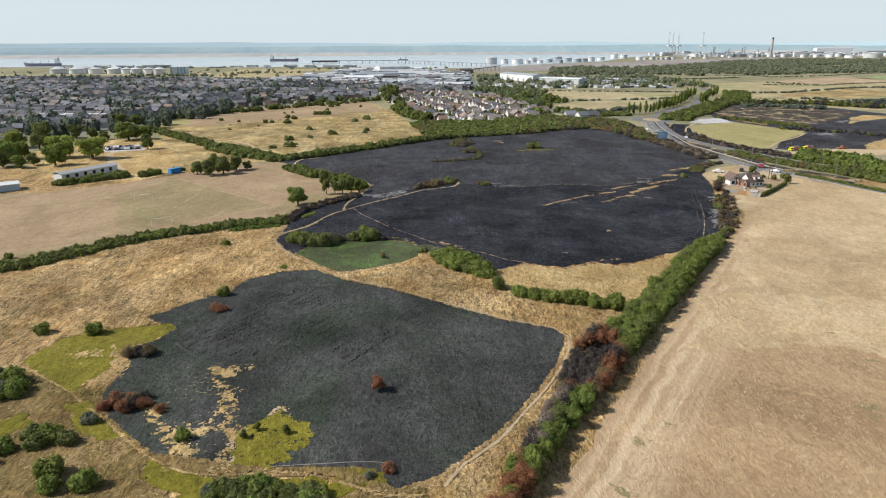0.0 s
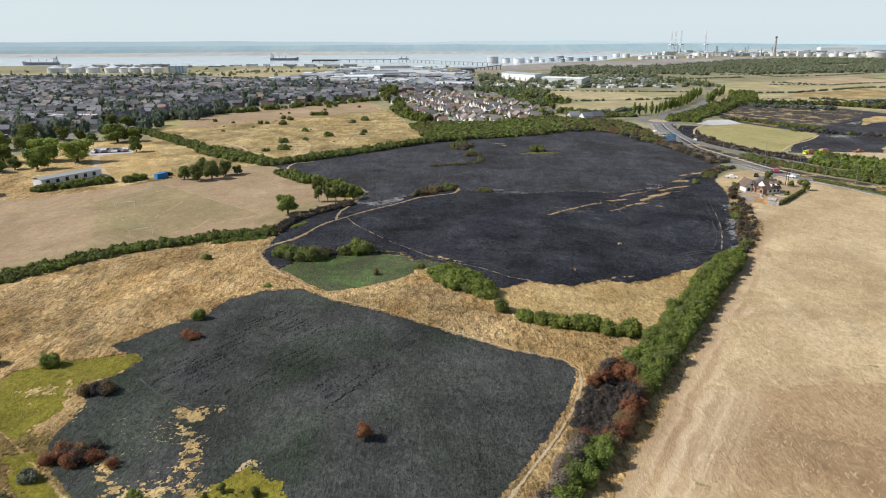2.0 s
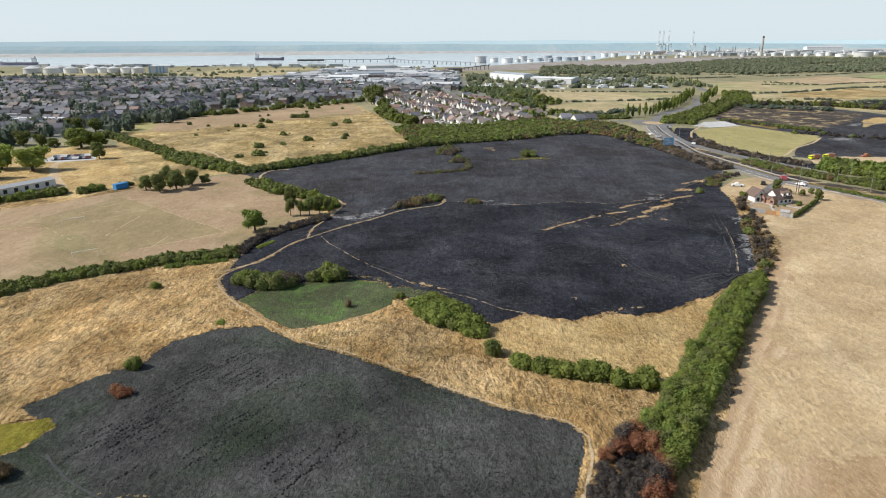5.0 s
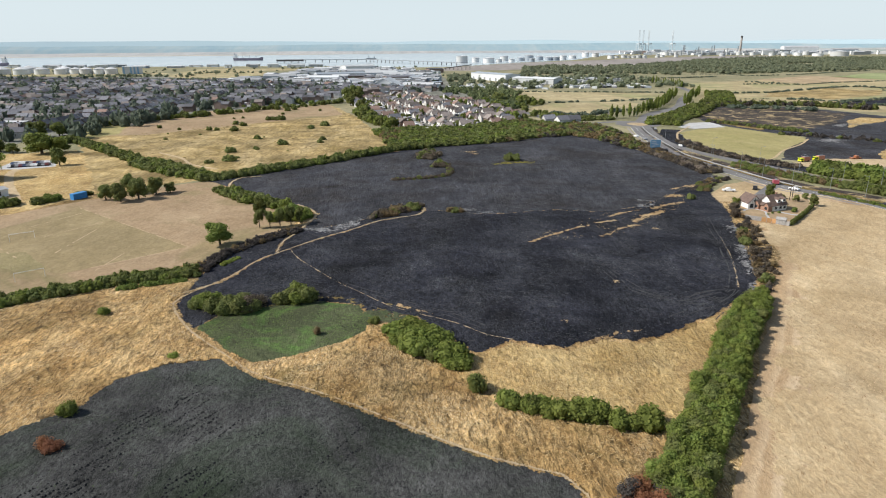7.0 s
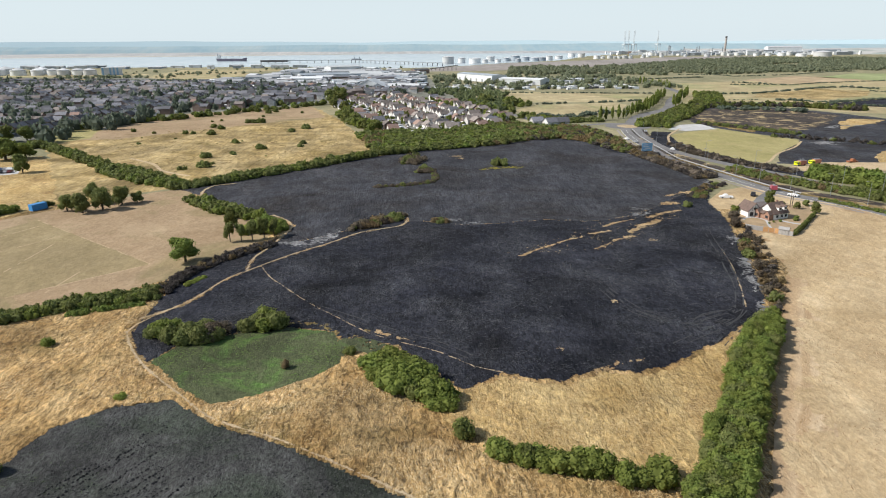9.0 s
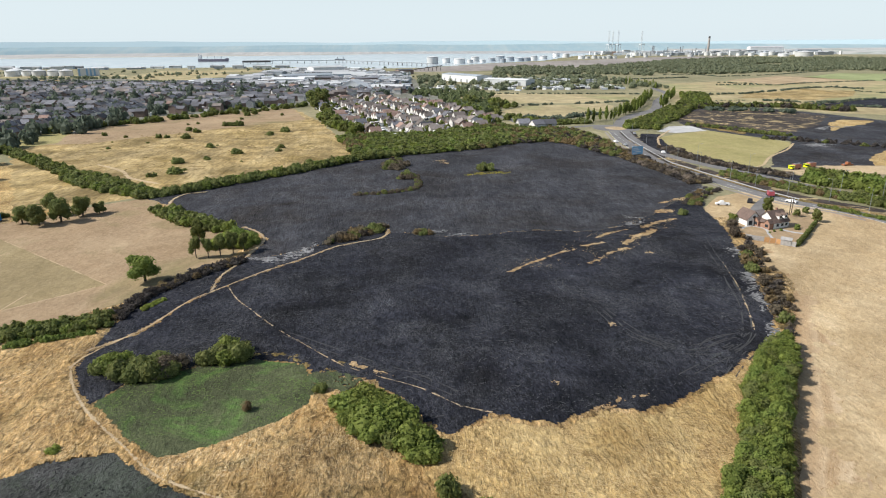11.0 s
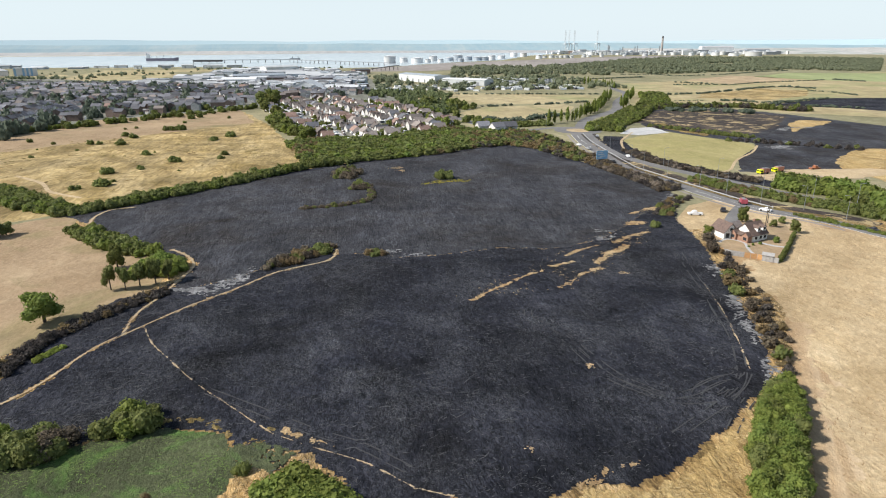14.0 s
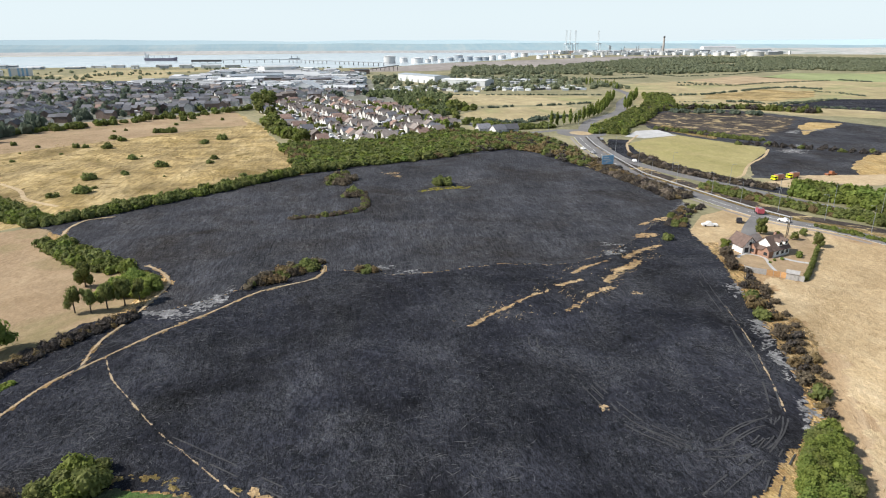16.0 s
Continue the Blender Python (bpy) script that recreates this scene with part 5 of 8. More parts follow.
# hedgerow clumps between the two burnt fields
thicket("dense rounded clump of green hawthorn", [(-2, 180.7), (0.8, 187.2), (5.3, 187), (9.2, 179), (14.5, 169.5), (12, 165), (7, 169), (2, 174)], 2.7, [(GREEN, 5), (DARK, 1)], "near", 1.0, 0.8, 120, spread_out=1.15)
shrub_at("bush", -6, 189.4, 1.7, DARK, "dark green bush at the meadow corner", tall=1.1)
shrub_at("bush", 15.2, 158.5, 2.3, DARK, "rounded dark green bush in straw meadow", tall=1.25)
hedge("low row of dark green hawthorn bushes", [(18.5, 154.2), (22, 152.2), (26.5, 150.6)], 1.0, 2.4, [(GREEN, 2), (DARK, 2)], "near", 0.95, 1.8, 1)
hedge("broad dome of green hawthorn bushes", [(28.5, 149.6), (36.5, 147.8)], 1.4, 2.7, [(GREEN, 3), (DARK, 1)], "near", 1.0, 1.8, 1)
hedge("rounded pair of green hawthorn bushes", [(38.6, 146), (44.5, 144)], 1.0, 3.0, [(GREEN, 3), (DARK, 1)], "near", 1.0, 2.0, 1)
thicket("broad olive-green thicket beside burnt ground", [(-53, 202), (-48, 206.5), (-46, 205), (-47.5, 199.5), (-51, 199)], 2.4, [(OLIVE, 2), (GREEN, 1)], "near", 1.0, 0.8)
thicket("broad olive-brown thicket beside burnt ground", [(-47, 198), (-45, 204), (-38, 204), (-34.5, 201), (-37, 197.5), (-43, 196.5)], 2.5, [(OLIVE, 3), (CHARBROWN, 1)], "near", 1.0, 0.85)
thicket("flat-topped green thicket beside burnt ground", [(-31, 203), (-30, 207.5), (-24, 208), (-22.5, 204.5), (-26, 202.5)], 2.5, [(OLIVE, 2), (GREEN, 1)], "near", 1.0, 0.85)
hedge("small lime-green shrubs spared by the fire", [(-53.5, 231.8), (-50.6, 238)], 1.6, 0.9, [(LIME, 1)], "mid", 0.5, 0.9, 2)
hedge("low dark hedge along the playing field", [(-131.1, 174.6), (-123.5, 179.6), (-114.5, 191.3), (-102.8, 205.2), (-78.3, 219.6), (-58.5, 226)], 7.5, 1.95, [(DARK, 3), (OLIVE, 1), (GREEN, 1)], "mid", 0.8, 1.8, 3)
hedge("bright green nettles below the hedge", [(-76, 214.5), (-60, 219.5)], 1.5, 1.2, [(BRIGHT, 1)], "mid", 0.6, 1.3, 2)
hedge("charred hedge with bare blackened stems", [(-58, 227), (-56.5, 238), (-52, 249), (-44, 260), (-36, 268)], 3.5, 1.6, [(SOOT, 8), (RUST, 1)], "mid", 0.8, 1.5, 3)
tree_at(-60, 253, 4.8, BRIGHT, "full bright green tree at the edge of the playing field", "near", 0.9)
for x, y, r in [(-51.5, 272, 2.3), (-47.8, 271.8, 2.1), (-44.6, 273.5, 2.3), (-41, 275, 2.4), (-38.2, 277.4, 2.0)]:
    tree_at(x, y, r * 0.95, OLIVE, "slender grey-green tree in a small row", "near", 1.5, "row of slender trees", lift=0.4)
tree_at(-55.5, 290, 2.8, DARK, "slender dark green tree", "near", 1.5)
thicket("bright green scrub beside slender trees", [(-49, 280), (-47, 291), (-40, 292), (-35, 286), (-36, 280)], 2.5, [(LIME, 2), (BRIGHT, 2)], "near", 1.1, 1.0)
thicket("dense green hedge between playing field and burnt field", [(-84, 329), (-80, 336), (-66, 321), (-50, 306), (-46, 299), (-52, 298), (-68, 311)], 2.5, [(GREEN, 2), (OLIVE, 2), (DARK, 1)], "mid", 0.9, 1.0)
thicket("broad low corner of the green hedge", [(-150, 410), (-134, 404), (-112, 382), (-98, 366), (-94, 357), (-100, 358), (-112, 365), (-136, 384), (-150, 398)], 2.8, [(GREEN, 2), (OLIVE, 3)], "mid", 0.7, 1.0)
hedge("long green hedge behind the burnt field", [(-150.3, 409.5), (-131.5, 394.5), (-94, 357), (-67, 381), (-39, 408), (-9, 440), (14, 450)], 8, 3, [(GREEN, 1), (OLIVE, 4), (DARK, 1)], "mid", 0.75, 2.8, 3)
thicket("low brown heather scrub on burnt ground", [(-13, 281), (-12, 288), (3, 300), (8, 300), (5, 294), (-6, 284)], 2.2, [(RUST, 2), (CHARBROWN, 2), (OLIVE, 1)], "mid", 0.6, 0.85)
thicket("low brown scrub on burnt ground", [(16, 288), (17, 293), (23, 293), (23, 289)], 2.2, [(OLIVE, 1), (RUST, 1)], "mid", 0.5, 1.0)
thicket("small round green thicket on burnt ground", [(54, 396.5), (54.5, 402), (60.5, 403), (61.5, 397.5)], 2.3, [(OLIVE, 3), (GREEN, 1)], "mid", 1.15, 0.9)
thicket("scrub of grey-brown bushes on burnt ground", [(5, 408), (6, 428), (14, 430), (19, 418), (14, 404)], 2.4, [(OLIVE, 1), (CHARBROWN, 2)], "mid", 0.7, 1.15)
thicket("low grey-brown scrub on burnt ground", [(13, 380), (13, 391), (20, 393), (21, 382)], 2.3, [(OLIVE, 1), (CHARBROWN, 2)], "mid", 0.7, 1.1)
hedge("winding line of low scrub on burnt ground", [(21, 391), (22.5, 370), (20, 360), (11.4, 354.5), (3, 351.8), (-7, 351)], 2.6, 1.5, [(OLIVE, 1), (CHARBROWN, 3)], "mid", 0.4, 1.8, 2)

WOOD_MID = [(-12, 449), (-14, 476), (-26, 524), (-6, 540), (40, 533), (70, 575), (88, 580), (122, 557), (140, 552), (151, 520), (149, 470), (143, 425), (134, 441), (128, 473), (115, 495), (92, 487), (69, 471), (23, 451)]


def wood_colour(x, y):
    u = rng.uniform()
    edge = 0.5 * (x - 60) - 0.35 * (y - 500)
    if edge > 18:
        return SOOT if u < 0.2 else RUST if u < 0.6 else OLIVE
    dry = noise.noise(Vector((x * 0.035, y * 0.05, 7)))
    if dry > 0.22:
        return RUST if u < 0.45 else OLIVE
    return GREEN if u < 0.25 else OLIVE if u < 0.88 else BRIGHT


thicket("broad belt of green scrub woodland, scorched at one end", WOOD_MID, 3.1, [(GREEN, 1)], "scrub", 0.66, 1.12, 1250, "scrub_wood", "woodland", wood_colour, 1.22)

# trees round the playing field and the allotment
for x, y, r, mat, h in [(-204.9, 366, 9.9, LIME, 0.72), (-223.9, 370.5, 9.4, LIME, 0.78), (-214.5, 345, 6.9, GREEN, 0.95), (-245.7, 365, 5.6, GREEN, 1.1), (-248.3, 354, 7.1, BRIGHT, 0.9), (-257.4, 401, 6.5, OLIVE, 0.9), (-226.6, 345, 3.8, OLIVE, 1.0), (-278.5, 408, 8.1, LIME, 0.8), (-281.6, 444, 8, DARK, 0.9), (-260.2, 512, 7.3, DARK, 0.9), (-249.8, 519, 6, DARK, 0.9), (-220, 442, 10.3, GREEN, 0.72), (-211, 446, 6.5, GREEN, 0.8), (-260.5, 449, 6, DARK, 0.95), (-248.3, 448, 5.2, DARK, 0.9), (-238.7, 445, 4.4, DARK, 0.8), (-229.1, 337, 4.3, GREEN, 1.0), (-262, 372, 7, GREEN, 0.9), (-240, 340, 6, DARK, 0.9)]:
    tree_at(x, y, r, mat, "large rounded green park tree", "near", h, "park trees")
tree_at(-188.4, 401.3, 4.4, DARK, "single dark green tree on dry grass", "near", 1.3)
for x, y, r, h in [(-126.0, 318.2, 3.6, 1.1), (-118.6, 314.7, 4.2, 1.15), (-113.0, 319.5, 4.6, 1.15), (-109.0, 327.9, 4.0, 1.1), (-104.1, 331.0, 2.8, 0.9), (-120.6, 329.6, 4.0, 1.2)]:
    tree_at(x, y, r, OLIVE, "spreading olive-green tree in a clump", "near", h, "clump of trees")
hedge("dark hedge before a long low building", [(-184, 292), (-173, 301), (-163, 309), (-159, 314)], 4, 2.6, [(DARK, 2), (GREEN, 1)], "mid", 0.8, 2.2, 2)
hedge("dark green hedge beside a blue container", [(-153, 313), (-147, 320)], 4, 2.6, [(DARK, 2), (GREEN, 1)], "mid", 0.8, 2.2, 2)
hedge("dark green hedge behind a blue container", [(-143, 326), (-136, 330)], 3, 2, [(DARK, 2), (GREEN, 1)], "mid", 0.8, 2.2, 1)
hedge("rough green hedgerow beside the dry meadow", [(-228, 481), (-231.8, 498.6), (-201.2, 466.2), (-176.3, 438.1), (-150.3, 409.5)], 6, 3.0, [(DARK, 2), (OLIVE, 2), (GREEN, 1)], "mid", 0.85, 3.0, 3)
# bushes dotted over the far meadow
MEADOW_BUSH = [(-184, 672, 3), (-177, 690, 3.6), (-165, 673, 2.5), (-171, 724, 3), (-160, 726, 4.1), (-139, 742, 4.7), (-118, 680, 3.6), (-113, 692, 4.1), (-119, 759, 4.9), (-112, 790, 5.1), (-87, 679, 2.1), (-117, 650, 2), (-210, 648, 2.2), (-152, 616, 1.5), (-146, 621, 1.7), (-141, 577, 3.4), (-132, 568, 3.4), (-151, 542, 2.6), (-145, 541, 2.6), (-131, 536, 3.7), (-194, 558, 2.2), (-175, 546, 1.8), (-175, 523, 0.8)]
LOW_BUSH = [(-103, 494, 3.3), (-101, 501, 1.1), (-76, 548, 4), (-67, 564, 4.2), (-81, 468, 4), (-59, 487, 2.9), (-58, 474, 2.8), (-94, 450, 2.3), (-107, 439, 3.7), (-97, 417, 1.6), (-100, 409, 4.4), (-166, 495, 1.7), (-150, 517, 1.3), (-109, 402, 2.9), (-93, 447, 1.7), (-35, 435, 2.5), (-73, 440, 1)]
for x, y, r in MEADOW_BUSH:
    shrub_at("bush", x, y, r, DARK, "dark green bush in dry golden grass", lod="mid", tall=0.75, group="meadow bushes")
for x, y, r in LOW_BUSH:
    shrub_at("bush", x, y, r * 1.05, OLIVE, "low spreading olive bush in golden grass", lod="mid", tall=0.36, group="meadow bushes")
hedge("long low gorse thicket in dry grass", [(-121, 607), (-107, 605)], 4, 3.6, [(DARK, 1)], "mid", 0.6, 3.6, 2)


# ---- estuary, far shore ----
WATER, wnodes, wlinks, wb = blank("estuary_water", 0.22)
wb.inputs["Base Color"].default_value = (0.36, 0.43, 0.46, 1)
wb.inputs["Specular IOR Level"].default_value = 0.5
ripple = noise_node(wnodes, wlinks, placed(wnodes, wlinks, 0, (1, 0.4, 1)), 0.02, 6, 0.6)
tone = ramp(wnodes, [(0.35, (0.40, 0.46, 0.49)), (0.65, (0.50, 0.55, 0.57))])
wlinks.new(ripple.outputs[0], tone.inputs[0])
wlinks.new(tone.outputs[0], wb.inputs["Base Color"])
sheet("water", [(-6000, 2150), (-2000, 2080), (-865, 1985), (-383, 1960), (-150, 1900), (7, 1800), (122, 1830), (337, 2150), (587, 2420), (900, 3150), (1474, 4000), (2200, 4600), (1400, 4560), (900, 4480), (380, 4300), (-300, 3950), (-900, 3700), (-1580, 3480), (-3200, 3000), (-6000, 2900)], 0.06, WATER, "pale calm water of a wide estuary", "water", 60, 8)
# The shore fields carry their haze as a greyed base colour.
FARSHORE = land("far_shore_fields_hazed", (0.30, 0.33, 0.30), (0.38, 0.38, 0.34), (0.46, 0.43, 0.38), 0.004, 0.0012, 4, 8, 0.0)
# Distance haze is mixed into the base colours: blue hills, paler ones behind.
HILL = land("far_hills_haze_blue", (0.215, 0.325, 0.385), (0.28, 0.375, 0.415), (0.37, 0.425, 0.43), 0.010, 0.0026, 2, 6, 0.0, rough=1.0, contrast=0.0, zones=0.0)
HILL_BACK = land("farthest_hills_haze_pale", (0.37, 0.485, 0.535), (0.38, 0.495, 0.545), (0.39, 0.50, 0.55), 0.004, 0.001, 0, 3, 0.0, rough=1.0, contrast=0.0, zones=0.0)
sheet("far_shore", [(-6000, 2900), (-3200, 3000), (-1580, 3480), (-900, 3700), (-300, 3950), (380, 4300), (900, 4480), (1400, 4560), (2200, 4600), (3200, 4900), (2000, 5600), (-6000, 5200)], 0.03, FARSHORE, "low far shore of mud and fields, haze greyed into the colour", "ground", 60, 10)


def ridge(name, radius, depth, low, high, seed, material, label, a0=-75, a1=75):
    """A long rolling hill on an arc round the place: front slope, crest, back slope."""
    verts, faces, n = [], [], 160
    for i in range(n + 1):
        a = radians(a0 + (a1 - a0) * i / n)
        h = noise.noise(Vector((i * 0.045, seed, 0))) * 0.75 + noise.noise(Vector((i * 0.19, seed, 4))) * 0.25
        h = low + (high - low) * (0.5 + 0.9 * h)
        for rad, z in ((radius, -1), (radius + depth * 0.45, h * 0.6), (radius + depth, h), (radius + depth * 1.5, -1)):
            verts.append((rad * math.sin(a), 60 + rad * math.cos(a), z))
        if i:
            b = 4 * i
            faces += [(b - 4 + k, b + k, b + k + 1, b - 3 + k) for k in range(3)]
    me = bpy.data.meshes.new(name)
    me.from_pydata(verts, [], faces)
    me.materials.append(material)
    return tagged(new(name, me), label, "hills", kind="structure")


# Sand bank and port land greyed: distance haze put into their colours.
SHOREBANK = land("far_sand_bank_hazed", (0.34, 0.36, 0.37), (0.40, 0.40, 0.40), (0.46, 0.445, 0.43), 0.012, 0.0025, 3, 9, 0.0, rough=1.0)
PORTLAND = land("dry_port_land_hazed", (0.36, 0.385, 0.385), (0.44, 0.44, 0.425), (0.50, 0.48, 0.45), 0.012, 0.003, -6, 7, 0.0, (0.30, 0.34, 0.31), 0.004, 0.5, 0.62, rough=1.0)
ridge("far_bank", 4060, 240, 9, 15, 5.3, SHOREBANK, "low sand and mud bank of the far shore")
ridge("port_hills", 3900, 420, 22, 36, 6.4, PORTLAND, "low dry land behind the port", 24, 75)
ridge("hills_near", 4330, 180, 40, 62, 3.1, HILL, "hills beyond the estuary, coloured blue for haze")
ridge("hills_far", 4560, 130, 60, 84, 8.7, HILL_BACK, "hills on the horizon, painted pale for haze")

# ---- building blocks ----


def add_box(bm, sx, sy, sz, x=0.0, y=0.0, z=0.0, turn=0.0):
    """A box that stands at z, centred on x and y."""
    got = bmesh.ops.create_cube(bm, size=1.0, matrix=pose(x, y, z + sz / 2, 0, 0, turn) @ Matrix.Diagonal((sx, sy, sz, 1)))
    return got["verts"]


def add_gable(bm, sx, sy, eaves, top, x=0.0, y=0.0, z=0.0, turn=0.0):
    """Walls with gable ends; the ridge runs along x."""
    m = pose(x, y, z, 0, 0, turn)
    a, b = sx / 2, sy / 2
    pts = [(-a, -b, 0), (a, -b, 0), (a, b, 0), (-a, b, 0), (-a, -b, eaves), (a, -b, eaves), (a, b, eaves), (-a, b, eaves), (-a, 0, top), (a, 0, top)]
    v = [bm.verts.new(m @ Vector(p)) for p in pts]
    for f in ((0, 1, 5, 4), (2, 3, 7, 6), (1, 2, 6, 9, 5), (3, 0, 4, 8, 7), (4, 5, 9, 8), (6, 7, 8, 9), (3, 2, 1, 0)):
        bm.faces.new([v[i] for i in f])


def add_roof(bm, sx, sy, eaves, top, thick=0.25, over=0.4, x=0.0, y=0.0, z=0.0, turn=0.0, hip=0.0):
    """A pitched roof with thickness and eaves; hip draws the ridge in at both ends."""
    m = pose(x, y, z, 0, 0, turn)
    slope = (top - eaves) / (sy / 2)
    a, b, e = sx / 2 + over, sy / 2 + over, eaves - over * slope
    lo = [(-a, -b, e + 0.03), (a, -b, e + 0.03), (a, b, e + 0.03), (-a, b, e + 0.03), (-a + hip, 0, top + 0.03), (a - hip, 0, top + 0.03)]
    hi = [(px, py, pz + thick) for px, py, pz in lo]
    v = [bm.verts.new(m @ Vector(p)) for p in lo + hi]
    for f in ((6, 7, 11, 10), (8, 9, 10, 11), (0, 4, 5, 1), (2, 5, 4, 3), (0, 1, 7, 6), (2, 3, 9, 8), (1, 5, 11, 7), (5, 2, 8, 11), (3, 4, 10, 9), (4, 0, 6, 10)):
        bm.faces.new([v[i] for i in f])
    if hip:
        bm.faces.new([v[i] for i in (7, 8, 11)])
        bm.faces.new([v[i] for i in (9, 6, 10)])


def mesh_of(name, bm, *materials):
    bmesh.ops.recalc_face_normals(bm, faces=bm.faces)
    me = bpy.data.meshes.new(name)
    bm.to_mesh(me)
    bm.free()
    for mat in materials:
        me.materials.append(mat)
    return me


def tiles(name, col, tint=0.25):
    """Roof tiling: courses as fine relief, tint from roof to roof."""
    m, n, l, b = blank(name, 0.85)
    tc = n.new("ShaderNodeTexCoord")
    ns = noise_node(n, l, tc.outputs["Object"], 0.9, 6, 0.7)
    r = ramp(n, [(0.35, tuple(c * 0.75 for c in col)), (0.65, tuple(c * 1.2 for c in col))])
    l.new(ns.outputs[0], r.inputs[0])
    oi, gm = n.new("ShaderNodeObjectInfo"), n.new("ShaderNodeNewGeometry")
    add = n.new("ShaderNodeMath")
    add.operation = "ADD"
    l.new(oi.outputs["Random"], add.inputs[0])
    l.new(gm.outputs["Random Per Island"], add.inputs[1])
    half = n.new("ShaderNodeMath")
    half.operation = "FRACT"
    l.new(add.outputs[0], half.inputs[0])
    hsv = n.new("ShaderNodeHueSaturation")
    l.new(spread_range(n, l, half.outputs[0], 1 - tint, 1 + tint), hsv.inputs["Value"])
    l.new(r.outputs[0], hsv.inputs["Color"])
    l.new(hsv.outputs[0], b.inputs["Base Color"])
    return m


SLATE = tiles("grey_roof_tiles", (0.15, 0.152, 0.17), 0.5)
BROWN_TILE = tiles("brown_roof_tiles", (0.205, 0.178, 0.165), 0.4)
RED_TILE = tiles("red_roof_tiles", (0.27, 0.185, 0.155), 0.2)
RENDER = tiles("pale_rendered_walls", (0.60, 0.585, 0.56), 0.22)
BRICK = tiles("brown_brick_walls", (0.185, 0.14, 0.12), 0.3)
WHITE = paint("white_paint", (0.78, 0.78, 0.76), 0.5, 0.06)
SHEDWHITE = paint("white_sheeting", (0.58, 0.60, 0.61), 0.5, 0.1, 0.05, 0.0, 0.18)
SHEDGREY = paint("grey_sheeting", (0.33, 0.37, 0.41), 0.5, 0.12, 0.05, 0.0, 0.3)
SHEDROOF = paint("pale_sheet_roof", (0.44, 0.45, 0.46), 0.45, 0.12, 0.05, 0.0, 0.35)
TANKWHITE = paint("tank_white", (0.60, 0.61, 0.61), 0.45, 0.05, 0.05, 0.0, 0.2)
STEEL = paint("dull_steel", (0.32, 0.34, 0.36), 0.5, 0.15, 0.2, 0.5)
GLASS = paint("dark_window_glass", (0.03, 0.035, 0.04), 0.12, 0.2)
HOUSE_CACHE = {}


def house_at(x, y, turn, w, d, wall, roof, label, group, two=True, hip=0.0):
    """A small dwelling: walls, roof, chimney and front windows, built once for each size and colouring."""
    key = (w, d, wall.name, roof.name, two, hip)
    if key not in HOUSE_CACHE:
        e = 4.4 if two else 2.6
        top = e + d * 0.36
        b1, b2, b3, b4 = bmesh.new(), bmesh.new(), bmesh.new(), bmesh.new()
        if hip:
            add_box(b1, w, d, e)
        else:
            add_gable(b1, w, d, e, top)
        add_roof(b2, w, d, e, top, 0.22, 0.45, hip=hip)
        add_box(b3, 0.9, 0.7, 1.9, w * 0.32, 0.4, top - 0.9)
        add_box(b4, 1.5, 0.08, 1.2)
        HOUSE_CACHE[key] = (mesh_of("wall", b1, wall), mesh_of("roof", b2, roof), mesh_of("chimney", b3, BRICK), mesh_of("window", b4, GLASS), e)
    wm, rm, cm, gm, e = HOUSE_CACHE[key]
    top = empty("house", pose(x, y, 0, 0, 0, turn), label, "house", group)
    mesh_part("wall", wm, top)
    rf = mesh_part("roof", rm, top)
    mesh_part("chimney", cm, rf)
    return top, gm, e


def clutter(name, label, spots, coats, category, weights=None):
    """Far works yards that nobody could count: low blocks with sheeted roofs in one mesh. spots: x, y, width, depth, height, turn."""
    verts, faces, mats = [], [], []
    w8 = np.array(weights or [1] * len(coats), float)
    for x, y, w, d, h, t in spots:
        ca, sa = math.cos(radians(t)), math.sin(radians(t))
        base, a, b, top = len(verts), w / 2, d / 2, h + min(1.5, d * 0.08)
        loc = [(-a, -b, 0), (a, -b, 0), (a, b, 0), (-a, b, 0), (-a, -b, h), (a, -b, h), (a, b, h), (-a, b, h), (-a, 0, top), (a, 0, top)]
        verts += [(x + px * ca - py * sa, y + px * sa + py * ca, pz) for px, py, pz in loc]
        faces += [tuple(base + i for i in f) for f in ((0, 1, 5, 4), (2, 3, 7, 6), (1, 2, 6, 9, 5), (3, 0, 4, 8, 7), (4, 5, 9, 8), (6, 7, 8, 9))]
        wall, roof = (int(k) for k in rng.choice(len(coats), 2, p=w8 / w8.sum()))
        mats += [wall] * 4 + [roof] * 2
    me = bpy.data.meshes.new(name)
    me.from_pydata(verts, [], faces)
    for mat in coats:
        me.materials.append(mat)
    me.polygons.foreach_set("material_index", mats)
    return tagged(new(name, me), label, category, kind="stuff")


# ---- estate of white houses ----
ESTATE = [(-72, 830), (-30, 868), (10, 866), (66, 766), (96, 645), (100, 590), (74, 562), (44, 541), (12, 530), (-2, 536), (-18, 556), (-44, 660), (-60, 740)]
street = Vector((0.275, -0.961, 0))
cross = Vector((0.961, 0.275, 0))
sheet("estate_ground", ESTATE, 0.03, TOWNLAND, "paved gardens and drives of an estate", "ground", 8, 2)
origin = Vector((-13.7, 632.2, 0))
for off in (0, 45, 89):
    a = origin + cross * off - street * 240
    line = [(p.x, p.y) for p in (a + street * k for k in range(0, 400, 12)) if inside(p.x, p.y, ESTATE)]
    ribbon("estate_street", line, 8 if off == 0 else 6.5, 0.07, HARDSTAND if off == 0 else ASPHALT, "pale concrete estate street", "road", 8)
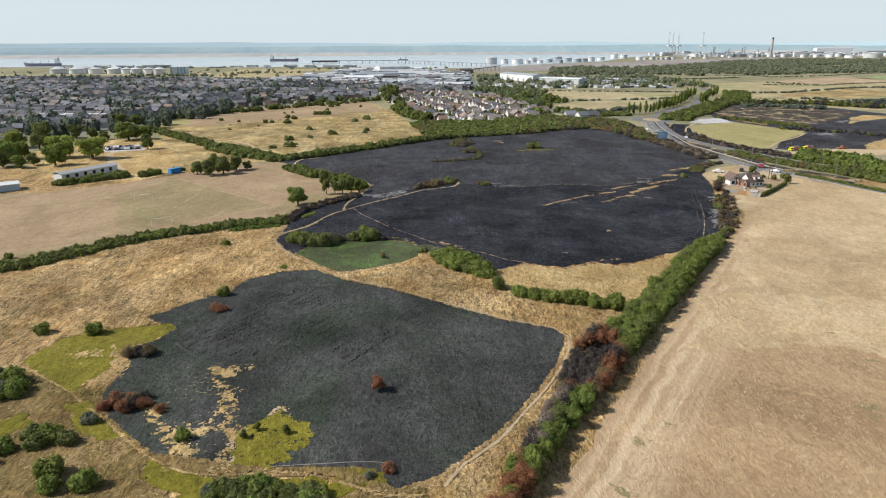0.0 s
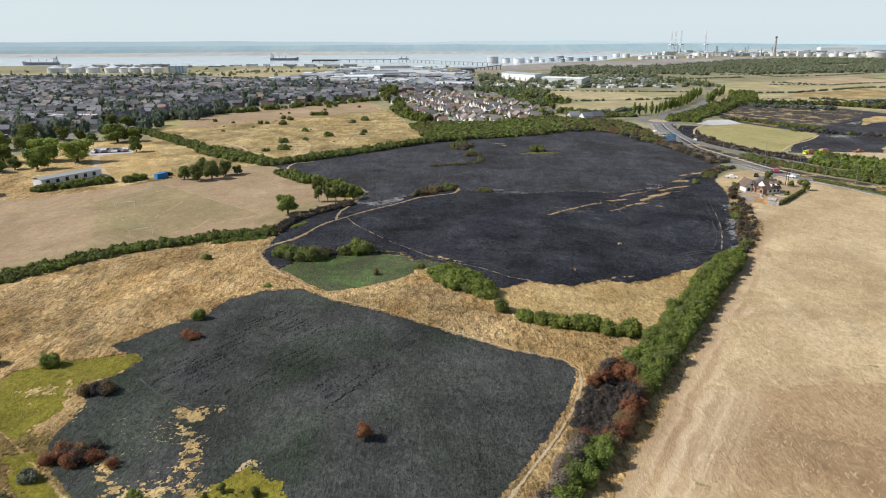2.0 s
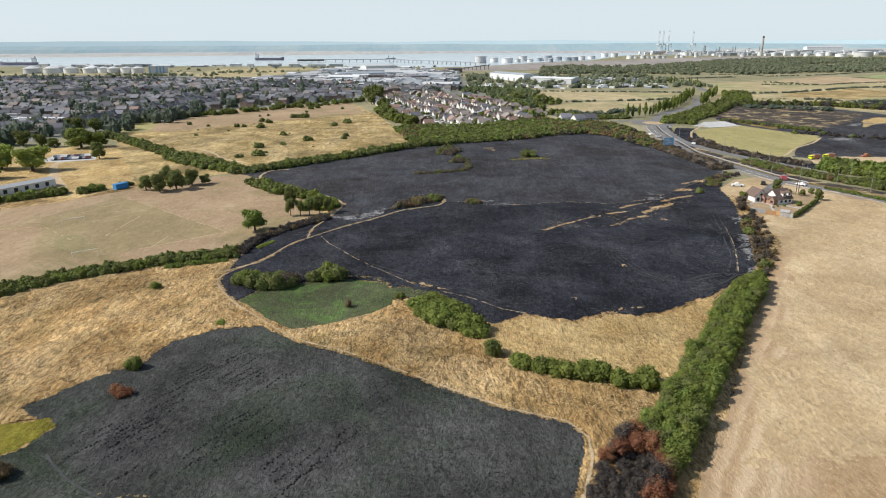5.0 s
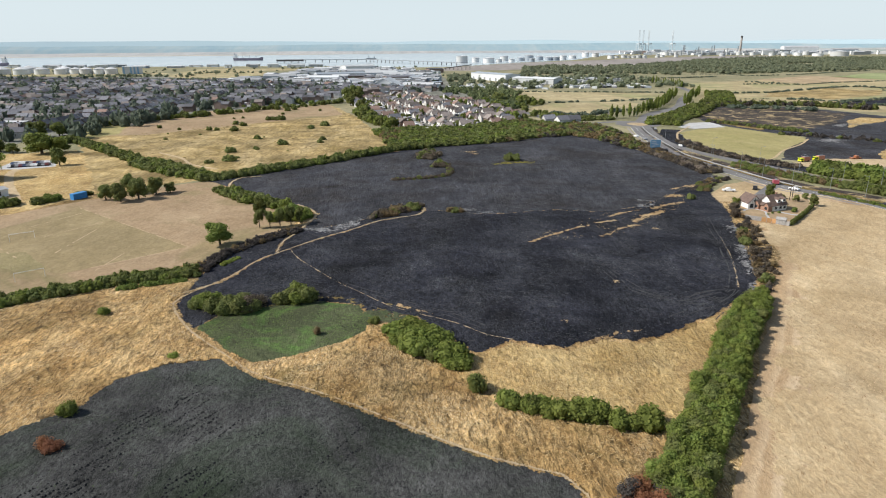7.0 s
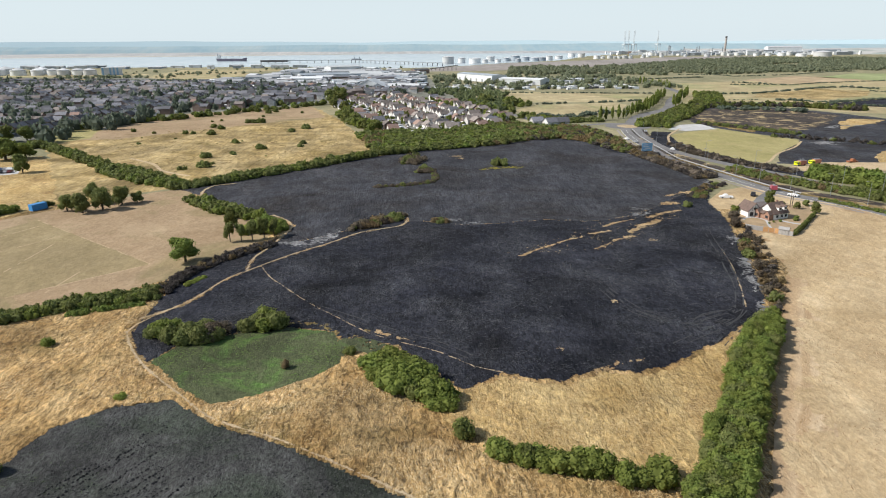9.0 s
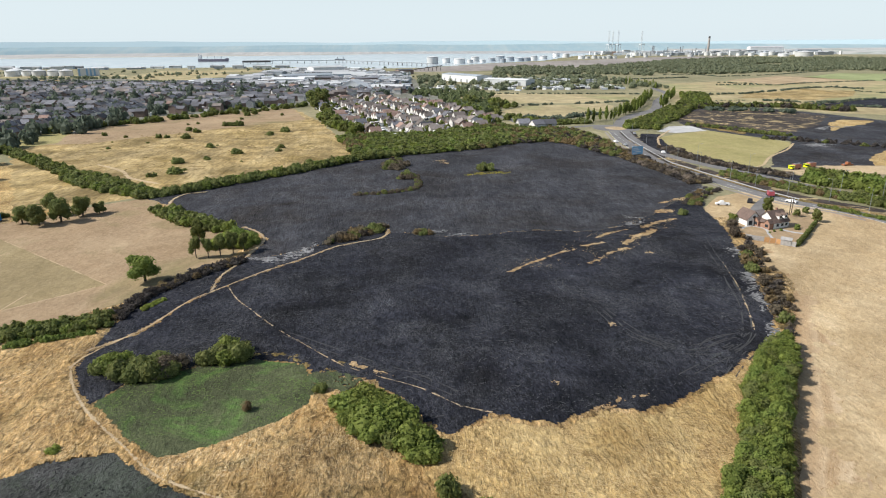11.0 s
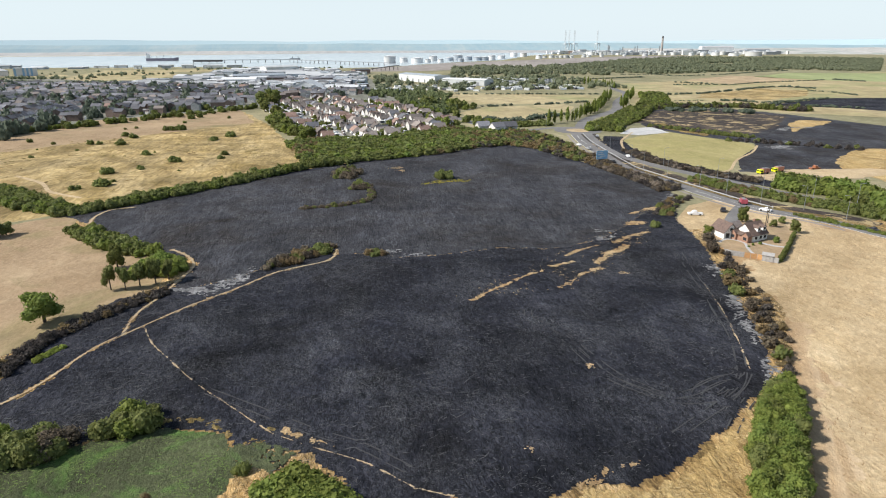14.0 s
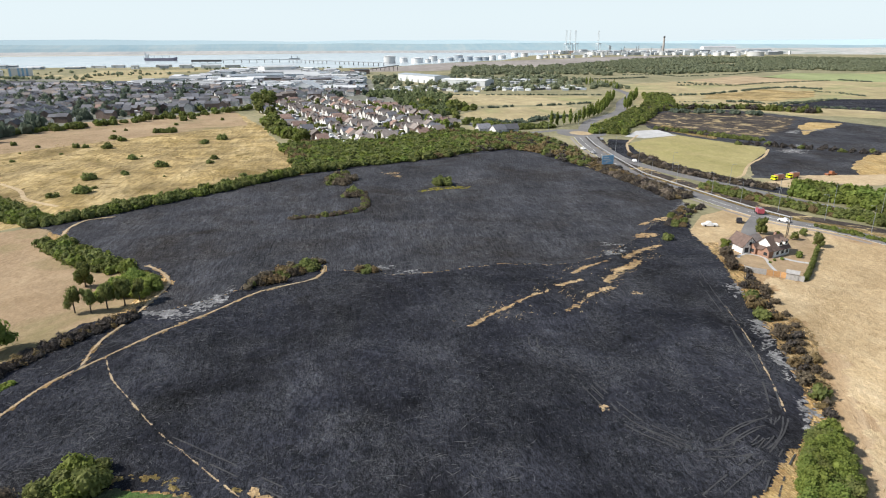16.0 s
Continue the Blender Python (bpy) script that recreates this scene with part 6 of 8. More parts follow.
for off, face in ((-13, 0), (13.5, 180), (32, 0), (58, 180), (76, 0), (102, 180)):
    k = -250.0
    while k < 150:
        k += rng.uniform(9, 11.5)
        p = origin + cross * (off + rng.uniform(-1.2, 1.2)) + street * k
        if not inside(p.x, p.y, ESTATE) or rng.uniform() < 0.05:
            continue
        w, d = ((8.2, 7.2), (7.4, 7.8), (9.6, 7.2))[int(rng.choice(3, p=[0.45, 0.35, 0.2]))]
        roof = (BROWN_TILE, SLATE, RED_TILE)[int(rng.choice(3, p=[0.62, 0.22, 0.16]))]
        turn = 15.97 + face + (90 if rng.uniform() < 0.35 else 0) + rng.uniform(-3, 3)
        h, gm, e = house_at(p.x, p.y, turn, w, d, RENDER if rng.uniform() < 0.88 else BRICK, roof, "white-walled house with a brown tiled roof", "estate houses", rng.uniform() < 0.2)
        if p.y < 640:
            for wx in (-2.4, 1.8):
                mesh_part("window", gm, h, pose(wx, -d / 2 - 0.03, 1.0))
                mesh_part("window", gm, h, pose(wx, d / 2 + 0.03, 1.0))
garden_bits = []
for k in range(620):
    p = origin + cross * rng.uniform(-26, 112) + street * rng.uniform(-240, 130)
    if inside(p.x, p.y, ESTATE):
        garden_bits.append((p.x, p.y, rng.uniform(2, 4.6), rng.uniform(1.8, 3), rng.uniform(1.3, 2.4), 16 + 90 * int(rng.integers(2)) + rng.uniform(-6, 6)))
clutter("garden_outbuildings", "sheds, cars and extensions between estate houses", garden_bits, (WHITE, RENDER, SHEDGREY, SLATE, BROWN_TILE), "outbuildings", (3, 2, 1, 2, 1))
for i in range(190):
    x, y = rng.uniform(-60, 85), rng.uniform(545, 850)
    if inside(x, y, ESTATE):
        shrub_at("garden_tree", x, y, rng.uniform(1.8, 4), (DARK, GREEN)[i % 2], "green garden tree among houses", "tree", "far", 1.1, "garden trees")
for x, y, r in [(-70, 790, 12), (-58, 760, 11), (-62, 730, 9), (-48, 690, 8), (-44, 660, 7), (-40, 640, 7), (-30, 600, 6), (-24, 570, 6), (-12, 552, 6), (-62, 815, 12)]:
    tree_at(x, y, r * 0.8, DARK, "large dark green tree beside the estate", "mid", 0.9, "estate trees")
hedge("overgrown green hedge along the estate", [(-46, 655), (-28, 580), (-12, 548)], 12, 5, [(DARK, 2), (GREEN, 1)], "far", 0.9, 5, 2)
for i in range(120):
    x, y = rng.uniform(60, 200), rng.uniform(575, 780)
    if inside(x, y, [(75, 600), (80, 760), (110, 800), (150, 740), (125, 690), (118, 640), (150, 590), (180, 600), (160, 570), (110, 575)]):
        shrub_at("tree", x, y, rng.uniform(3.5, 7), (DARK, GREEN, OLIVE)[i % 3], "green tree in scrubby woodland", "tree", "far", 1.1, "woodland trees")
for x, y, t in [(112, 560, 10), (121, 553, 20), (131, 556, 5)]:
    house_at(x, y, t, 9, 8, RENDER, SLATE, "pale house with grey roof at the wood edge", "wood-edge houses", True)

# ---- the town ----
TOWN = [(-560, 452), (-318, 448), (-284, 490), (-262, 545), (-215, 590), (-206, 690), (-100, 772), (-78, 850), (-40, 880), (30, 905), (60, 960), (-30, 985), (-100, 1040), (-420, 1180), (-760, 1270), (-960, 1290), (-900, 700)]
spots, green_spots, shed_spots = [], [], []
for by in range(17):
    for bx in range(17):
        cx, cy = -990 + bx * 66 + 20 * (by % 2) + rng.uniform(-5, 5), 462 + by * 52 + rng.uniform(-4, 4)
        turn = (-7, -7, 83, 22)[int(rng.integers(4))] + rng.uniform(-6, 6)
        ca, sa = math.cos(radians(turn)), math.sin(radians(turn))
        for v in (-13.5, 13.5):
            u = -31.0
            while u < 31:
                u += 7.4 if rng.uniform() < 0.75 else 11.5
                x, y = cx + u * ca - v * sa, cy + u * sa + v * ca
                if inside(x, y, TOWN) and rng.uniform() > 0.1:
                    spots.append((x, y, turn + (90 if rng.uniform() < 0.08 else 0)))
        for k in range(20):
            u, v = rng.uniform(-33, 33), rng.uniform(-7, 7) if k < 9 else rng.choice((-24, 24)) + rng.uniform(-3, 3)
            x, y = cx + u * ca - v * sa, cy + u * sa + v * ca
            if inside(x, y, TOWN):
                green_spots.append((x, y, rng.uniform(1.8, 4.2) if rng.uniform() < 0.85 else rng.uniform(4, 6.5)))
        for k in range(9):
            u, v = rng.uniform(-33, 33), rng.choice((-22, 22, -6, 6)) + rng.uniform(-2, 2)
            x, y = cx + u * ca - v * sa, cy + u * sa + v * ca
            if inside(x, y, TOWN):
                shed_spots.append((x, y, rng.uniform(2.5, 6), rng.uniform(2, 4), rng.uniform(1.6, 3), turn))
spots.sort(key=lambda s: math.hypot(s[0], s[1]))
for x, y, t in spots[:120]:
    house_at(x, y, t, 8.4 if (int(x) + int(y)) % 3 else 10.5, 7.6, BRICK if rng.uniform() < 0.6 else RENDER, SLATE if rng.uniform() < 0.75 else BROWN_TILE, "brick terraced house with a grey tiled roof", "town houses", True)
clutter("town_outbuildings", "cars, garages and extensions between terraces", shed_spots, (WHITE, RENDER, SHEDGREY, SLATE, BRICK), "outbuildings", (2, 2, 2, 2, 1))


def rows_of_houses(name, places, label, coats=None, pitch=0.28, size=1.0):
    """The rest of the town in one mesh: walls, then roofs."""
    verts, faces, mats = [], [], []
    for x, y, t in places:
        ca, sa = math.cos(radians(t)), math.sin(radians(t))
        w, d, e = size * (rng.uniform(6.8, 9) if size == 1 else rng.uniform(5, 14)), size * rng.uniform(6.4, 8.2), rng.uniform(4.8, 6.2)
        a, b, top = w / 2, d / 2, e + d * pitch
        pale = rng.uniform() < 0.42
        base = len(verts)
        loc = [(-a, -b, 0), (a, -b, 0), (a, b, 0), (-a, b, 0), (-a, -b, e), (a, -b, e), (a, b, e), (-a, b, e), (-a, 0, top), (a, 0, top)]
        verts += [(x + px * ca - py * sa, y + px * sa + py * ca, pz) for px, py, pz in loc]
        for f in ((0, 1, 5, 4), (2, 3, 7, 6), (1, 2, 6, 9, 5), (3, 0, 4, 8, 7)):
            faces.append(tuple(base + i for i in f))
            mats.append(1 if pale else 0)
        base = len(verts)
        o = 0.4
        loc = [(-a - o, -b - o, e - 0.25), (a + o, -b - o, e - 0.25), (a + o, 0, top + 0.12), (-a - o, 0, top + 0.12), (a + o, b + o, e - 0.25), (-a - o, b + o, e - 0.25)]
        verts += [(x + px * ca - py * sa, y + px * sa + py * ca, pz) for px, py, pz in loc]
        faces += [(base, base + 1, base + 2, base + 3), (base + 3, base + 2, base + 4, base + 5)]
        mats += [2 if coats else int(rng.choice((2, 3, 4), p=(0.80, 0.17, 0.03)))] * 2
    me = bpy.data.meshes.new(name)
    me.from_pydata(verts, [], faces)
    for mat in coats or (BRICK, RENDER, SLATE, BROWN_TILE, RED_TILE):
        me.materials.append(mat)
    me.polygons.foreach_set("material_index", mats)
    return tagged(new(name, me), label, "houses", kind="stuff")


rows_of_houses("distant_housing", spots[120:], "grey-roofed terraces of the town stretching away")
WORKSROOF = tiles("dull_works_roofs", (0.30, 0.31, 0.325), 0.75)
WORKS = [(-365.5, 1021.3), (-331.7, 1172.4), (-265.1, 1312.4), (-252.0, 1620.2), (-97.0, 1678.1), (55.0, 1505.5), (38.0, 948.6), (-86.8, 886.2), (-226.1, 942.9)]
works = [(rng.uniform(-600, 140), rng.uniform(900, 1700), rng.uniform(-35, 35)) for k in range(900)]
works = [w for w in works if inside(w[0], w[1], WORKS) and not inside(w[0], w[1], TOWN)]
sheet("dry_field_far", [(-491.2, 1373.2), (-525.2, 1569.5), (-537.1, 1735.8), (-405.8, 1709.4), (-303.3, 1479.1), (-350.9, 1232.0)], 0.05, FARTAN, "dry tan field between works and shore", "field", 20, 4)
sheet("dry_field_far", [(-672.1, 1154.3), (-749.0, 1361.2), (-577.8, 1348.2), (-536.5, 1237.4), (-583.7, 1148.5)], 0.05, GOLDEN, "dry golden field before the tanks", "field", 20, 4)
rows_of_houses("distant_works", works, "small pale and grey industrial units packed together", (SHEDGREY, SHEDWHITE, WORKSROOF), 0.12, 1.5)
for i in range(170):
    x, y = rng.uniform(-560, -205), rng.uniform(440, 640)
    if inside(x, y, [(-560, 450), (-290, 440), (-240, 470), (-205, 560), (-212, 640), (-260, 640), (-330, 560), (-560, 560)]):
        green_spots.append((x, y, rng.uniform(3, 6.5)))
park_spots = []
for k in range(420):
    x, y = rng.uniform(40, 150), rng.uniform(640, 960)
    if inside(x, y, [(70, 770), (72, 840), (30, 905), (60, 960), (118, 953), (142, 877), (125, 806), (118, 700), (98, 660)]):
        park_spots.append((x, y, rng.uniform(2.2, 4.6)))
PARKLEAF = leaves("parkland_leaves", (0.12, 0.155, 0.075), (0.225, 0.265, 0.125), 0.2)
woodland("park_trees", "green trees behind the estate houses", park_spots, PARKLEAF, "trees", 1.35)
# Leaf colour lightened and blued to stand in for haze with distance.
TOWNLEAF_HAZED = leaves("town_tree_leaves_hazed", (0.108, 0.140, 0.106), (0.178, 0.212, 0.152), 0.15)
woodland("town_trees", "dark green street and garden trees of the town", green_spots, TOWNLEAF_HAZED, "trees", 1.7)
for x, y, t, w, d in [(-404, 600, -14, 30, 12), (-366, 594, 16, 24, 10), (-318, 566, 6, 38, 12), (-350, 575, 4, 26, 10)]:
    b1, b2 = bmesh.new(), bmesh.new()
    add_box(b1, w, d, 5)
    add_box(b2, w + 0.8, d + 0.8, 0.5, 0, 0, 5)
    top = empty("school_block", pose(x, y, 0, 0, 0, t), "long low school block with a pale flat roof", "building", "school blocks")
    mesh_part("wall", mesh_of("wall", b1, BRICK), top)
    mesh_part("roof", mesh_of("roof", b2, SHEDROOF), top)
sheet("school_pitch", [(-306, 597), (-273, 606), (-258, 568), (-257, 543), (-292, 569)], 0.05, FARGREEN, "green watered school pitch", "pitch", 6, 1)
sheet("green_slope", [(-240, 512), (-258, 598), (-233, 600), (-212, 526), (-222, 504)], 0.045, PASTURE, "greenish grass slope beside the houses", "grass", 6, 2)
for i in range(70):
    k = i % 35
    shrub_at("tree", -266 + k * 5.6 + rng.uniform(-3, 3), 552 + k * 6.1 + rng.uniform(-3, 12), rng.uniform(2.2, 4.4), (DARK, GREEN, DARK)[i % 3], "green tree along the edge of town", "tree", "mid", 1.05, "town edge trees")

# ---- sheds and warehouses ----


def shed(x, y, turn, w, d, h, wall, roof, label, pitch=0.09):
    top = empty("warehouse", pose(x, y, 0, 0, 0, turn), label, "building", "sheds")
    b1, b2, b3 = bmesh.new(), bmesh.new(), bmesh.new()
    add_gable(b1, w, d, h, h + d * pitch)
    add_roof(b2, w, d, h, h + d * pitch, 0.4, 0.5)
    add_box(b3, 4.5, 0.15, 5)
    mesh_part("wall", mesh_of("wall", b1, wall), top)
    mesh_part("roof", mesh_of("roof", b2, roof), top)
    dm = mesh_of("door", b3, STEEL)
    for k in range(max(1, int(w // 18))):
        mesh_part("door", dm, top, pose(-w / 2 + 9 + k * 18, -d / 2 - 0.08, 0))
    return top


SHEDS = [(-200, 1556, 42, 26, 8), (-177, 1640, 36, 24, 8), (-97, 1400, 66, 34, 9), (-60, 1330, 60, 36, 8), (-30, 1290, 44, 26, 7), (-236, 1240, 56, 30, 7), (-150, 1180, 54, 30, 7), (-269, 1150, 48, 26, 6), (-200, 1110, 60, 24, 6)]
for i, (x, y, w, d, h) in enumerate(SHEDS):
    shed(x, y, rng.uniform(-14, 8), w, d, h, (SHEDWHITE, SHEDGREY)[i % 2], SHEDROOF if i % 3 else SHEDWHITE, "large pale steel warehouse with low roof")
for i in range(60):
    x, y = rng.uniform(-500, 60), rng.uniform(1130, 1760)
    if inside(x, y, WORKS):
        shed(x, y, rng.uniform(-30, 24), rng.uniform(16, 38), rng.uniform(12, 24), rng.uniform(4, 8), (SHEDWHITE, SHEDGREY, SHEDWHITE, BRICK)[i % 4], (SHEDROOF, SHEDGREY, SHEDWHITE, SLATE)[i % 4], "industrial unit with pale sheet roof")
shed(-34, 996, 78, 40, 34, 6, SHEDWHITE, SHEDWHITE, "white exhibition hall with a steep peaked roof", 0.24)
shed(-22, 968, 78, 22, 24, 4.5, SHEDWHITE, SHEDWHITE, "white lower hall before the peaked hall", 0.24)
shed(12, 985, -12, 44, 26, 5, SHEDGREY, SHEDROOF, "long low hall with a blue-grey sheet roof", 0.12)
shed(-132, 1266, 23, 90, 28, 9, SHEDWHITE, SHEDGREY, "very long white warehouse with a blue-grey roof")
shed(-124, 1572, 34, 76, 30, 12, SHEDWHITE, SHEDWHITE, "tall white warehouse near the shore")
shed(146, 1180, -64, 110, 30, 11, SHEDWHITE, SHEDGREY, "long blue-white distribution hall", 0.05)
shed(202, 1085, -40, 74, 30, 8, SHEDWHITE, SHEDWHITE, "long low white distribution hall", 0.05)
shed(-22, 1186, 25, 50, 20, 7, BRICK, SLATE, "dark works hall with a grey roof")
yard = [q for q in ((rng.uniform(-430, 60), rng.uniform(1000, 1330), rng.uniform(5, 26), rng.uniform(5, 14), rng.uniform(2.4, 6.5), rng.uniform(-35, 30)) for k in range(420)) if inside(q[0], q[1], WORKS)]
clutter("works_yards", "crowded small sheds, cabins and vans of a works estate", yard, (SHEDWHITE, SHEDGREY, SHEDROOF, SLATE, BRICK, WHITE), "works", (2, 3, 3, 3, 1, 1))
vans = [(rng.uniform(40, 340), 1000 + rng.normal() * 26 - 0.1 * k, rng.uniform(4, 9), rng.uniform(2.2, 4), rng.uniform(2, 3), rng.uniform(-40, 40)) for k in range(150)]
clutter("van_park", "rows of parked white vans and cabins", vans, (SHEDWHITE, WHITE, SHEDGREY, SLATE), "vehicles", (2, 2, 1, 1))
for i in range(26):
    shed(300 + rng.uniform(-90, 60), 1150 + rng.uniform(-60, 60), rng.uniform(-8, 8), rng.uniform(8, 22), rng.uniform(6, 10), 3.2, SHEDWHITE, SHEDROOF, "low white industrial cabin on a works yard")

# ---- oil terminal ----


def tank_at(x, y, r, h, material=None, dome=0.12):
    top = empty("storage_tank", pose(x, y, 0), "white cylindrical oil storage tank", "tank", "storage tanks")
    b1, b2, b3 = bmesh.new(), bmesh.new(), bmesh.new()
    bmesh.ops.create_cone(b1, cap_ends=True, segments=28, radius1=r, radius2=r, depth=h, matrix=pose(0, 0, h / 2))
    bmesh.ops.create_cone(b2, cap_ends=True, segments=28, radius1=r * 1.01, radius2=r * 0.06, depth=r * dome + 0.2, matrix=pose(0, 0, h + r * dome / 2))
    bmesh.ops.create_cone(b3, cap_ends=False, segments=28, radius1=r * 1.025, radius2=r * 1.025, depth=0.8, matrix=pose(0, 0, h - 1.2))
    mesh_part("shell", mesh_of("shell", b1, material or TANKWHITE), top)
    mesh_part("roof", mesh_of("roof", b2, TANKWHITE), top)
    mesh_part("rim", mesh_of("rim", b3, STEEL), top)


for x, y, r in [(161, 2146, 18), (213, 2235, 12.5), (249, 2166, 18.5), (291, 2225, 9.6), (332, 2397, 14.5), (337, 2252, 9.7), (389, 2389, 12.4), (419, 2385, 16.5), (404, 2243, 9.7), (470, 2457, 14.9), (495, 2413, 14.6), (521, 2409, 14.6), (565, 2484, 12.9), (642, 2651, 14.9), (789, 3008, 15.6), (800, 2887, 14.9)]:
    tank_at(x, y, r, r * rng.uniform(0.75, 1.2), SHEDGREY if 380 < x < 530 else None)
for x, y, r in [(777, 2583, 13.4), (828, 2670, 9.2), (854, 2666, 10.4), (872, 2663, 9.2), (891, 2660, 9.2), (911, 2656, 11.5), (933, 2653, 10.3), (1020, 2740, 9.5), (1080, 2838, 9.8), (1135, 2828, 8.5), (1280, 2918, 7.6), (1372, 2902, 12.5), (1638, 2976, 11.6), (1692, 2966, 12.8), (1749, 2955, 17.8), (1762, 2830, 22), (1849, 2815, 36)]:
    tank_at(x, y, r, r * rng.uniform(0.7, 1.1) if r < 20 else r * 0.55)
for i in range(26):
    x, y = 1180 + rng.uniform(0, 900), 3050 + rng.uniform(0, 300)
    tank_at(x, y, rng.uniform(6, 16), rng.uniform(8, 18))
for i in range(34):
    x, y = 1200 + rng.uniform(0, 950), 3050 + rng.uniform(0, 500)
    shed(x, y, rng.uniform(-20, 20), rng.uniform(20, 70), rng.uniform(14, 26), rng.uniform(8, 22), (SHEDWHITE, STEEL, SHEDGREY)[i % 3], SHEDROOF, "refinery building with pale cladding")
port = [(1180 + 1150 * k / 260 + rng.uniform(-60, 60), 3120 + rng.uniform(0, 620), rng.uniform(8, 46), rng.uniform(8, 20), rng.uniform(5, 17), rng.uniform(-25, 25)) for k in range(260)]
clutter("port_works", "crowded white and grey plant of an oil port", port, (SHEDWHITE, WHITE, STEEL, SHEDGREY, BRICK), "works", (3, 2, 2, 2, 0.6))
quay = [(rng.uniform(1900, 3100), 3350 + rng.uniform(0, 260), rng.uniform(60, 160), rng.uniform(14, 26), rng.uniform(8, 12), rng.uniform(-14, 4)) for k in range(20)]
clutter("port_sheds", "long pale port warehouses on the horizon", quay, (SHEDWHITE, SHEDROOF), "works")
shed(2050, 3450, -12, 170, 60, 34, SHEDWHITE, SHEDROOF, "very large pale power station hall")
shed(2260, 3400, -12, 120, 50, 20, SHEDGREY, SHEDROOF, "long grey power station hall")
for i in range(12):
    x, y = 1250 + rng.uniform(0, 330), 3080 + rng.uniform(0, 220)
    top = empty("process_column", pose(x, y, 0), "slender steel refinery column", "column", "refinery columns")
    h, r = rng.uniform(22, 48), rng.uniform(1.6, 3.2)
    b1, b2 = bmesh.new(), bmesh.new()
    bmesh.ops.create_cone(b1, cap_ends=True, segments=12, radius1=r, radius2=r * 0.8, depth=h, matrix=pose(0, 0, h / 2))
    for z in (0.4, 0.7, 0.95):
        add_box(b2, r * 3.2, r * 3.2, 0.6, 0, 0, h * z)
    mesh_part("shaft", mesh_of("shaft", b1, STEEL), top)
    mesh_part("platform", mesh_of("platform", b2, STEEL), top)
chimney = empty("chimney_stack", pose(1590, 3175, 0), "tall slim concrete chimney with dark top", "chimney")
b1, b2 = bmesh.new(), bmesh.new()
bmesh.ops.create_cone(b1, cap_ends=True, segments=24, radius1=6.2, radius2=4.2, depth=80, matrix=pose(0, 0, 40))
bmesh.ops.create_cone(b2, cap_ends=True, segments=24, radius1=4.6, radius2=4.5, depth=8.6, matrix=pose(0, 0, 84))
mesh_part("shaft", mesh_of("shaft", b1, paint("concrete", (0.36, 0.33, 0.31), 0.9, 0.1, 0.1)), chimney)
mesh_part("cap", mesh_of("cap", b2, paint("sooty_concrete", (0.08, 0.075, 0.075), 0.9, 0.1, 0.1)), chimney, None, "dark sooty rim")
CRANEGREY = paint("pale_crane_paint", (0.50, 0.54, 0.56), 0.6, 0.05)
for x, y in [(1225, 3560), (1250, 3570), (1275, 3555), (1440, 3640)]:
    crane = empty("harbour_crane", pose(x, y, 0, 0, 0, 20), "tall pale container crane with raised boom", "crane", "harbour cranes")
    b1, b2, b3 = bmesh.new(), bmesh.new(), bmesh.new()
    add_box(b1, 1.4, 1.4, 52)
    leg = mesh_of("leg", b1, CRANEGREY)
    for sx in (-9, 9):
        for sy in (-9, 9):
            mesh_part("leg", leg, crane, pose(sx, sy, 0))
    add_box(b2, 22, 22, 4, 0, 0, 50)
    for sx in (-3, 3):
        add_box(b3, 1.6, 1.6, 72, sx, 4, 50)
    mesh_part("portal", mesh_of("portal", b2, CRANEGREY), crane)
    mesh_part("boom", mesh_of("boom", b3, CRANEGREY), crane)

# tanks and the striped hall on the near shore
for x, y, r in [(-902, 1532, 18), (-857, 1530, 17), (-812, 1526, 15), (-768, 1520, 13), (-738, 1524, 12), (-712, 1516, 13), (-684, 1520, 13), (-656, 1512, 13), (-880, 1600, 18), (-790, 1580, 14)]:
    tank_at(x, y, r, 11, None, 0.3)
hall = empty("striped_hall", pose(-610, 1512, 0, 0, 0, 22), "white hall with blue upright stripes", "building")
b1 = bmesh.new()
add_box(b1, 40, 26, 16)
mesh_part("wall", mesh_of("wall", b1, SHEDWHITE), hall)
b2 = bmesh.new()
add_box(b2, 3.4, 0.3, 15)
stripe = mesh_of("stripe", b2, paint("pale_blue_sheeting", (0.22, 0.38, 0.56), 0.5, 0.1))
for sx in (-17, -3, 4, 11):
    mesh_part("stripe", stripe, hall, pose(sx, -13.2, 0.5))
for i in range(30):
    shed(-1150 + rng.uniform(0, 900), 1900 + rng.uniform(-60, 50), rng.uniform(-10, 10), rng.uniform(14, 40), rng.uniform(8, 16), rng.uniform(4, 8), (SHEDGREY, SHEDWHITE)[i % 2], SHEDROOF, "low pale waterfront building with flat roof")

# ship and jetty
ship = empty("cargo_ship", pose(-605, 2620, 0, 0, 0, 3), "dark-hulled cargo ship with white bridge at the stern", "ship")
b1 = bmesh.new()
hull = [(-56, -7), (40, -8), (50, -5), (57, 0), (50, 5), (40, 8), (-56, 7)]
lo = [b1.verts.new((x * 0.96, y * 0.85, -0.5)) for x, y in hull]
hi = [b1.verts.new((x, y, 9.0 + (3.0 if x > 45 else 0))) for x, y in hull]
b1.faces.new(hi)
for i in range(len(hull)):
    j = (i + 1) % len(hull)
    b1.faces.new([lo[i], lo[j], hi[j], hi[i]])
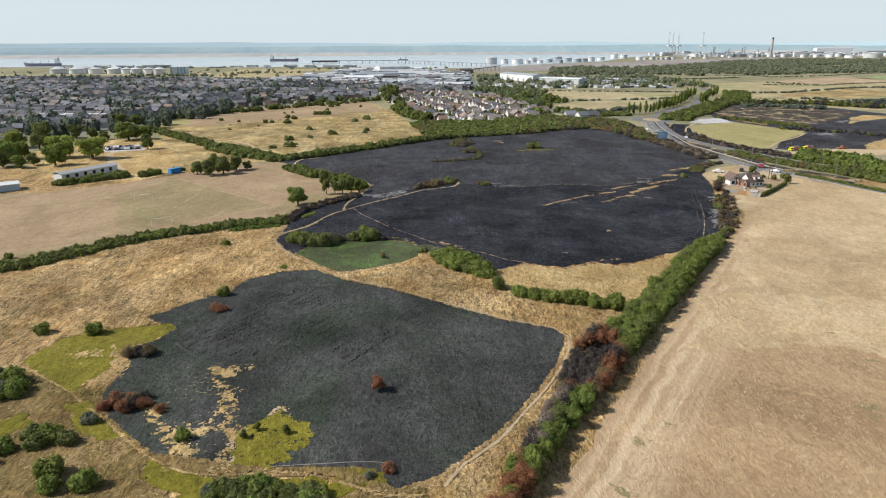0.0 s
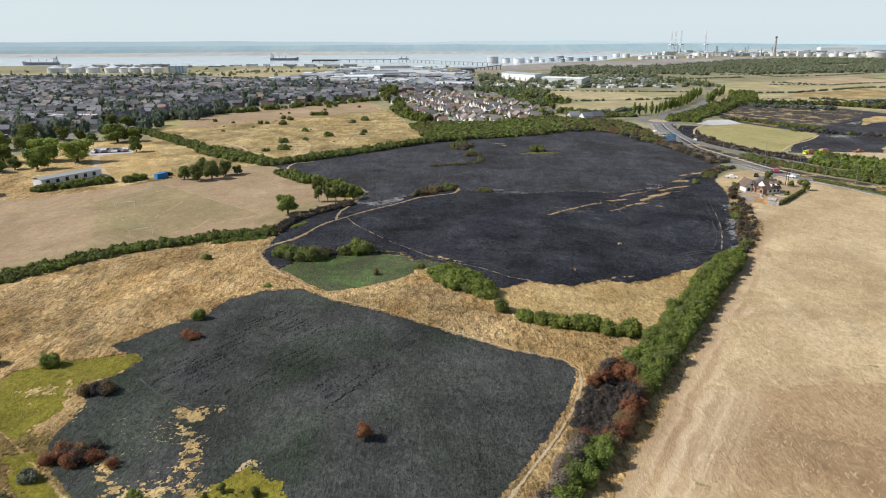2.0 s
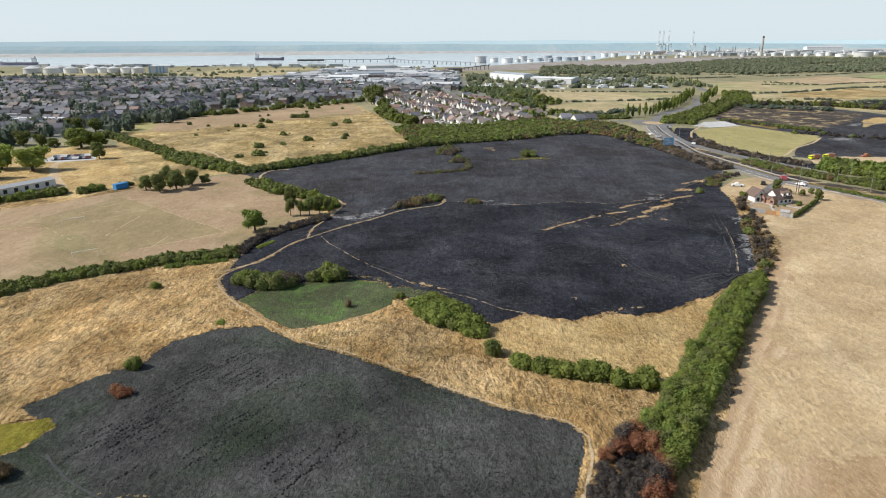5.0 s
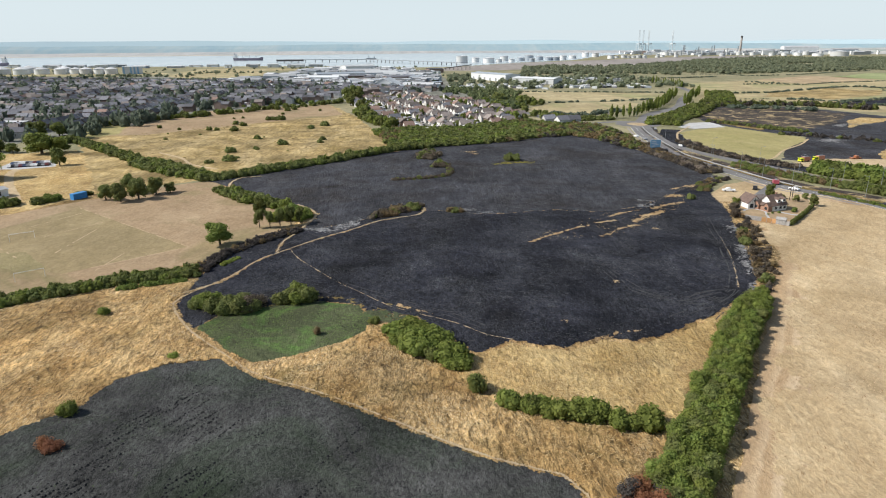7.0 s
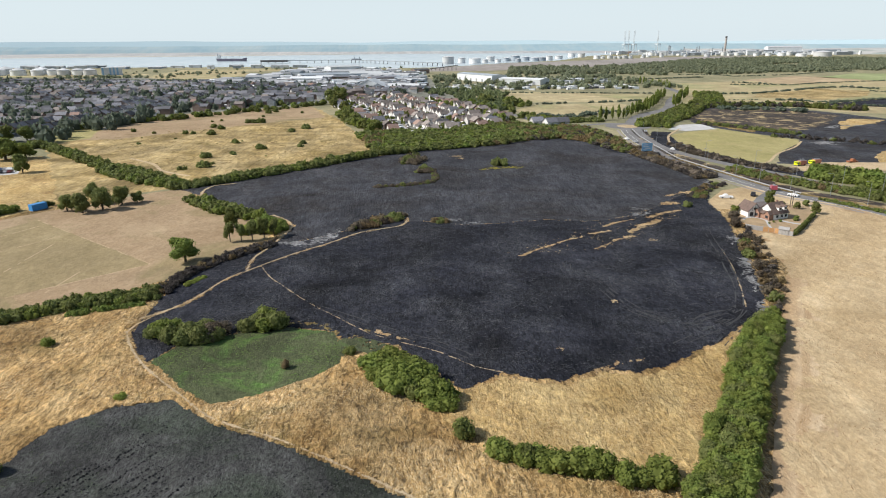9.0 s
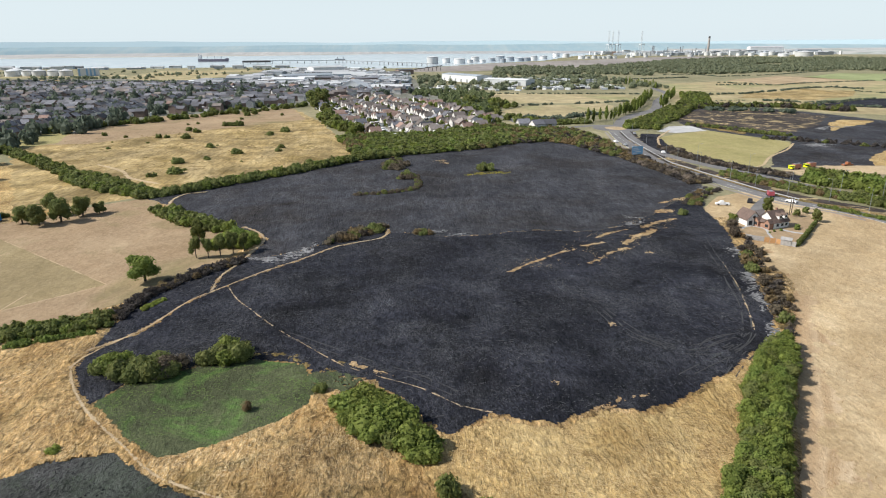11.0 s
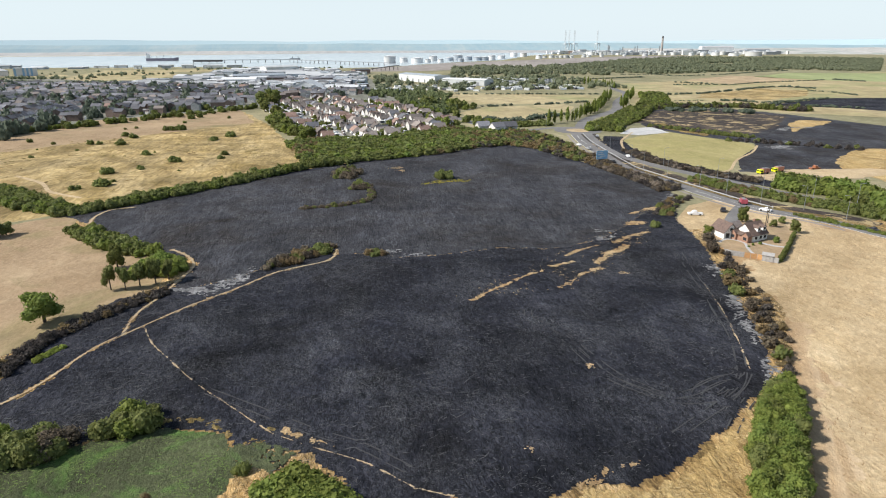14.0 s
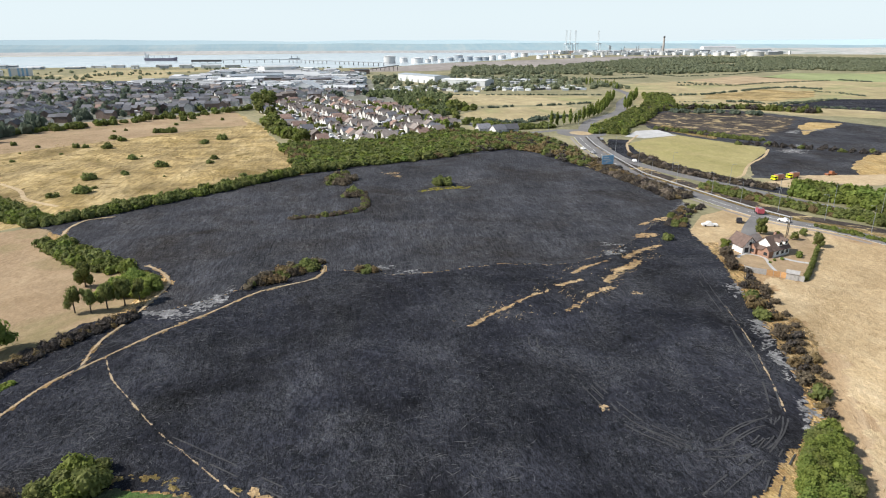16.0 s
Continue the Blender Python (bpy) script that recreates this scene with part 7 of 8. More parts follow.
# Hull colour lifted to purple-grey, with the haze over the water painted in.
mesh_part("hull", mesh_of("hull", b1, paint("ship_hull_hazed", (0.22, 0.20, 0.245), 0.6, 0.15, 0.1)), ship)
ship.matrix_basis = pose(-605, 2620, 0, 0, 0, 183)
b2 = bmesh.new()
add_box(b2, 11, 13, 11, -47, 0, 9)
add_box(b2, 7, 15, 3, -45, 0, 20)
mesh_part("bridge", mesh_of("bridge", b2, WHITE), ship)
b3 = bmesh.new()
bmesh.ops.create_cone(b3, cap_ends=True, segments=10, radius1=1.8, radius2=1.5, depth=8, matrix=pose(-51, 0, 24))
mesh_part("funnel", mesh_of("funnel", b3, STEEL), ship)
for mx in (-20, 5, 30):
    b3 = bmesh.new()
    add_box(b3, 0.8, 0.8, 10, mx, 0, 9)
    mesh_part("mast", mesh_of("mast", b3, STEEL), ship)
ship.matrix_basis = pose(-632, 2620, 0, 0, 0, 3)
copy_thing(ship, pose(-1290, 2110, 0, 0, 0, 186))
jetty = empty("jetty", pose(-459, 2310, 0), "long steel jetty on piles reaching into the estuary", "jetty")
PILE = paint("weathered_timber", (0.10, 0.095, 0.09), 0.9, 0.2, 0.2)
jb = bmesh.new()
add_box(jb, 1.6, 1.6, 8)
pile = mesh_of("pile", jb, PILE)
route = [(-459, 2310), (-330, 2315), (-156, 2318), (-5, 2106), (142, 1884)]
for (x0, y0), (x1, y1) in zip(route, route[1:]):
    ln = math.hypot(x1 - x0, y1 - y0)
    a = math.degrees(math.atan2(y1 - y0, x1 - x0))
    jb = bmesh.new()
    add_box(jb, ln, 7, 1.8, (x0 + x1) / 2 + 459, (y0 + y1) / 2 - 2310, 8, a)
    mesh_part("deck", mesh_of("deck", jb, STEEL), jetty)
    for k in range(int(ln // 24)):
        mesh_part("pile", pile, jetty, pose(x0 + 459 + (x1 - x0) * k * 24 / ln, y0 - 2310 + (y1 - y0) * k * 24 / ln, 0))
jb = bmesh.new()
add_box(jb, 90, 16, 6, 45, 0, 4)
mesh_part("berth", mesh_of("berth", jb, PILE), jetty)
jb = bmesh.new()
add_box(jb, 34, 10, 4, 320, 8, 9)
add_box(jb, 2, 2, 12, 312, 8, 9)
add_box(jb, 2, 2, 10, 330, 8, 9)
mesh_part("loading_arm", mesh_of("loading_arm", jb, STEEL), jetty)
ramp_bridge = empty("conveyor_bridge", pose(118, 1632, 0, 0, 0, -8) @ Matrix.Diagonal((0.7, 1, 0.62, 1)), "dark sloping conveyor bridge on trestles", "bridge")
jb = bmesh.new()
for k in range(7):
    add_box(jb, 1.5, 5, 4 + k * 2.0, -50 + k * 14, 0, 0)
mesh_part("trestle", mesh_of("trestle", jb, PILE), ramp_bridge)
jb = bmesh.new()
bmesh.ops.create_cube(jb, size=1.0, matrix=pose(-8, 0, 12, 0, -8, 0) @ Matrix.Diagonal((96, 6, 3, 1)))
mesh_part("gallery", mesh_of("gallery", jb, PILE), ramp_bridge)

# ---- far woods and hedges ----
WOOD_FAR = [(282, 1700), (372, 1794), (601, 1787), (964, 2247), (1302, 2540), (1768, 2467), (1921, 2175), (1153, 1345), (1035, 1480), (758, 1366), (620, 1330), (532, 1290), (458, 1376), (227, 1376)]
far_spots = []
for i in range(30000):
    x, y = rng.uniform(200, 2300), rng.uniform(1250, 2560)
    if inside(x, y, WOOD_FAR) and noise.noise(Vector((x * 0.006, y * 0.006, 0))) > -0.34:
        far_spots.append((x, y, rng.uniform(3.4, 8)))
woodland("far_wood", "broad belt of distant green woodland", far_spots[:4600], FARLEAF_HAZED)
line_spots = []
for line, fat in (([(393, 849), (457, 855), (517, 891), (581, 932), (645, 954), (653, 908)], 1.25), ([(507, 1017), (547, 1023), (589, 1002), (662, 1043), (724, 1061), (819, 1090)], 0.9), ([(559, 1334), (632, 1319), (635, 1254), (763, 1294), (902, 1390), (996, 1427)], 1.0), ([(421, 767), (449, 748)], 1.6), ([(311, 674), (329, 666), (344, 663), (366, 655), (380, 638)], 2.1), ([(459, 734), (491, 728)], 1.3), ([(541, 1080), (575, 1031)], 1.1), ([(624, 882), (632, 842), (626, 799)], 0.8), ([(840, 1103), (846, 1038)], 1.2), ([(351, 766), (421, 767)], 0.6), ([(449, 748), (455, 728)], 0.9), ([(150, 740), (240, 760), (300, 780)], 1.2), ([(115, 690), (100, 740), (78, 905)], 1.0), ([(60, 920), (330, 870)], 1.0), ([(300, 1180), (470, 1200), (560, 1230)], 1.2), ([(110, 1080), (260, 1060), (360, 1020)], 1.2), ([(205, 655), (150, 612), (125, 630)], 1.8), ([(430, 700), (500, 740), (560, 765)], 1.1), ([(470, 690), (510, 660)], 1.2)):
    for p, d in along(line, 3.2):
        if noise.noise(p * 0.03) > -0.42:
            line_spots.append((p.x + rng.uniform(-4, 4) * fat, p.y + rng.uniform(-2, 2) * fat, fat * rng.uniform(1.4, 2.6)))
woodland("field_hedges", "dark green hedges between distant fields", line_spots, TOWNLEAF_HAZED, "hedges", 0.75)
shore_spots = []
for cx, cy, sx, sy, k in ((-560, 1400, 90, 26, 60), (-420, 1540, 40, 30, 24), (-800, 1640, 160, 40, 60), (-300, 1760, 60, 20, 16), (-480, 1240, 110, 22, 60), (-150, 1800, 90, 14, 20)):
    shore_spots += [(cx + rng.normal() * sx, cy + rng.normal() * sy, rng.uniform(2.5, 5.5)) for i in range(k)]
woodland("shore_scrub", "dark scrub and trees near the waterfront", shore_spots, FARLEAF_HAZED, "scrub")
yard_spots = [q for q in ((rng.uniform(-420, 60), rng.uniform(900, 1680), rng.uniform(2, 4.2)) for i in range(800)) if inside(q[0], q[1], WORKS)]
woodland("yard_trees", "dark trees between industrial units", yard_spots, TOWNLEAF_HAZED, "trees", 1.4)
mid_spots = [(rng.uniform(60, 420), rng.uniform(960, 1340), rng.uniform(3, 8)) for i in range(300)]
woodland("works_scrub", "green scrub between distant works", mid_spots, FARLEAF_HAZED, "scrub")
POPLAR_CACHE = {}


def poplar_at(x, y, h):
    """A slim upright poplar: short trunk and a narrow, ragged crown."""
    v = int(rng.integers(3))
    if v not in POPLAR_CACHE:
        r = np.random.default_rng(v + 200)
        lobes = [(r.uniform(-0.03, 0.03), r.uniform(-0.03, 0.03), z, w, w, 0.14) for z, w in ((0.2, 0.1), (0.35, 0.15), (0.5, 0.16), (0.65, 0.14), (0.8, 0.1), (0.92, 0.06))]
        me = crown_mesh("crown", lobes, 110, 0.05, v + 9)
        me.materials.append(GREEN)
        bm = bmesh.new()
        bmesh.ops.create_cone(bm, cap_ends=True, segments=6, radius1=0.02, radius2=0.008, depth=0.6, matrix=pose(0, 0, 0.3))
        POPLAR_CACHE[v] = (me, mesh_of("trunk", bm, BARK))
    top = empty("poplar", pose(x, y, 0, 0, 0, rng.uniform(0, 360)) @ Matrix.Diagonal((h, h, h, 1)), "tall slim green poplar in a roadside row", "tree", "poplars")
    mesh_part("trunk", POPLAR_CACHE[v][1], top)
    mesh_part("crown", POPLAR_CACHE[v][0], top)


for line in ([(170, 592), (195, 606), (218, 640), (250, 682)], [(221, 640), (240, 668), (263, 710), (291, 765), (325, 830)], [(283, 700), (325, 784), (362, 845)], [(381, 1067), (400, 1024), (388, 960)], [(255, 690), (275, 730), (300, 790)]):
    for p, d in along(line, 6.5):
        poplar_at(p.x + rng.uniform(-2, 2), p.y + rng.uniform(-3, 3), rng.uniform(7.5, 12))

# ---- road furniture ----
LINE = paint("white_road_line", (0.7, 0.7, 0.68), 0.8, 0.1, 0.5)
BARRIER = paint("galvanised_barrier", (0.5, 0.51, 0.52), 0.45, 0.1, 0.5, 0.4)
ribbon("road_north", [(187, 560), (205, 600), (223, 630), (269, 686), (313, 779), (361, 863), (378, 926), (389, 978)], 10, 0.05, ASPHALT, "grey road running away between poplars", "road", 4)
ribbon("road_west", [(186, 562), (175, 572), (158, 566), (139, 561), (118, 596), (111, 637), (100, 668), (83, 709)], 7, 0.045, ASPHALT, "side road past the scrub woodland", "road", 4)
circle = [(182 + 17 * math.cos(a), 553 + 20 * math.sin(a)) for a in np.linspace(0, 2 * math.pi, 24, endpoint=False)]
sheet("roundabout", circle, 0.06, ASPHALT, "asphalt roundabout", "road", 4, 0)
island = [(182 + 8 * math.cos(a), 553 + 10 * math.sin(a)) for a in np.linspace(0, 2 * math.pi, 20, endpoint=False)]
sheet("roundabout_island", island, 0.10, GRAVEL, "dry grass island of the roundabout", "island", 4, 0)
ribbon("road_verge", [(x + 6.0, y + 1) for x, y in road_near[:8]], 3.5, 0.04, BANKGRASS, "dry grass verge beside the road", "verge", 3, 0.4)
ribbon("road_line", [(x - 3.9, y - 0.8) for x, y in road_near], 0.25, 0.065, LINE, "white edge line of the road", "road line", 3)
ribbon("road_line", [(x, y) for x, y in road_near], 0.2, 0.068, LINE, "broken white centre line of the road", "road line", 3, 0, 0.5)
ribbon("cycle_path", [(x - 6.5, y - 1.5) for x, y in road_near[2:]], 1.6, 0.045, MUD, "pale footway beside the road", "footway", 3, 0.2)
rail = empty("crash_barrier", pose(0, 0, 0), "pale steel crash barrier along the road", "barrier")
pb = bmesh.new()
add_box(pb, 0.15, 0.15, 0.75)
post = mesh_of("post", pb, BARRIER)
prev = None
for p, d in along([(x + 5.0, y) for x, y in road_near[4:]], 5):
    if prev is not None:
        mid = (p + prev) / 2
        ang = math.degrees(math.atan2(p.y - prev.y, p.x - prev.x))
        rb = bmesh.new()
        add_box(rb, (p - prev).length + 0.1, 0.12, 0.4, 0, 0, 0.45, ang)
        mesh_part("beam", mesh_of("beam", rb, BARRIER), rail, pose(mid.x, mid.y, 0))
    mesh_part("post", post, rail, pose(p.x, p.y, 0.05))
    prev = p


def lamp_post(x, y, turn, h=9.5):
    top = empty("street_lamp", pose(x, y, 0, 0, 0, turn), "tall grey steel street lamp beside the road", "street lamp", "street lamps")
    b1, b2, b3 = bmesh.new(), bmesh.new(), bmesh.new()
    bmesh.ops.create_cone(b1, cap_ends=True, segments=8, radius1=0.1, radius2=0.05, depth=h, matrix=pose(0, 0, h / 2))
    bmesh.ops.create_cone(b2, cap_ends=True, segments=6, radius1=0.05, radius2=0.05, depth=1.8, matrix=pose(0.9, 0, h, 0, 84, 0))
    add_box(b3, 0.8, 0.3, 0.15, 1.9, 0, h + 0.05)
    mesh_part("pole", mesh_of("pole", b1, STEEL), top)
    mesh_part("arm", mesh_of("arm", b2, STEEL), top)
    mesh_part("lantern", mesh_of("lantern", b3, STEEL), top)


for x, y, t in [(165.5, 386, 180), (169, 362.6, 180), (171, 345, 180), (177.5, 331, 180), (193, 352, 0), (187, 318, 180), (202.7, 333, 0), (191, 301, 180), (177, 412, 0), (165, 425, 180), (172, 470, 0), (160, 400, 180), (210, 318, 0), (187, 378, 0), (176, 505, 0), (190, 580, 0), (160, 560, 90)]:
    lamp_post(x, y, t)
sign = empty("road_sign", pose(149, 427, 0, 0, 0, 12), "large blue direction sign on two posts", "sign")
sb = bmesh.new()
add_box(sb, 7.0, 0.15, 4.6, 0, 0, 1.8)
SIGNBLUE = paint("sign_blue", (0.26, 0.47, 0.66), 0.4, 0.05)
board = mesh_part("board", mesh_of("board", sb, SIGNBLUE), sign)
for px in (-2.2, 2.2):
    sb = bmesh.new()
    add_box(sb, 0.2, 0.2, 6.3, px, 0.2, 0)
    mesh_part("post", mesh_of("post", sb, STEEL), sign)
for bx, bz, bw in [(-1.2, 5.2, 3.2), (-0.8, 4.2, 4.0), (0.5, 3.2, 3.4), (-1.5, 2.4, 2.2)]:
    sb = bmesh.new()
    add_box(sb, bw, 0.05, 0.4, bx, -0.1, bz)
    mesh_part("line", mesh_of("line", sb, WHITE), board)

# ---- vehicles ----
RUBBER = paint("tyre_rubber", (0.02, 0.02, 0.02), 0.9, 0.1)


def car_body(bm, ln, w, h, bonnet=0.28, boot=0.18, bed=False):
    """A rounded car profile pushed across its width."""
    a = ln / 2
    if bed:
        prof = [(-a, 0.35), (-a, 0.95), (-0.1 * ln, 0.95), (-0.08 * ln, h), (0.14 * ln, h), (0.26 * ln, 1.0), (a - 0.1, 0.9), (a, 0.45), (a - 0.1, 0.3), (-a + 0.1, 0.3)]
    else:
        prof = [(-a, 0.4), (-a + 0.05, 0.85), (-a + boot * ln, 0.95), (-a + (boot + 0.14) * ln, h), (a - (bonnet + 0.18) * ln, h), (a - bonnet * ln, 0.98), (a - 0.1, 0.8), (a, 0.45), (a - 0.1, 0.28), (-a + 0.1, 0.28)]
    left = [bm.verts.new((x, -w / 2 * (0.86 if z > 1.1 else 1), z)) for x, z in prof]
    right = [bm.verts.new((x, w / 2 * (0.86 if z > 1.1 else 1), z)) for x, z in prof]
    bm.faces.new(left)
    bm.faces.new(list(reversed(right)))
    for i in range(len(prof)):
        j = (i + 1) % len(prof)
        bm.faces.new([left[i], right[i], right[j], left[j]])


def car_at(x, y, turn, col, label, ln=4.3, w=1.8, h=1.45, bed=False, group="", name="car", z=0.0):
    top = empty(name, pose(x, y, z, 0, 0, turn), label, "car" if name == "car" else name.replace("_", " "), group)
    bm = bmesh.new()
    car_body(bm, ln, w, h, bed=bed)
    body = mesh_part("body", mesh_of("body", bm, paint("car_paint", col, 0.3, 0.04)), top)
    gb = bmesh.new()
    if bed:
        add_box(gb, 0.16 * ln, w * 0.9, 0.35, 0.03 * ln, 0, 1.05)
    else:
        add_box(gb, 0.4 * ln, w * 0.9, 0.3, -0.05 * ln, 0, 1.0)
    mesh_part("windows", mesh_of("windows", gb, GLASS), body)
    wb2 = bmesh.new()
    bmesh.ops.create_cone(wb2, cap_ends=True, segments=12, radius1=0.34, radius2=0.34, depth=0.22, matrix=pose(0, 0, 0, 90, 0, 0))
    wm = mesh_of("wheel", wb2, RUBBER)
    for sx in (-0.3 * ln, 0.3 * ln):
        for sy in (-w / 2 + 0.05, w / 2 - 0.05):
            mesh_part("wheel", wm, top, pose(sx, sy, 0.34))
    return top


WHITECAR, GREYCAR, DARKCAR = (0.75, 0.75, 0.75), (0.3, 0.31, 0.33), (0.03, 0.03, 0.035)
car_at(141.2, 317.6, 165, WHITECAR, "white pickup truck parked on dry grass", 5.3, 1.9, 1.75, True, name="pickup_truck")
car_at(154.5, 320.5, 60, DARKCAR, "dark off-road vehicle with pale roof on dry grass", 4.4, 1.85, 1.8)
for x, y, t, c, lab in [(157.1, 484, 100, WHITECAR, "white car on the main road"), (158.2, 470, 98, GREYCAR, "grey car on the main road"), (184, 520, 75, GREYCAR, "grey car leaving the roundabout"), (154.5, 425, 100, DARKCAR, "dark car on the main road"), (159.8, 372, 100, DARKCAR, "dark car on the main road"), (171, 318.5, 125, WHITECAR, "white van on the main road"), (190, 288, 110, DARKCAR, "dark car on the main road"), (170, 440, 80, WHITECAR, "white car on the far carriageway")]:
    car_at(x, y, t, c, lab, group="cars on the road", z=0.06)
PARKED = [WHITECAR, DARKCAR, GREYCAR, (0.16, 0.05, 0.05), (0.06, 0.09, 0.16), GREYCAR, WHITECAR]
for i in range(22):
    car_at(-212 + (i % 11) * 1.7 - (i // 11) * 3, 397 + (i // 11) * 8 + (i % 11) * 0.5, 100 + rng.uniform(-3, 3), PARKED[i % 7], "car parked on a gravel car park", group="parked cars", z=0.06)
sheet("car_park", [(-217, 391), (-203, 391), (-189, 398), (-194, 409), (-208, 417), (-221, 416)], 0.05, HARDSTAND, "pale gravel car park", "car park", 3, 0.4)


def fire_engine(x, y, turn, body_col, stripe_col, label, ln=8.0, h=3.2):
    top = empty("fire_engine", pose(x, y, 0, 0, 0, turn), label, "fire engine")
    b1, b2, b3, b4 = bmesh.new(), bmesh.new(), bmesh.new(), bmesh.new()
    add_box(b1, ln * 0.66, 2.4, h - 0.6, -ln * 0.17, 0, 0.6)
    mesh_part("body", mesh_of("body", b1, paint("engine_paint", body_col, 0.35, 0.06)), top)
    add_box(b2, ln * 0.3, 2.4, h - 1.1, ln * 0.33, 0, 0.6)
    cab = mesh_part("cab", mesh_of("cab", b2, paint("cab_paint", stripe_col, 0.35, 0.06)), top)
    add_box(b3, ln * 0.22, 2.46, 0.7, ln * 0.37, 0, h - 1.35)
    mesh_part("windscreen", mesh_of("windscreen", b3, GLASS), cab)
    add_box(b4, ln * 0.5, 0.9, 0.3, -ln * 0.15, 0, h)
    mesh_part("ladder", mesh_of("ladder", b4, STEEL), top)
    wb2 = bmesh.new()
    bmesh.ops.create_cone(wb2, cap_ends=True, segments=12, radius1=0.5, radius2=0.5, depth=0.3, matrix=pose(0, 0, 0, 90, 0, 0))
    wm = mesh_of("wheel", wb2, RUBBER)
    for sx in (-ln * 0.3, ln * 0.32):
        for sy in (-1.1, 1.1):
            mesh_part("wheel", wm, top, pose(sx, sy, 0.5))


HIVIS = (0.75, 0.85, 0.02)
fire_engine(215.5, 384.5, 195, (0.35, 0.16, 0.12), HIVIS, "fire engine with fluorescent yellow rear on scorched grass", 6.4, 2.7)
fire_engine(225.5, 387.5, 195, (0.42, 0.2, 0.14), HIVIS, "fire engine with fluorescent yellow rear on scorched grass", 6.4, 2.7)
fire_engine(169.3, 330.5, 70, (0.36, 0.08, 0.10), (0.5, 0.34, 0.34), "red fire engine at the end of a drive", 4.6, 2.2)
car_at(249, 391, 10, (0.30, 0.12, 0.06), "rust-coloured off-road truck on dry ground", 6.0, 2.0, 2.0, True, name="truck")

# ---- the house by the field ----
sheet("house_garden", [(124.2, 278.6), (124.1, 275.7), (127, 272.2), (132.5, 267.7), (136.4, 263.2), (144.6, 272), (160.8, 288.9), (166, 300), (150, 312), (134, 300), (128, 290)], 0.045, PLAYING, "parched brown lawn round a house", "lawn", 1.5, 0.2)
sheet("house_yard", [(126, 300), (131, 313), (146, 331), (163, 339), (176, 318), (184, 304), (166, 296), (150, 300), (138, 299)], 0.04, BLEACHED, "dry worn ground beside a house", "yard", 1.5, 0.5)
ribbon("drive", [(170, 333), (167.3, 327.7), (156.2, 315.5), (148, 305), (143.7, 298.6)], 5.0, 0.065, ASPHALT, "grey asphalt drive from the road to the house", "drive", 2)
ribbon("garden_path", [(131, 284.5), (133, 286.5), (136.2, 287.1), (138.6, 283.2), (136.2, 277), (134.6, 271.5), (135.4, 266.8)], 0.9, 0.06, HARDSTAND, "pale paved garden path", "path", 1)
ribbon("garden_path", [(143.5, 282.6), (146, 278.5), (149.6, 275.8)], 1.4, 0.06, HARDSTAND, "pale paved terrace beside the house", "path", 1)
HWALL = paint("white_house_render", (0.74, 0.73, 0.70), 0.8, 0.06, 0.6)
HBRICK = paint("warm_brick", (0.30, 0.18, 0.13), 0.9, 0.2, 2.0)
HTILE = tiles("house_roof_tiles", (0.14, 0.10, 0.085), 0.05)
HTIMBER = paint("dark_timber", (0.05, 0.04, 0.035), 0.8, 0.2, 2.0)
villa = empty("house", pose(143.6, 287.2, 0, 0, 0, 19.6) @ Matrix.Diagonal((0.74, 0.74, 0.8, 1)), "white house with dormers, brick bays and brown tiled roofs", "house")
b1, b2 = bmesh.new(), bmesh.new()
add_gable(b1, 10, 9.4, 2.9, 7.0)
mesh_part("wall", mesh_of("wall", b1, HWALL), villa)
add_roof(b2, 10, 9.4, 2.9, 7.0, 0.22, 0.45)
roof = mesh_part("roof", mesh_of("roof", b2, HTILE), villa)
for dx in (-0.6, 3.0):
    b1, b2, b3 = bmesh.new(), bmesh.new(), bmesh.new()
    add_gable(b1, 3.2, 1.9, 1.5, 2.3, dx, -2.6, 4.0, 90)
    mesh_part("dormer", mesh_of("dormer", b1, HWALL), roof)
    add_roof(b2, 3.4, 1.9, 1.5, 2.3, 0.14, 0.2, dx, -2.6, 4.0, 90)
    mesh_part("dormer_roof", mesh_of("dormer_roof", b2, HTILE), roof)
    add_box(b3, 1.3, 0.08, 1.0, dx, -4.23, 4.4)
    mesh_part("window", mesh_of("window", b3, GLASS), roof)
for wx in (-2.6, 0.6, 3.4):
    b3 = bmesh.new()
    add_box(b3, 1.5, 0.08, 1.2, wx, -4.73, 0.95)
    mesh_part("window", mesh_of("window", b3, GLASS), villa)
for k, (bx, by) in enumerate([(-6.2, -2.9), (-6.6, 2.9)]):
    b1, b2, b3 = bmesh.new(), bmesh.new(), bmesh.new()
    add_gable(b1, 3.2, 3.0, 2.7, 4.2, bx, by)
    bay = mesh_part("brick_bay", mesh_of("brick_bay", b1, HBRICK), villa, None, "warm red brick bay")
    add_roof(b2, 3.2, 3.0, 2.7, 4.2, 0.15, 0.25, bx, by)
    mesh_part("bay_roof", mesh_of("bay_roof", b2, HTILE), bay)
    add_box(b3, 0.08, 1.6, 1.2, bx - 1.63, by, 0.9)
    mesh_part("window", mesh_of("window", b3, GLASS), bay)
b1, b2, b3 = bmesh.new(), bmesh.new(), bmesh.new()
add_box(b1, 2.4, 3.0, 2.6, -6.0, 0, 0)
link = mesh_part("porch", mesh_of("porch", b1, HBRICK), villa)
add_roof(b2, 2.6, 3.2, 2.6, 3.6, 0.15, 0.2, -6.0, 0, 0, 90)
mesh_part("porch_roof", mesh_of("porch_roof", b2, HTILE), link)
b1, b2, b3 = bmesh.new(), bmesh.new(), bmesh.new()
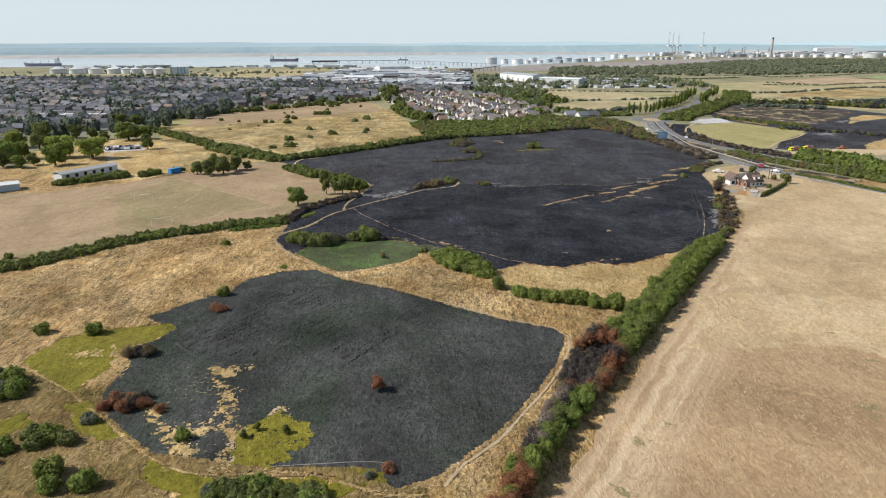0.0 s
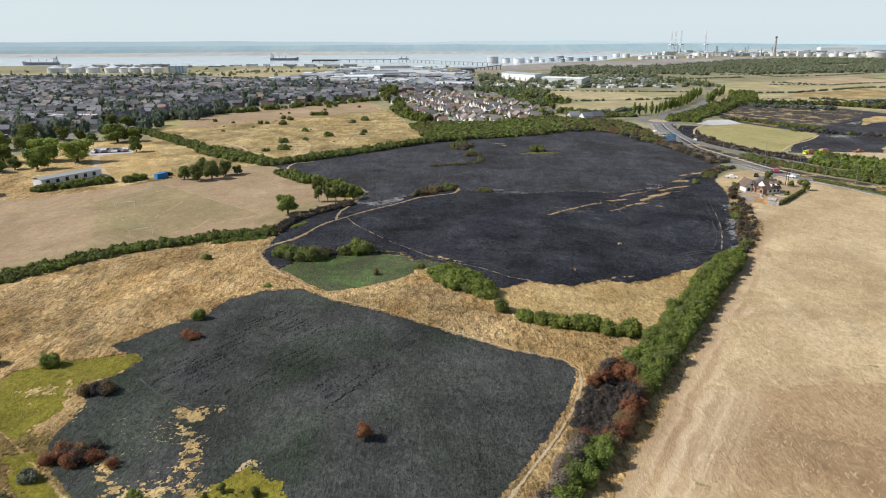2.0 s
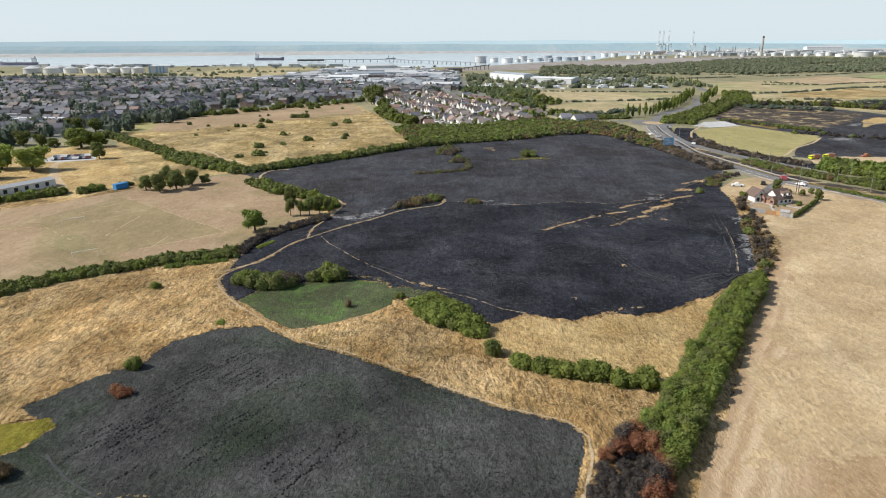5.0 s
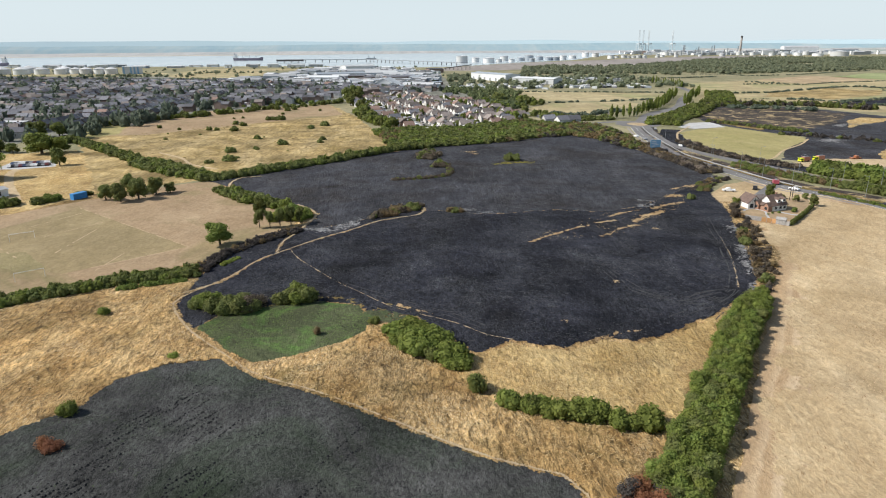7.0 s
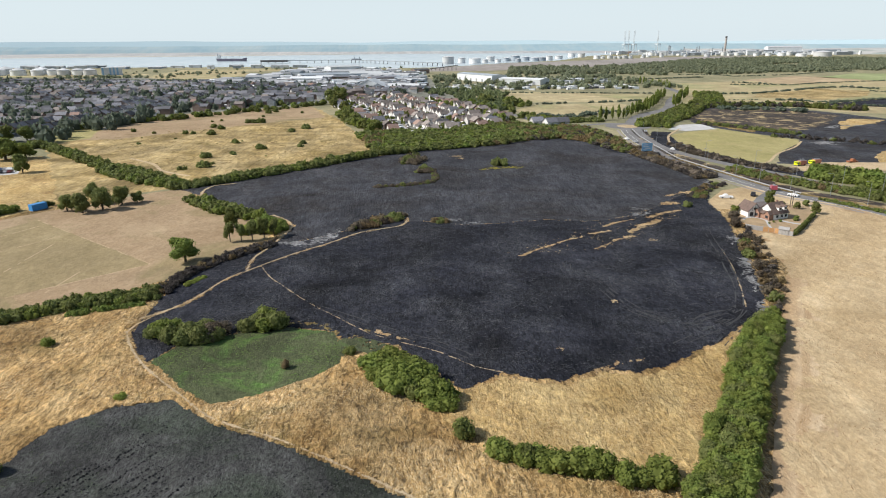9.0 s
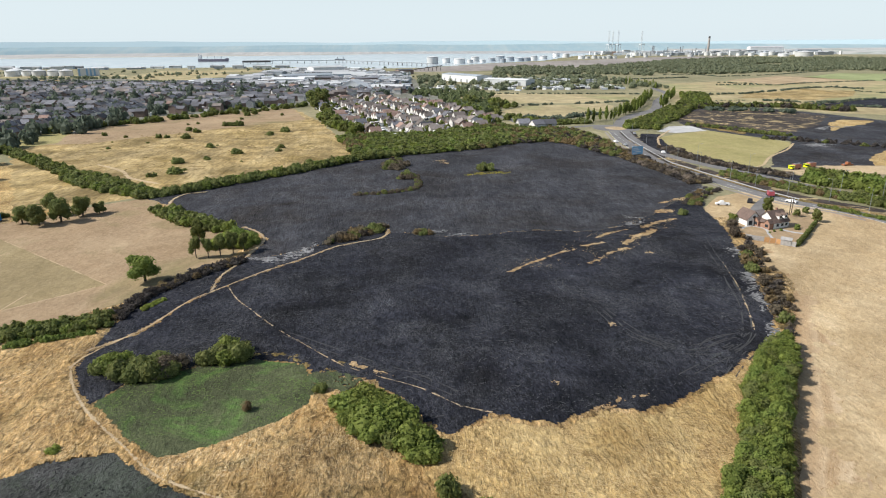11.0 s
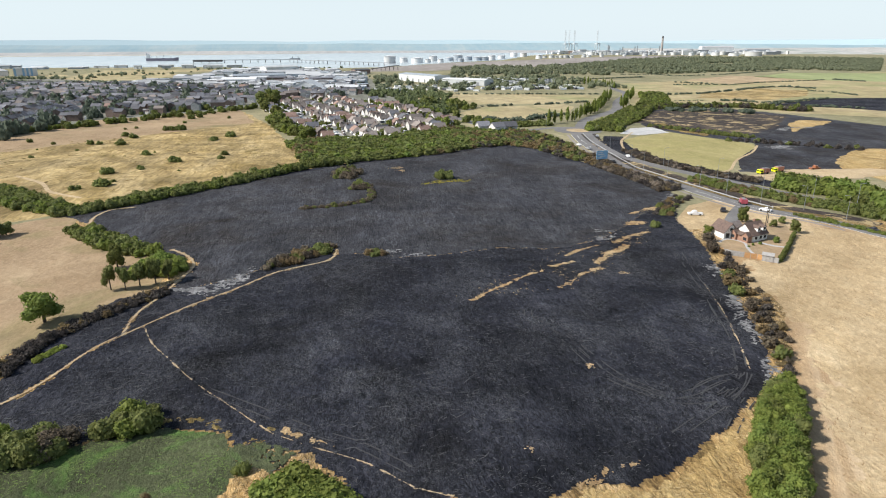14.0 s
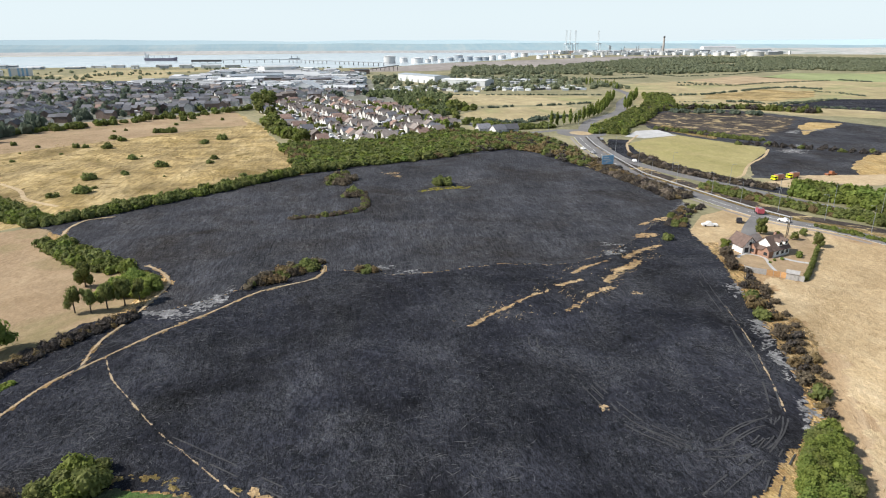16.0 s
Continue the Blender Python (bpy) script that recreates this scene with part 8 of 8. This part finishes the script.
add_box(b1, 0.9, 0.9, 1.8, 2.6, 1.0, 6.0)
mesh_part("chimney", mesh_of("chimney", b1, HBRICK), roof)
b1, b2 = bmesh.new(), bmesh.new()
add_gable(b1, 9, 7.0, 3.0, 6.4, -7.2, 8.2, 0, 75)
wing = mesh_part("wing", mesh_of("wing", b1, HWALL), villa)
add_roof(b2, 9, 7.0, 3.0, 6.4, 0.22, 0.5, -7.2, 8.2, 0, 75)
mesh_part("wing_roof", mesh_of("wing_roof", b2, HTILE), wing)
m = pose(-7.2, 8.2, 0, 0, 0, 75)
for y0, z0, wy, wz in [(-1.6, 0.5, 1.4, 1.6), (1.6, 0.4, 1.8, 2.0), (0, 3.4, 1.3, 1.1)]:
    b3 = bmesh.new()
    bmesh.ops.create_cube(b3, size=1.0, matrix=m @ pose(-4.54, y0, z0 + wz / 2) @ Matrix.Diagonal((0.08, wy, wz, 1)))
    mesh_part("window", mesh_of("window", b3, GLASS), wing)
for y0 in (-2.6, -1.3, 0, 1.3, 2.6):
    b3 = bmesh.new()
    hh = 6.2 - abs(y0) * 0.95 - 3.1
    bmesh.ops.create_cube(b3, size=1.0, matrix=m @ pose(-4.53, y0, 3.0 + hh / 2) @ Matrix.Diagonal((0.05, 0.16, max(0.4, hh), 1)))
    mesh_part("timber", mesh_of("timber", b3, HTIMBER), wing)
b1, b2 = bmesh.new(), bmesh.new()
add_gable(b1, 7, 6, 2.8, 5.4, -1.5, 8.2, 0, 0)
rear = mesh_part("rear_wing", mesh_of("rear_wing", b1, HWALL), villa)
add_roof(b2, 7, 6, 2.8, 5.4, 0.2, 0.4, -1.5, 8.2, 0, 0)
mesh_part("rear_roof", mesh_of("rear_roof", b2, BROWN_TILE), rear)

PALE_FENCE = paint("silvered_fence_wood", (0.30, 0.29, 0.28), 0.9, 0.2, 1.5, 0, 0.15)
TAN_FENCE = paint("new_fence_wood", (0.42, 0.24, 0.11), 0.85, 0.2, 1.5, 0, 0.15)
fence = empty("garden_fence", pose(124.2, 278.6, 0), "wooden garden fence of tan and grey panels", "fence")
pb = bmesh.new()
add_box(pb, 1.8, 0.06, 1.6)
fm = {mt.name: mesh_of("panel", pb.copy(), mt) for mt in (PALE_FENCE, TAN_FENCE)}
pb.free()
pb = bmesh.new()
add_box(pb, 0.12, 0.12, 1.75)
fp = mesh_of("post", pb, PALE_FENCE)
i = 0
for p, d in along([(124.2, 278.6), (124.6, 275.4), (127, 271.9), (132.5, 267.4), (136.4, 262.8)], 1.9):
    a = math.degrees(math.atan2(d.y, d.x))
    mesh_part("panel", fm[(TAN_FENCE if (i // 3) % 2 == 0 and i < 9 else PALE_FENCE).name], fence, pose(p.x - 124.2, p.y - 278.6, 0.05, 0, 0, a))
    mesh_part("post", fp, fence, pose(p.x - 124.2 + d.x * 0.95, p.y - 278.6 + d.y * 0.95, 0, 0, 0, a))
    i += 1
gshed = empty("garden_shed", pose(134.9, 265.6, 0, 0, 0, -42), "small grey wooden garden shed", "shed")
b1, b2 = bmesh.new(), bmesh.new()
add_gable(b1, 3.0, 2.2, 1.9, 2.5)
add_roof(b2, 3.0, 2.2, 1.9, 2.5, 0.1, 0.2)
mesh_part("wall", mesh_of("wall", b1, PALE_FENCE), gshed)
mesh_part("roof", mesh_of("roof", b2, PALE_FENCE), gshed)
hedge("clipped dark conifer hedge round the garden", [(137.2, 263.4), (144.8, 271.2), (160.5, 288)], 0.3, 0.75, [(DARK, 1)], "mid", 2.2, 0.7, 1)
for x, y, r, mat, hh in [(153, 306, 2.2, DARK, 2.0), (159.7, 298, 1.6, OLIVE, 1.4), (162, 290, 2.0, OLIVE, 1.8), (166, 302, 1.5, OLIVE, 1.3), (157, 303, 1.3, OLIVE, 1.1), (132, 293.5, 1.9, GREEN, 1.2)]:
    tree_at(x, y, r, mat, "small garden tree beside the house", "mid", hh * 0.75, "garden trees")
for x, y, r in [(150.2, 283.2, 1.3), (149, 281.6, 1.1), (142.8, 280.6, 0.8), (139.9, 280, 0.6), (137.4, 278.6, 0.5)]:
    shrub_at("garden_bush", x, y, r, BRIGHT, "clipped green garden bush", "bush", "mid", 1.0, "garden bushes")
for x, y in [(158.5, 300.5), (161, 303)]:
    top = empty("utility_pole", pose(x, y, 0), "brown wooden utility pole", "pole", "utility poles")
    pb = bmesh.new()
    bmesh.ops.create_cone(pb, cap_ends=True, segments=8, radius1=0.16, radius2=0.11, depth=6.6, matrix=pose(0, 0, 3.3))
    mesh_part("shaft", mesh_of("shaft", pb, BARK), top)
    pb = bmesh.new()
    add_box(pb, 1.4, 0.12, 0.12, 0, 0, 6.2)
    mesh_part("crossarm", mesh_of("crossarm", pb, BARK), top)

# roadside greenery
hedge("dense green thicket between the carriageways", [(216, 288), (208, 305), (200, 322)], 12, 2.5, [(GREEN, 2), (DARK, 2), (OLIVE, 2)], "mid", 0.8, 2.6, 4)
hedge("brown and green scrub between the carriageways", [(198, 322), (190, 338), (181, 355), (175, 378)], 10, 2.2, [(OLIVE, 2), (RUST, 1), (GREEN, 1)], "mid", 0.7, 2.2, 4)
hedge("dense green thicket beyond the road", [(250, 280), (232, 315), (218, 345), (208, 362)], 22, 4.2, [(GREEN, 3), (BRIGHT, 2), (DARK, 1)], "mid", 0.9, 3.6, 5)
hedge("scorched scrub along the burnt bank", [(204, 368), (192, 385), (184, 405), (178, 430), (180, 460)], 10, 2.0, [(SOOT, 2), (CHARBROWN, 3), (TWIG, 1)], "mid", 0.6, 2.6, 3)
hedge("scorched brown scrub beside the road", [(152, 356), (150, 385), (146, 415), (147, 450)], 12, 2.4, [(SOOT, 3), (CHARBROWN, 4), (RUST, 1), (TWIG, 1)], "mid", 0.6, 2.6, 4)
hedge("scorched scrub near the house", [(128, 318), (140, 335), (152, 345)], 8, 1.6, [(SOOT, 2), (RUST, 1), (OLIVE, 2)], "mid", 0.6, 3.6, 3)
shrub_at("bush", 119, 305, 2.6, OLIVE, "low olive bush beside straw patch", lod="mid", tall=0.6)
hedge("nettles along the roadside", [(178, 312), (186, 296), (196, 272)], 2, 1.2, [(GREEN, 1), (OLIVE, 1)], "mid", 0.6, 1.5, 2)
hedge("green scrub south of the roundabout", [(199, 545), (214, 575), (240, 605), (272, 650), (296, 690)], 26, 3.4, [(DARK, 3), (GREEN, 1)], "scrub", 0.8, 3.6, 5)
hedge("scrub along the side road", [(172, 590), (142, 585), (125, 612)], 14, 3.2, [(OLIVE, 2), (DARK, 2)], "scrub", 0.75, 3.4, 4)
hedge("green scrub beside the poplar road", [(310, 690), (350, 765), (392, 860)], 30, 4, [(DARK, 2), (GREEN, 1)], "scrub", 0.85, 4.4, 5)
hedge("dark trees between burnt fields", [(268, 660), (330, 700), (400, 690), (440, 640)], 12, 4.5, [(DARK, 2), (SOOT, 1)], "far", 0.9, 6, 2)
hedge("olive scrub between hardstanding and burnt ground", [(244, 566), (262, 540), (272, 516), (286, 498)], 8, 2.2, [(OLIVE, 3), (DARK, 1), (SOOT, 1)], "scrub", 0.7, 2.6, 3)
hedge("charred scrub on the burnt ground", [(262, 490), (290, 470), (320, 440)], 14, 2.5, [(SOOT, 4), (OLIVE, 1)], "far", 0.5, 5, 2)

# ---- by the playing field ----
hut = empty("pavilion", pose(-182, 317, 0, 0, 0, 62), "long low white pavilion with dark windows", "building")
b1, b2 = bmesh.new(), bmesh.new()
add_box(b1, 30, 7, 3.2)
mesh_part("wall", mesh_of("wall", b1, SHEDWHITE), hut)
add_roof(b2, 30, 7, 3.2, 4.0, 0.15, 0.4)
mesh_part("roof", mesh_of("roof", b2, SHEDROOF), hut)
b3 = bmesh.new()
add_box(b3, 1.6, 0.1, 1.8)
wm = mesh_of("window", b3, GLASS)
for k in range(6):
    mesh_part("window", wm, hut, pose(-12 + k * 4.6, -3.56, 0.8))
hut2 = empty("clubhouse", pose(-203, 281, 0, 0, 0, 40), "flat-roofed pale clubhouse beside the field", "building")
b1, b2 = bmesh.new(), bmesh.new()
add_box(b1, 16, 8, 2.8)
add_box(b2, 17, 9, 0.3, 0, 0, 2.8)
mesh_part("wall", mesh_of("wall", b1, SHEDGREY), hut2)
mesh_part("roof", mesh_of("roof", b2, SHEDWHITE), hut2)
box = empty("shipping_container", pose(-139, 322, 0, 0, 0, 60), "blue steel shipping container beside a hedge", "container")
b1, b2 = bmesh.new(), bmesh.new()
add_box(b1, 6.1, 2.4, 2.5, 0, 0, 0.015)
CBLUE = paint("container_blue", (0.06, 0.25, 0.55), 0.5, 0.12, 0.8)
body = mesh_part("body", mesh_of("body", b1, CBLUE), box)
for k in range(11):
    add_box(b2, 0.2, 2.5, 2.3, -2.8 + k * 0.56, 0, 0.2)
mesh_part("ribs", mesh_of("ribs", b2, CBLUE), body)
GOAL = paint("goal_white", (0.8, 0.8, 0.8), 0.5, 0.03)
for x, y in [(-128, 262), (-104, 224)]:
    gp = empty("goalposts", pose(x, y, 0, 0, 0, 35), "white football goalposts on dry turf", "goal", "goals")
    for sx in (-3.6, 3.6):
        pb = bmesh.new()
        add_box(pb, 0.1, 0.1, 2.4, sx, 0, 0)
        mesh_part("post", mesh_of("post", pb, GOAL), gp)
    pb = bmesh.new()
    add_box(pb, 7.3, 0.1, 0.1, 0, 0, 2.4)
    mesh_part("crossbar", mesh_of("crossbar", pb, GOAL), gp)
sheet("allotment_grass", [(-198, 318), (-262, 372), (-240, 440), (-205, 452), (-160, 405), (-130, 360), (-134, 332), (-153, 297)], 0.015, STRAW, "dry tawny grass round a car park", "grass", 3, 1)
ribbon("track", [(-163, 318), (-171.9, 332), (-184, 349), (-201, 378), (-205, 392)], 4, 0.04, GRAVEL, "pale dirt track to the playing field", "track", 3, 0.3)
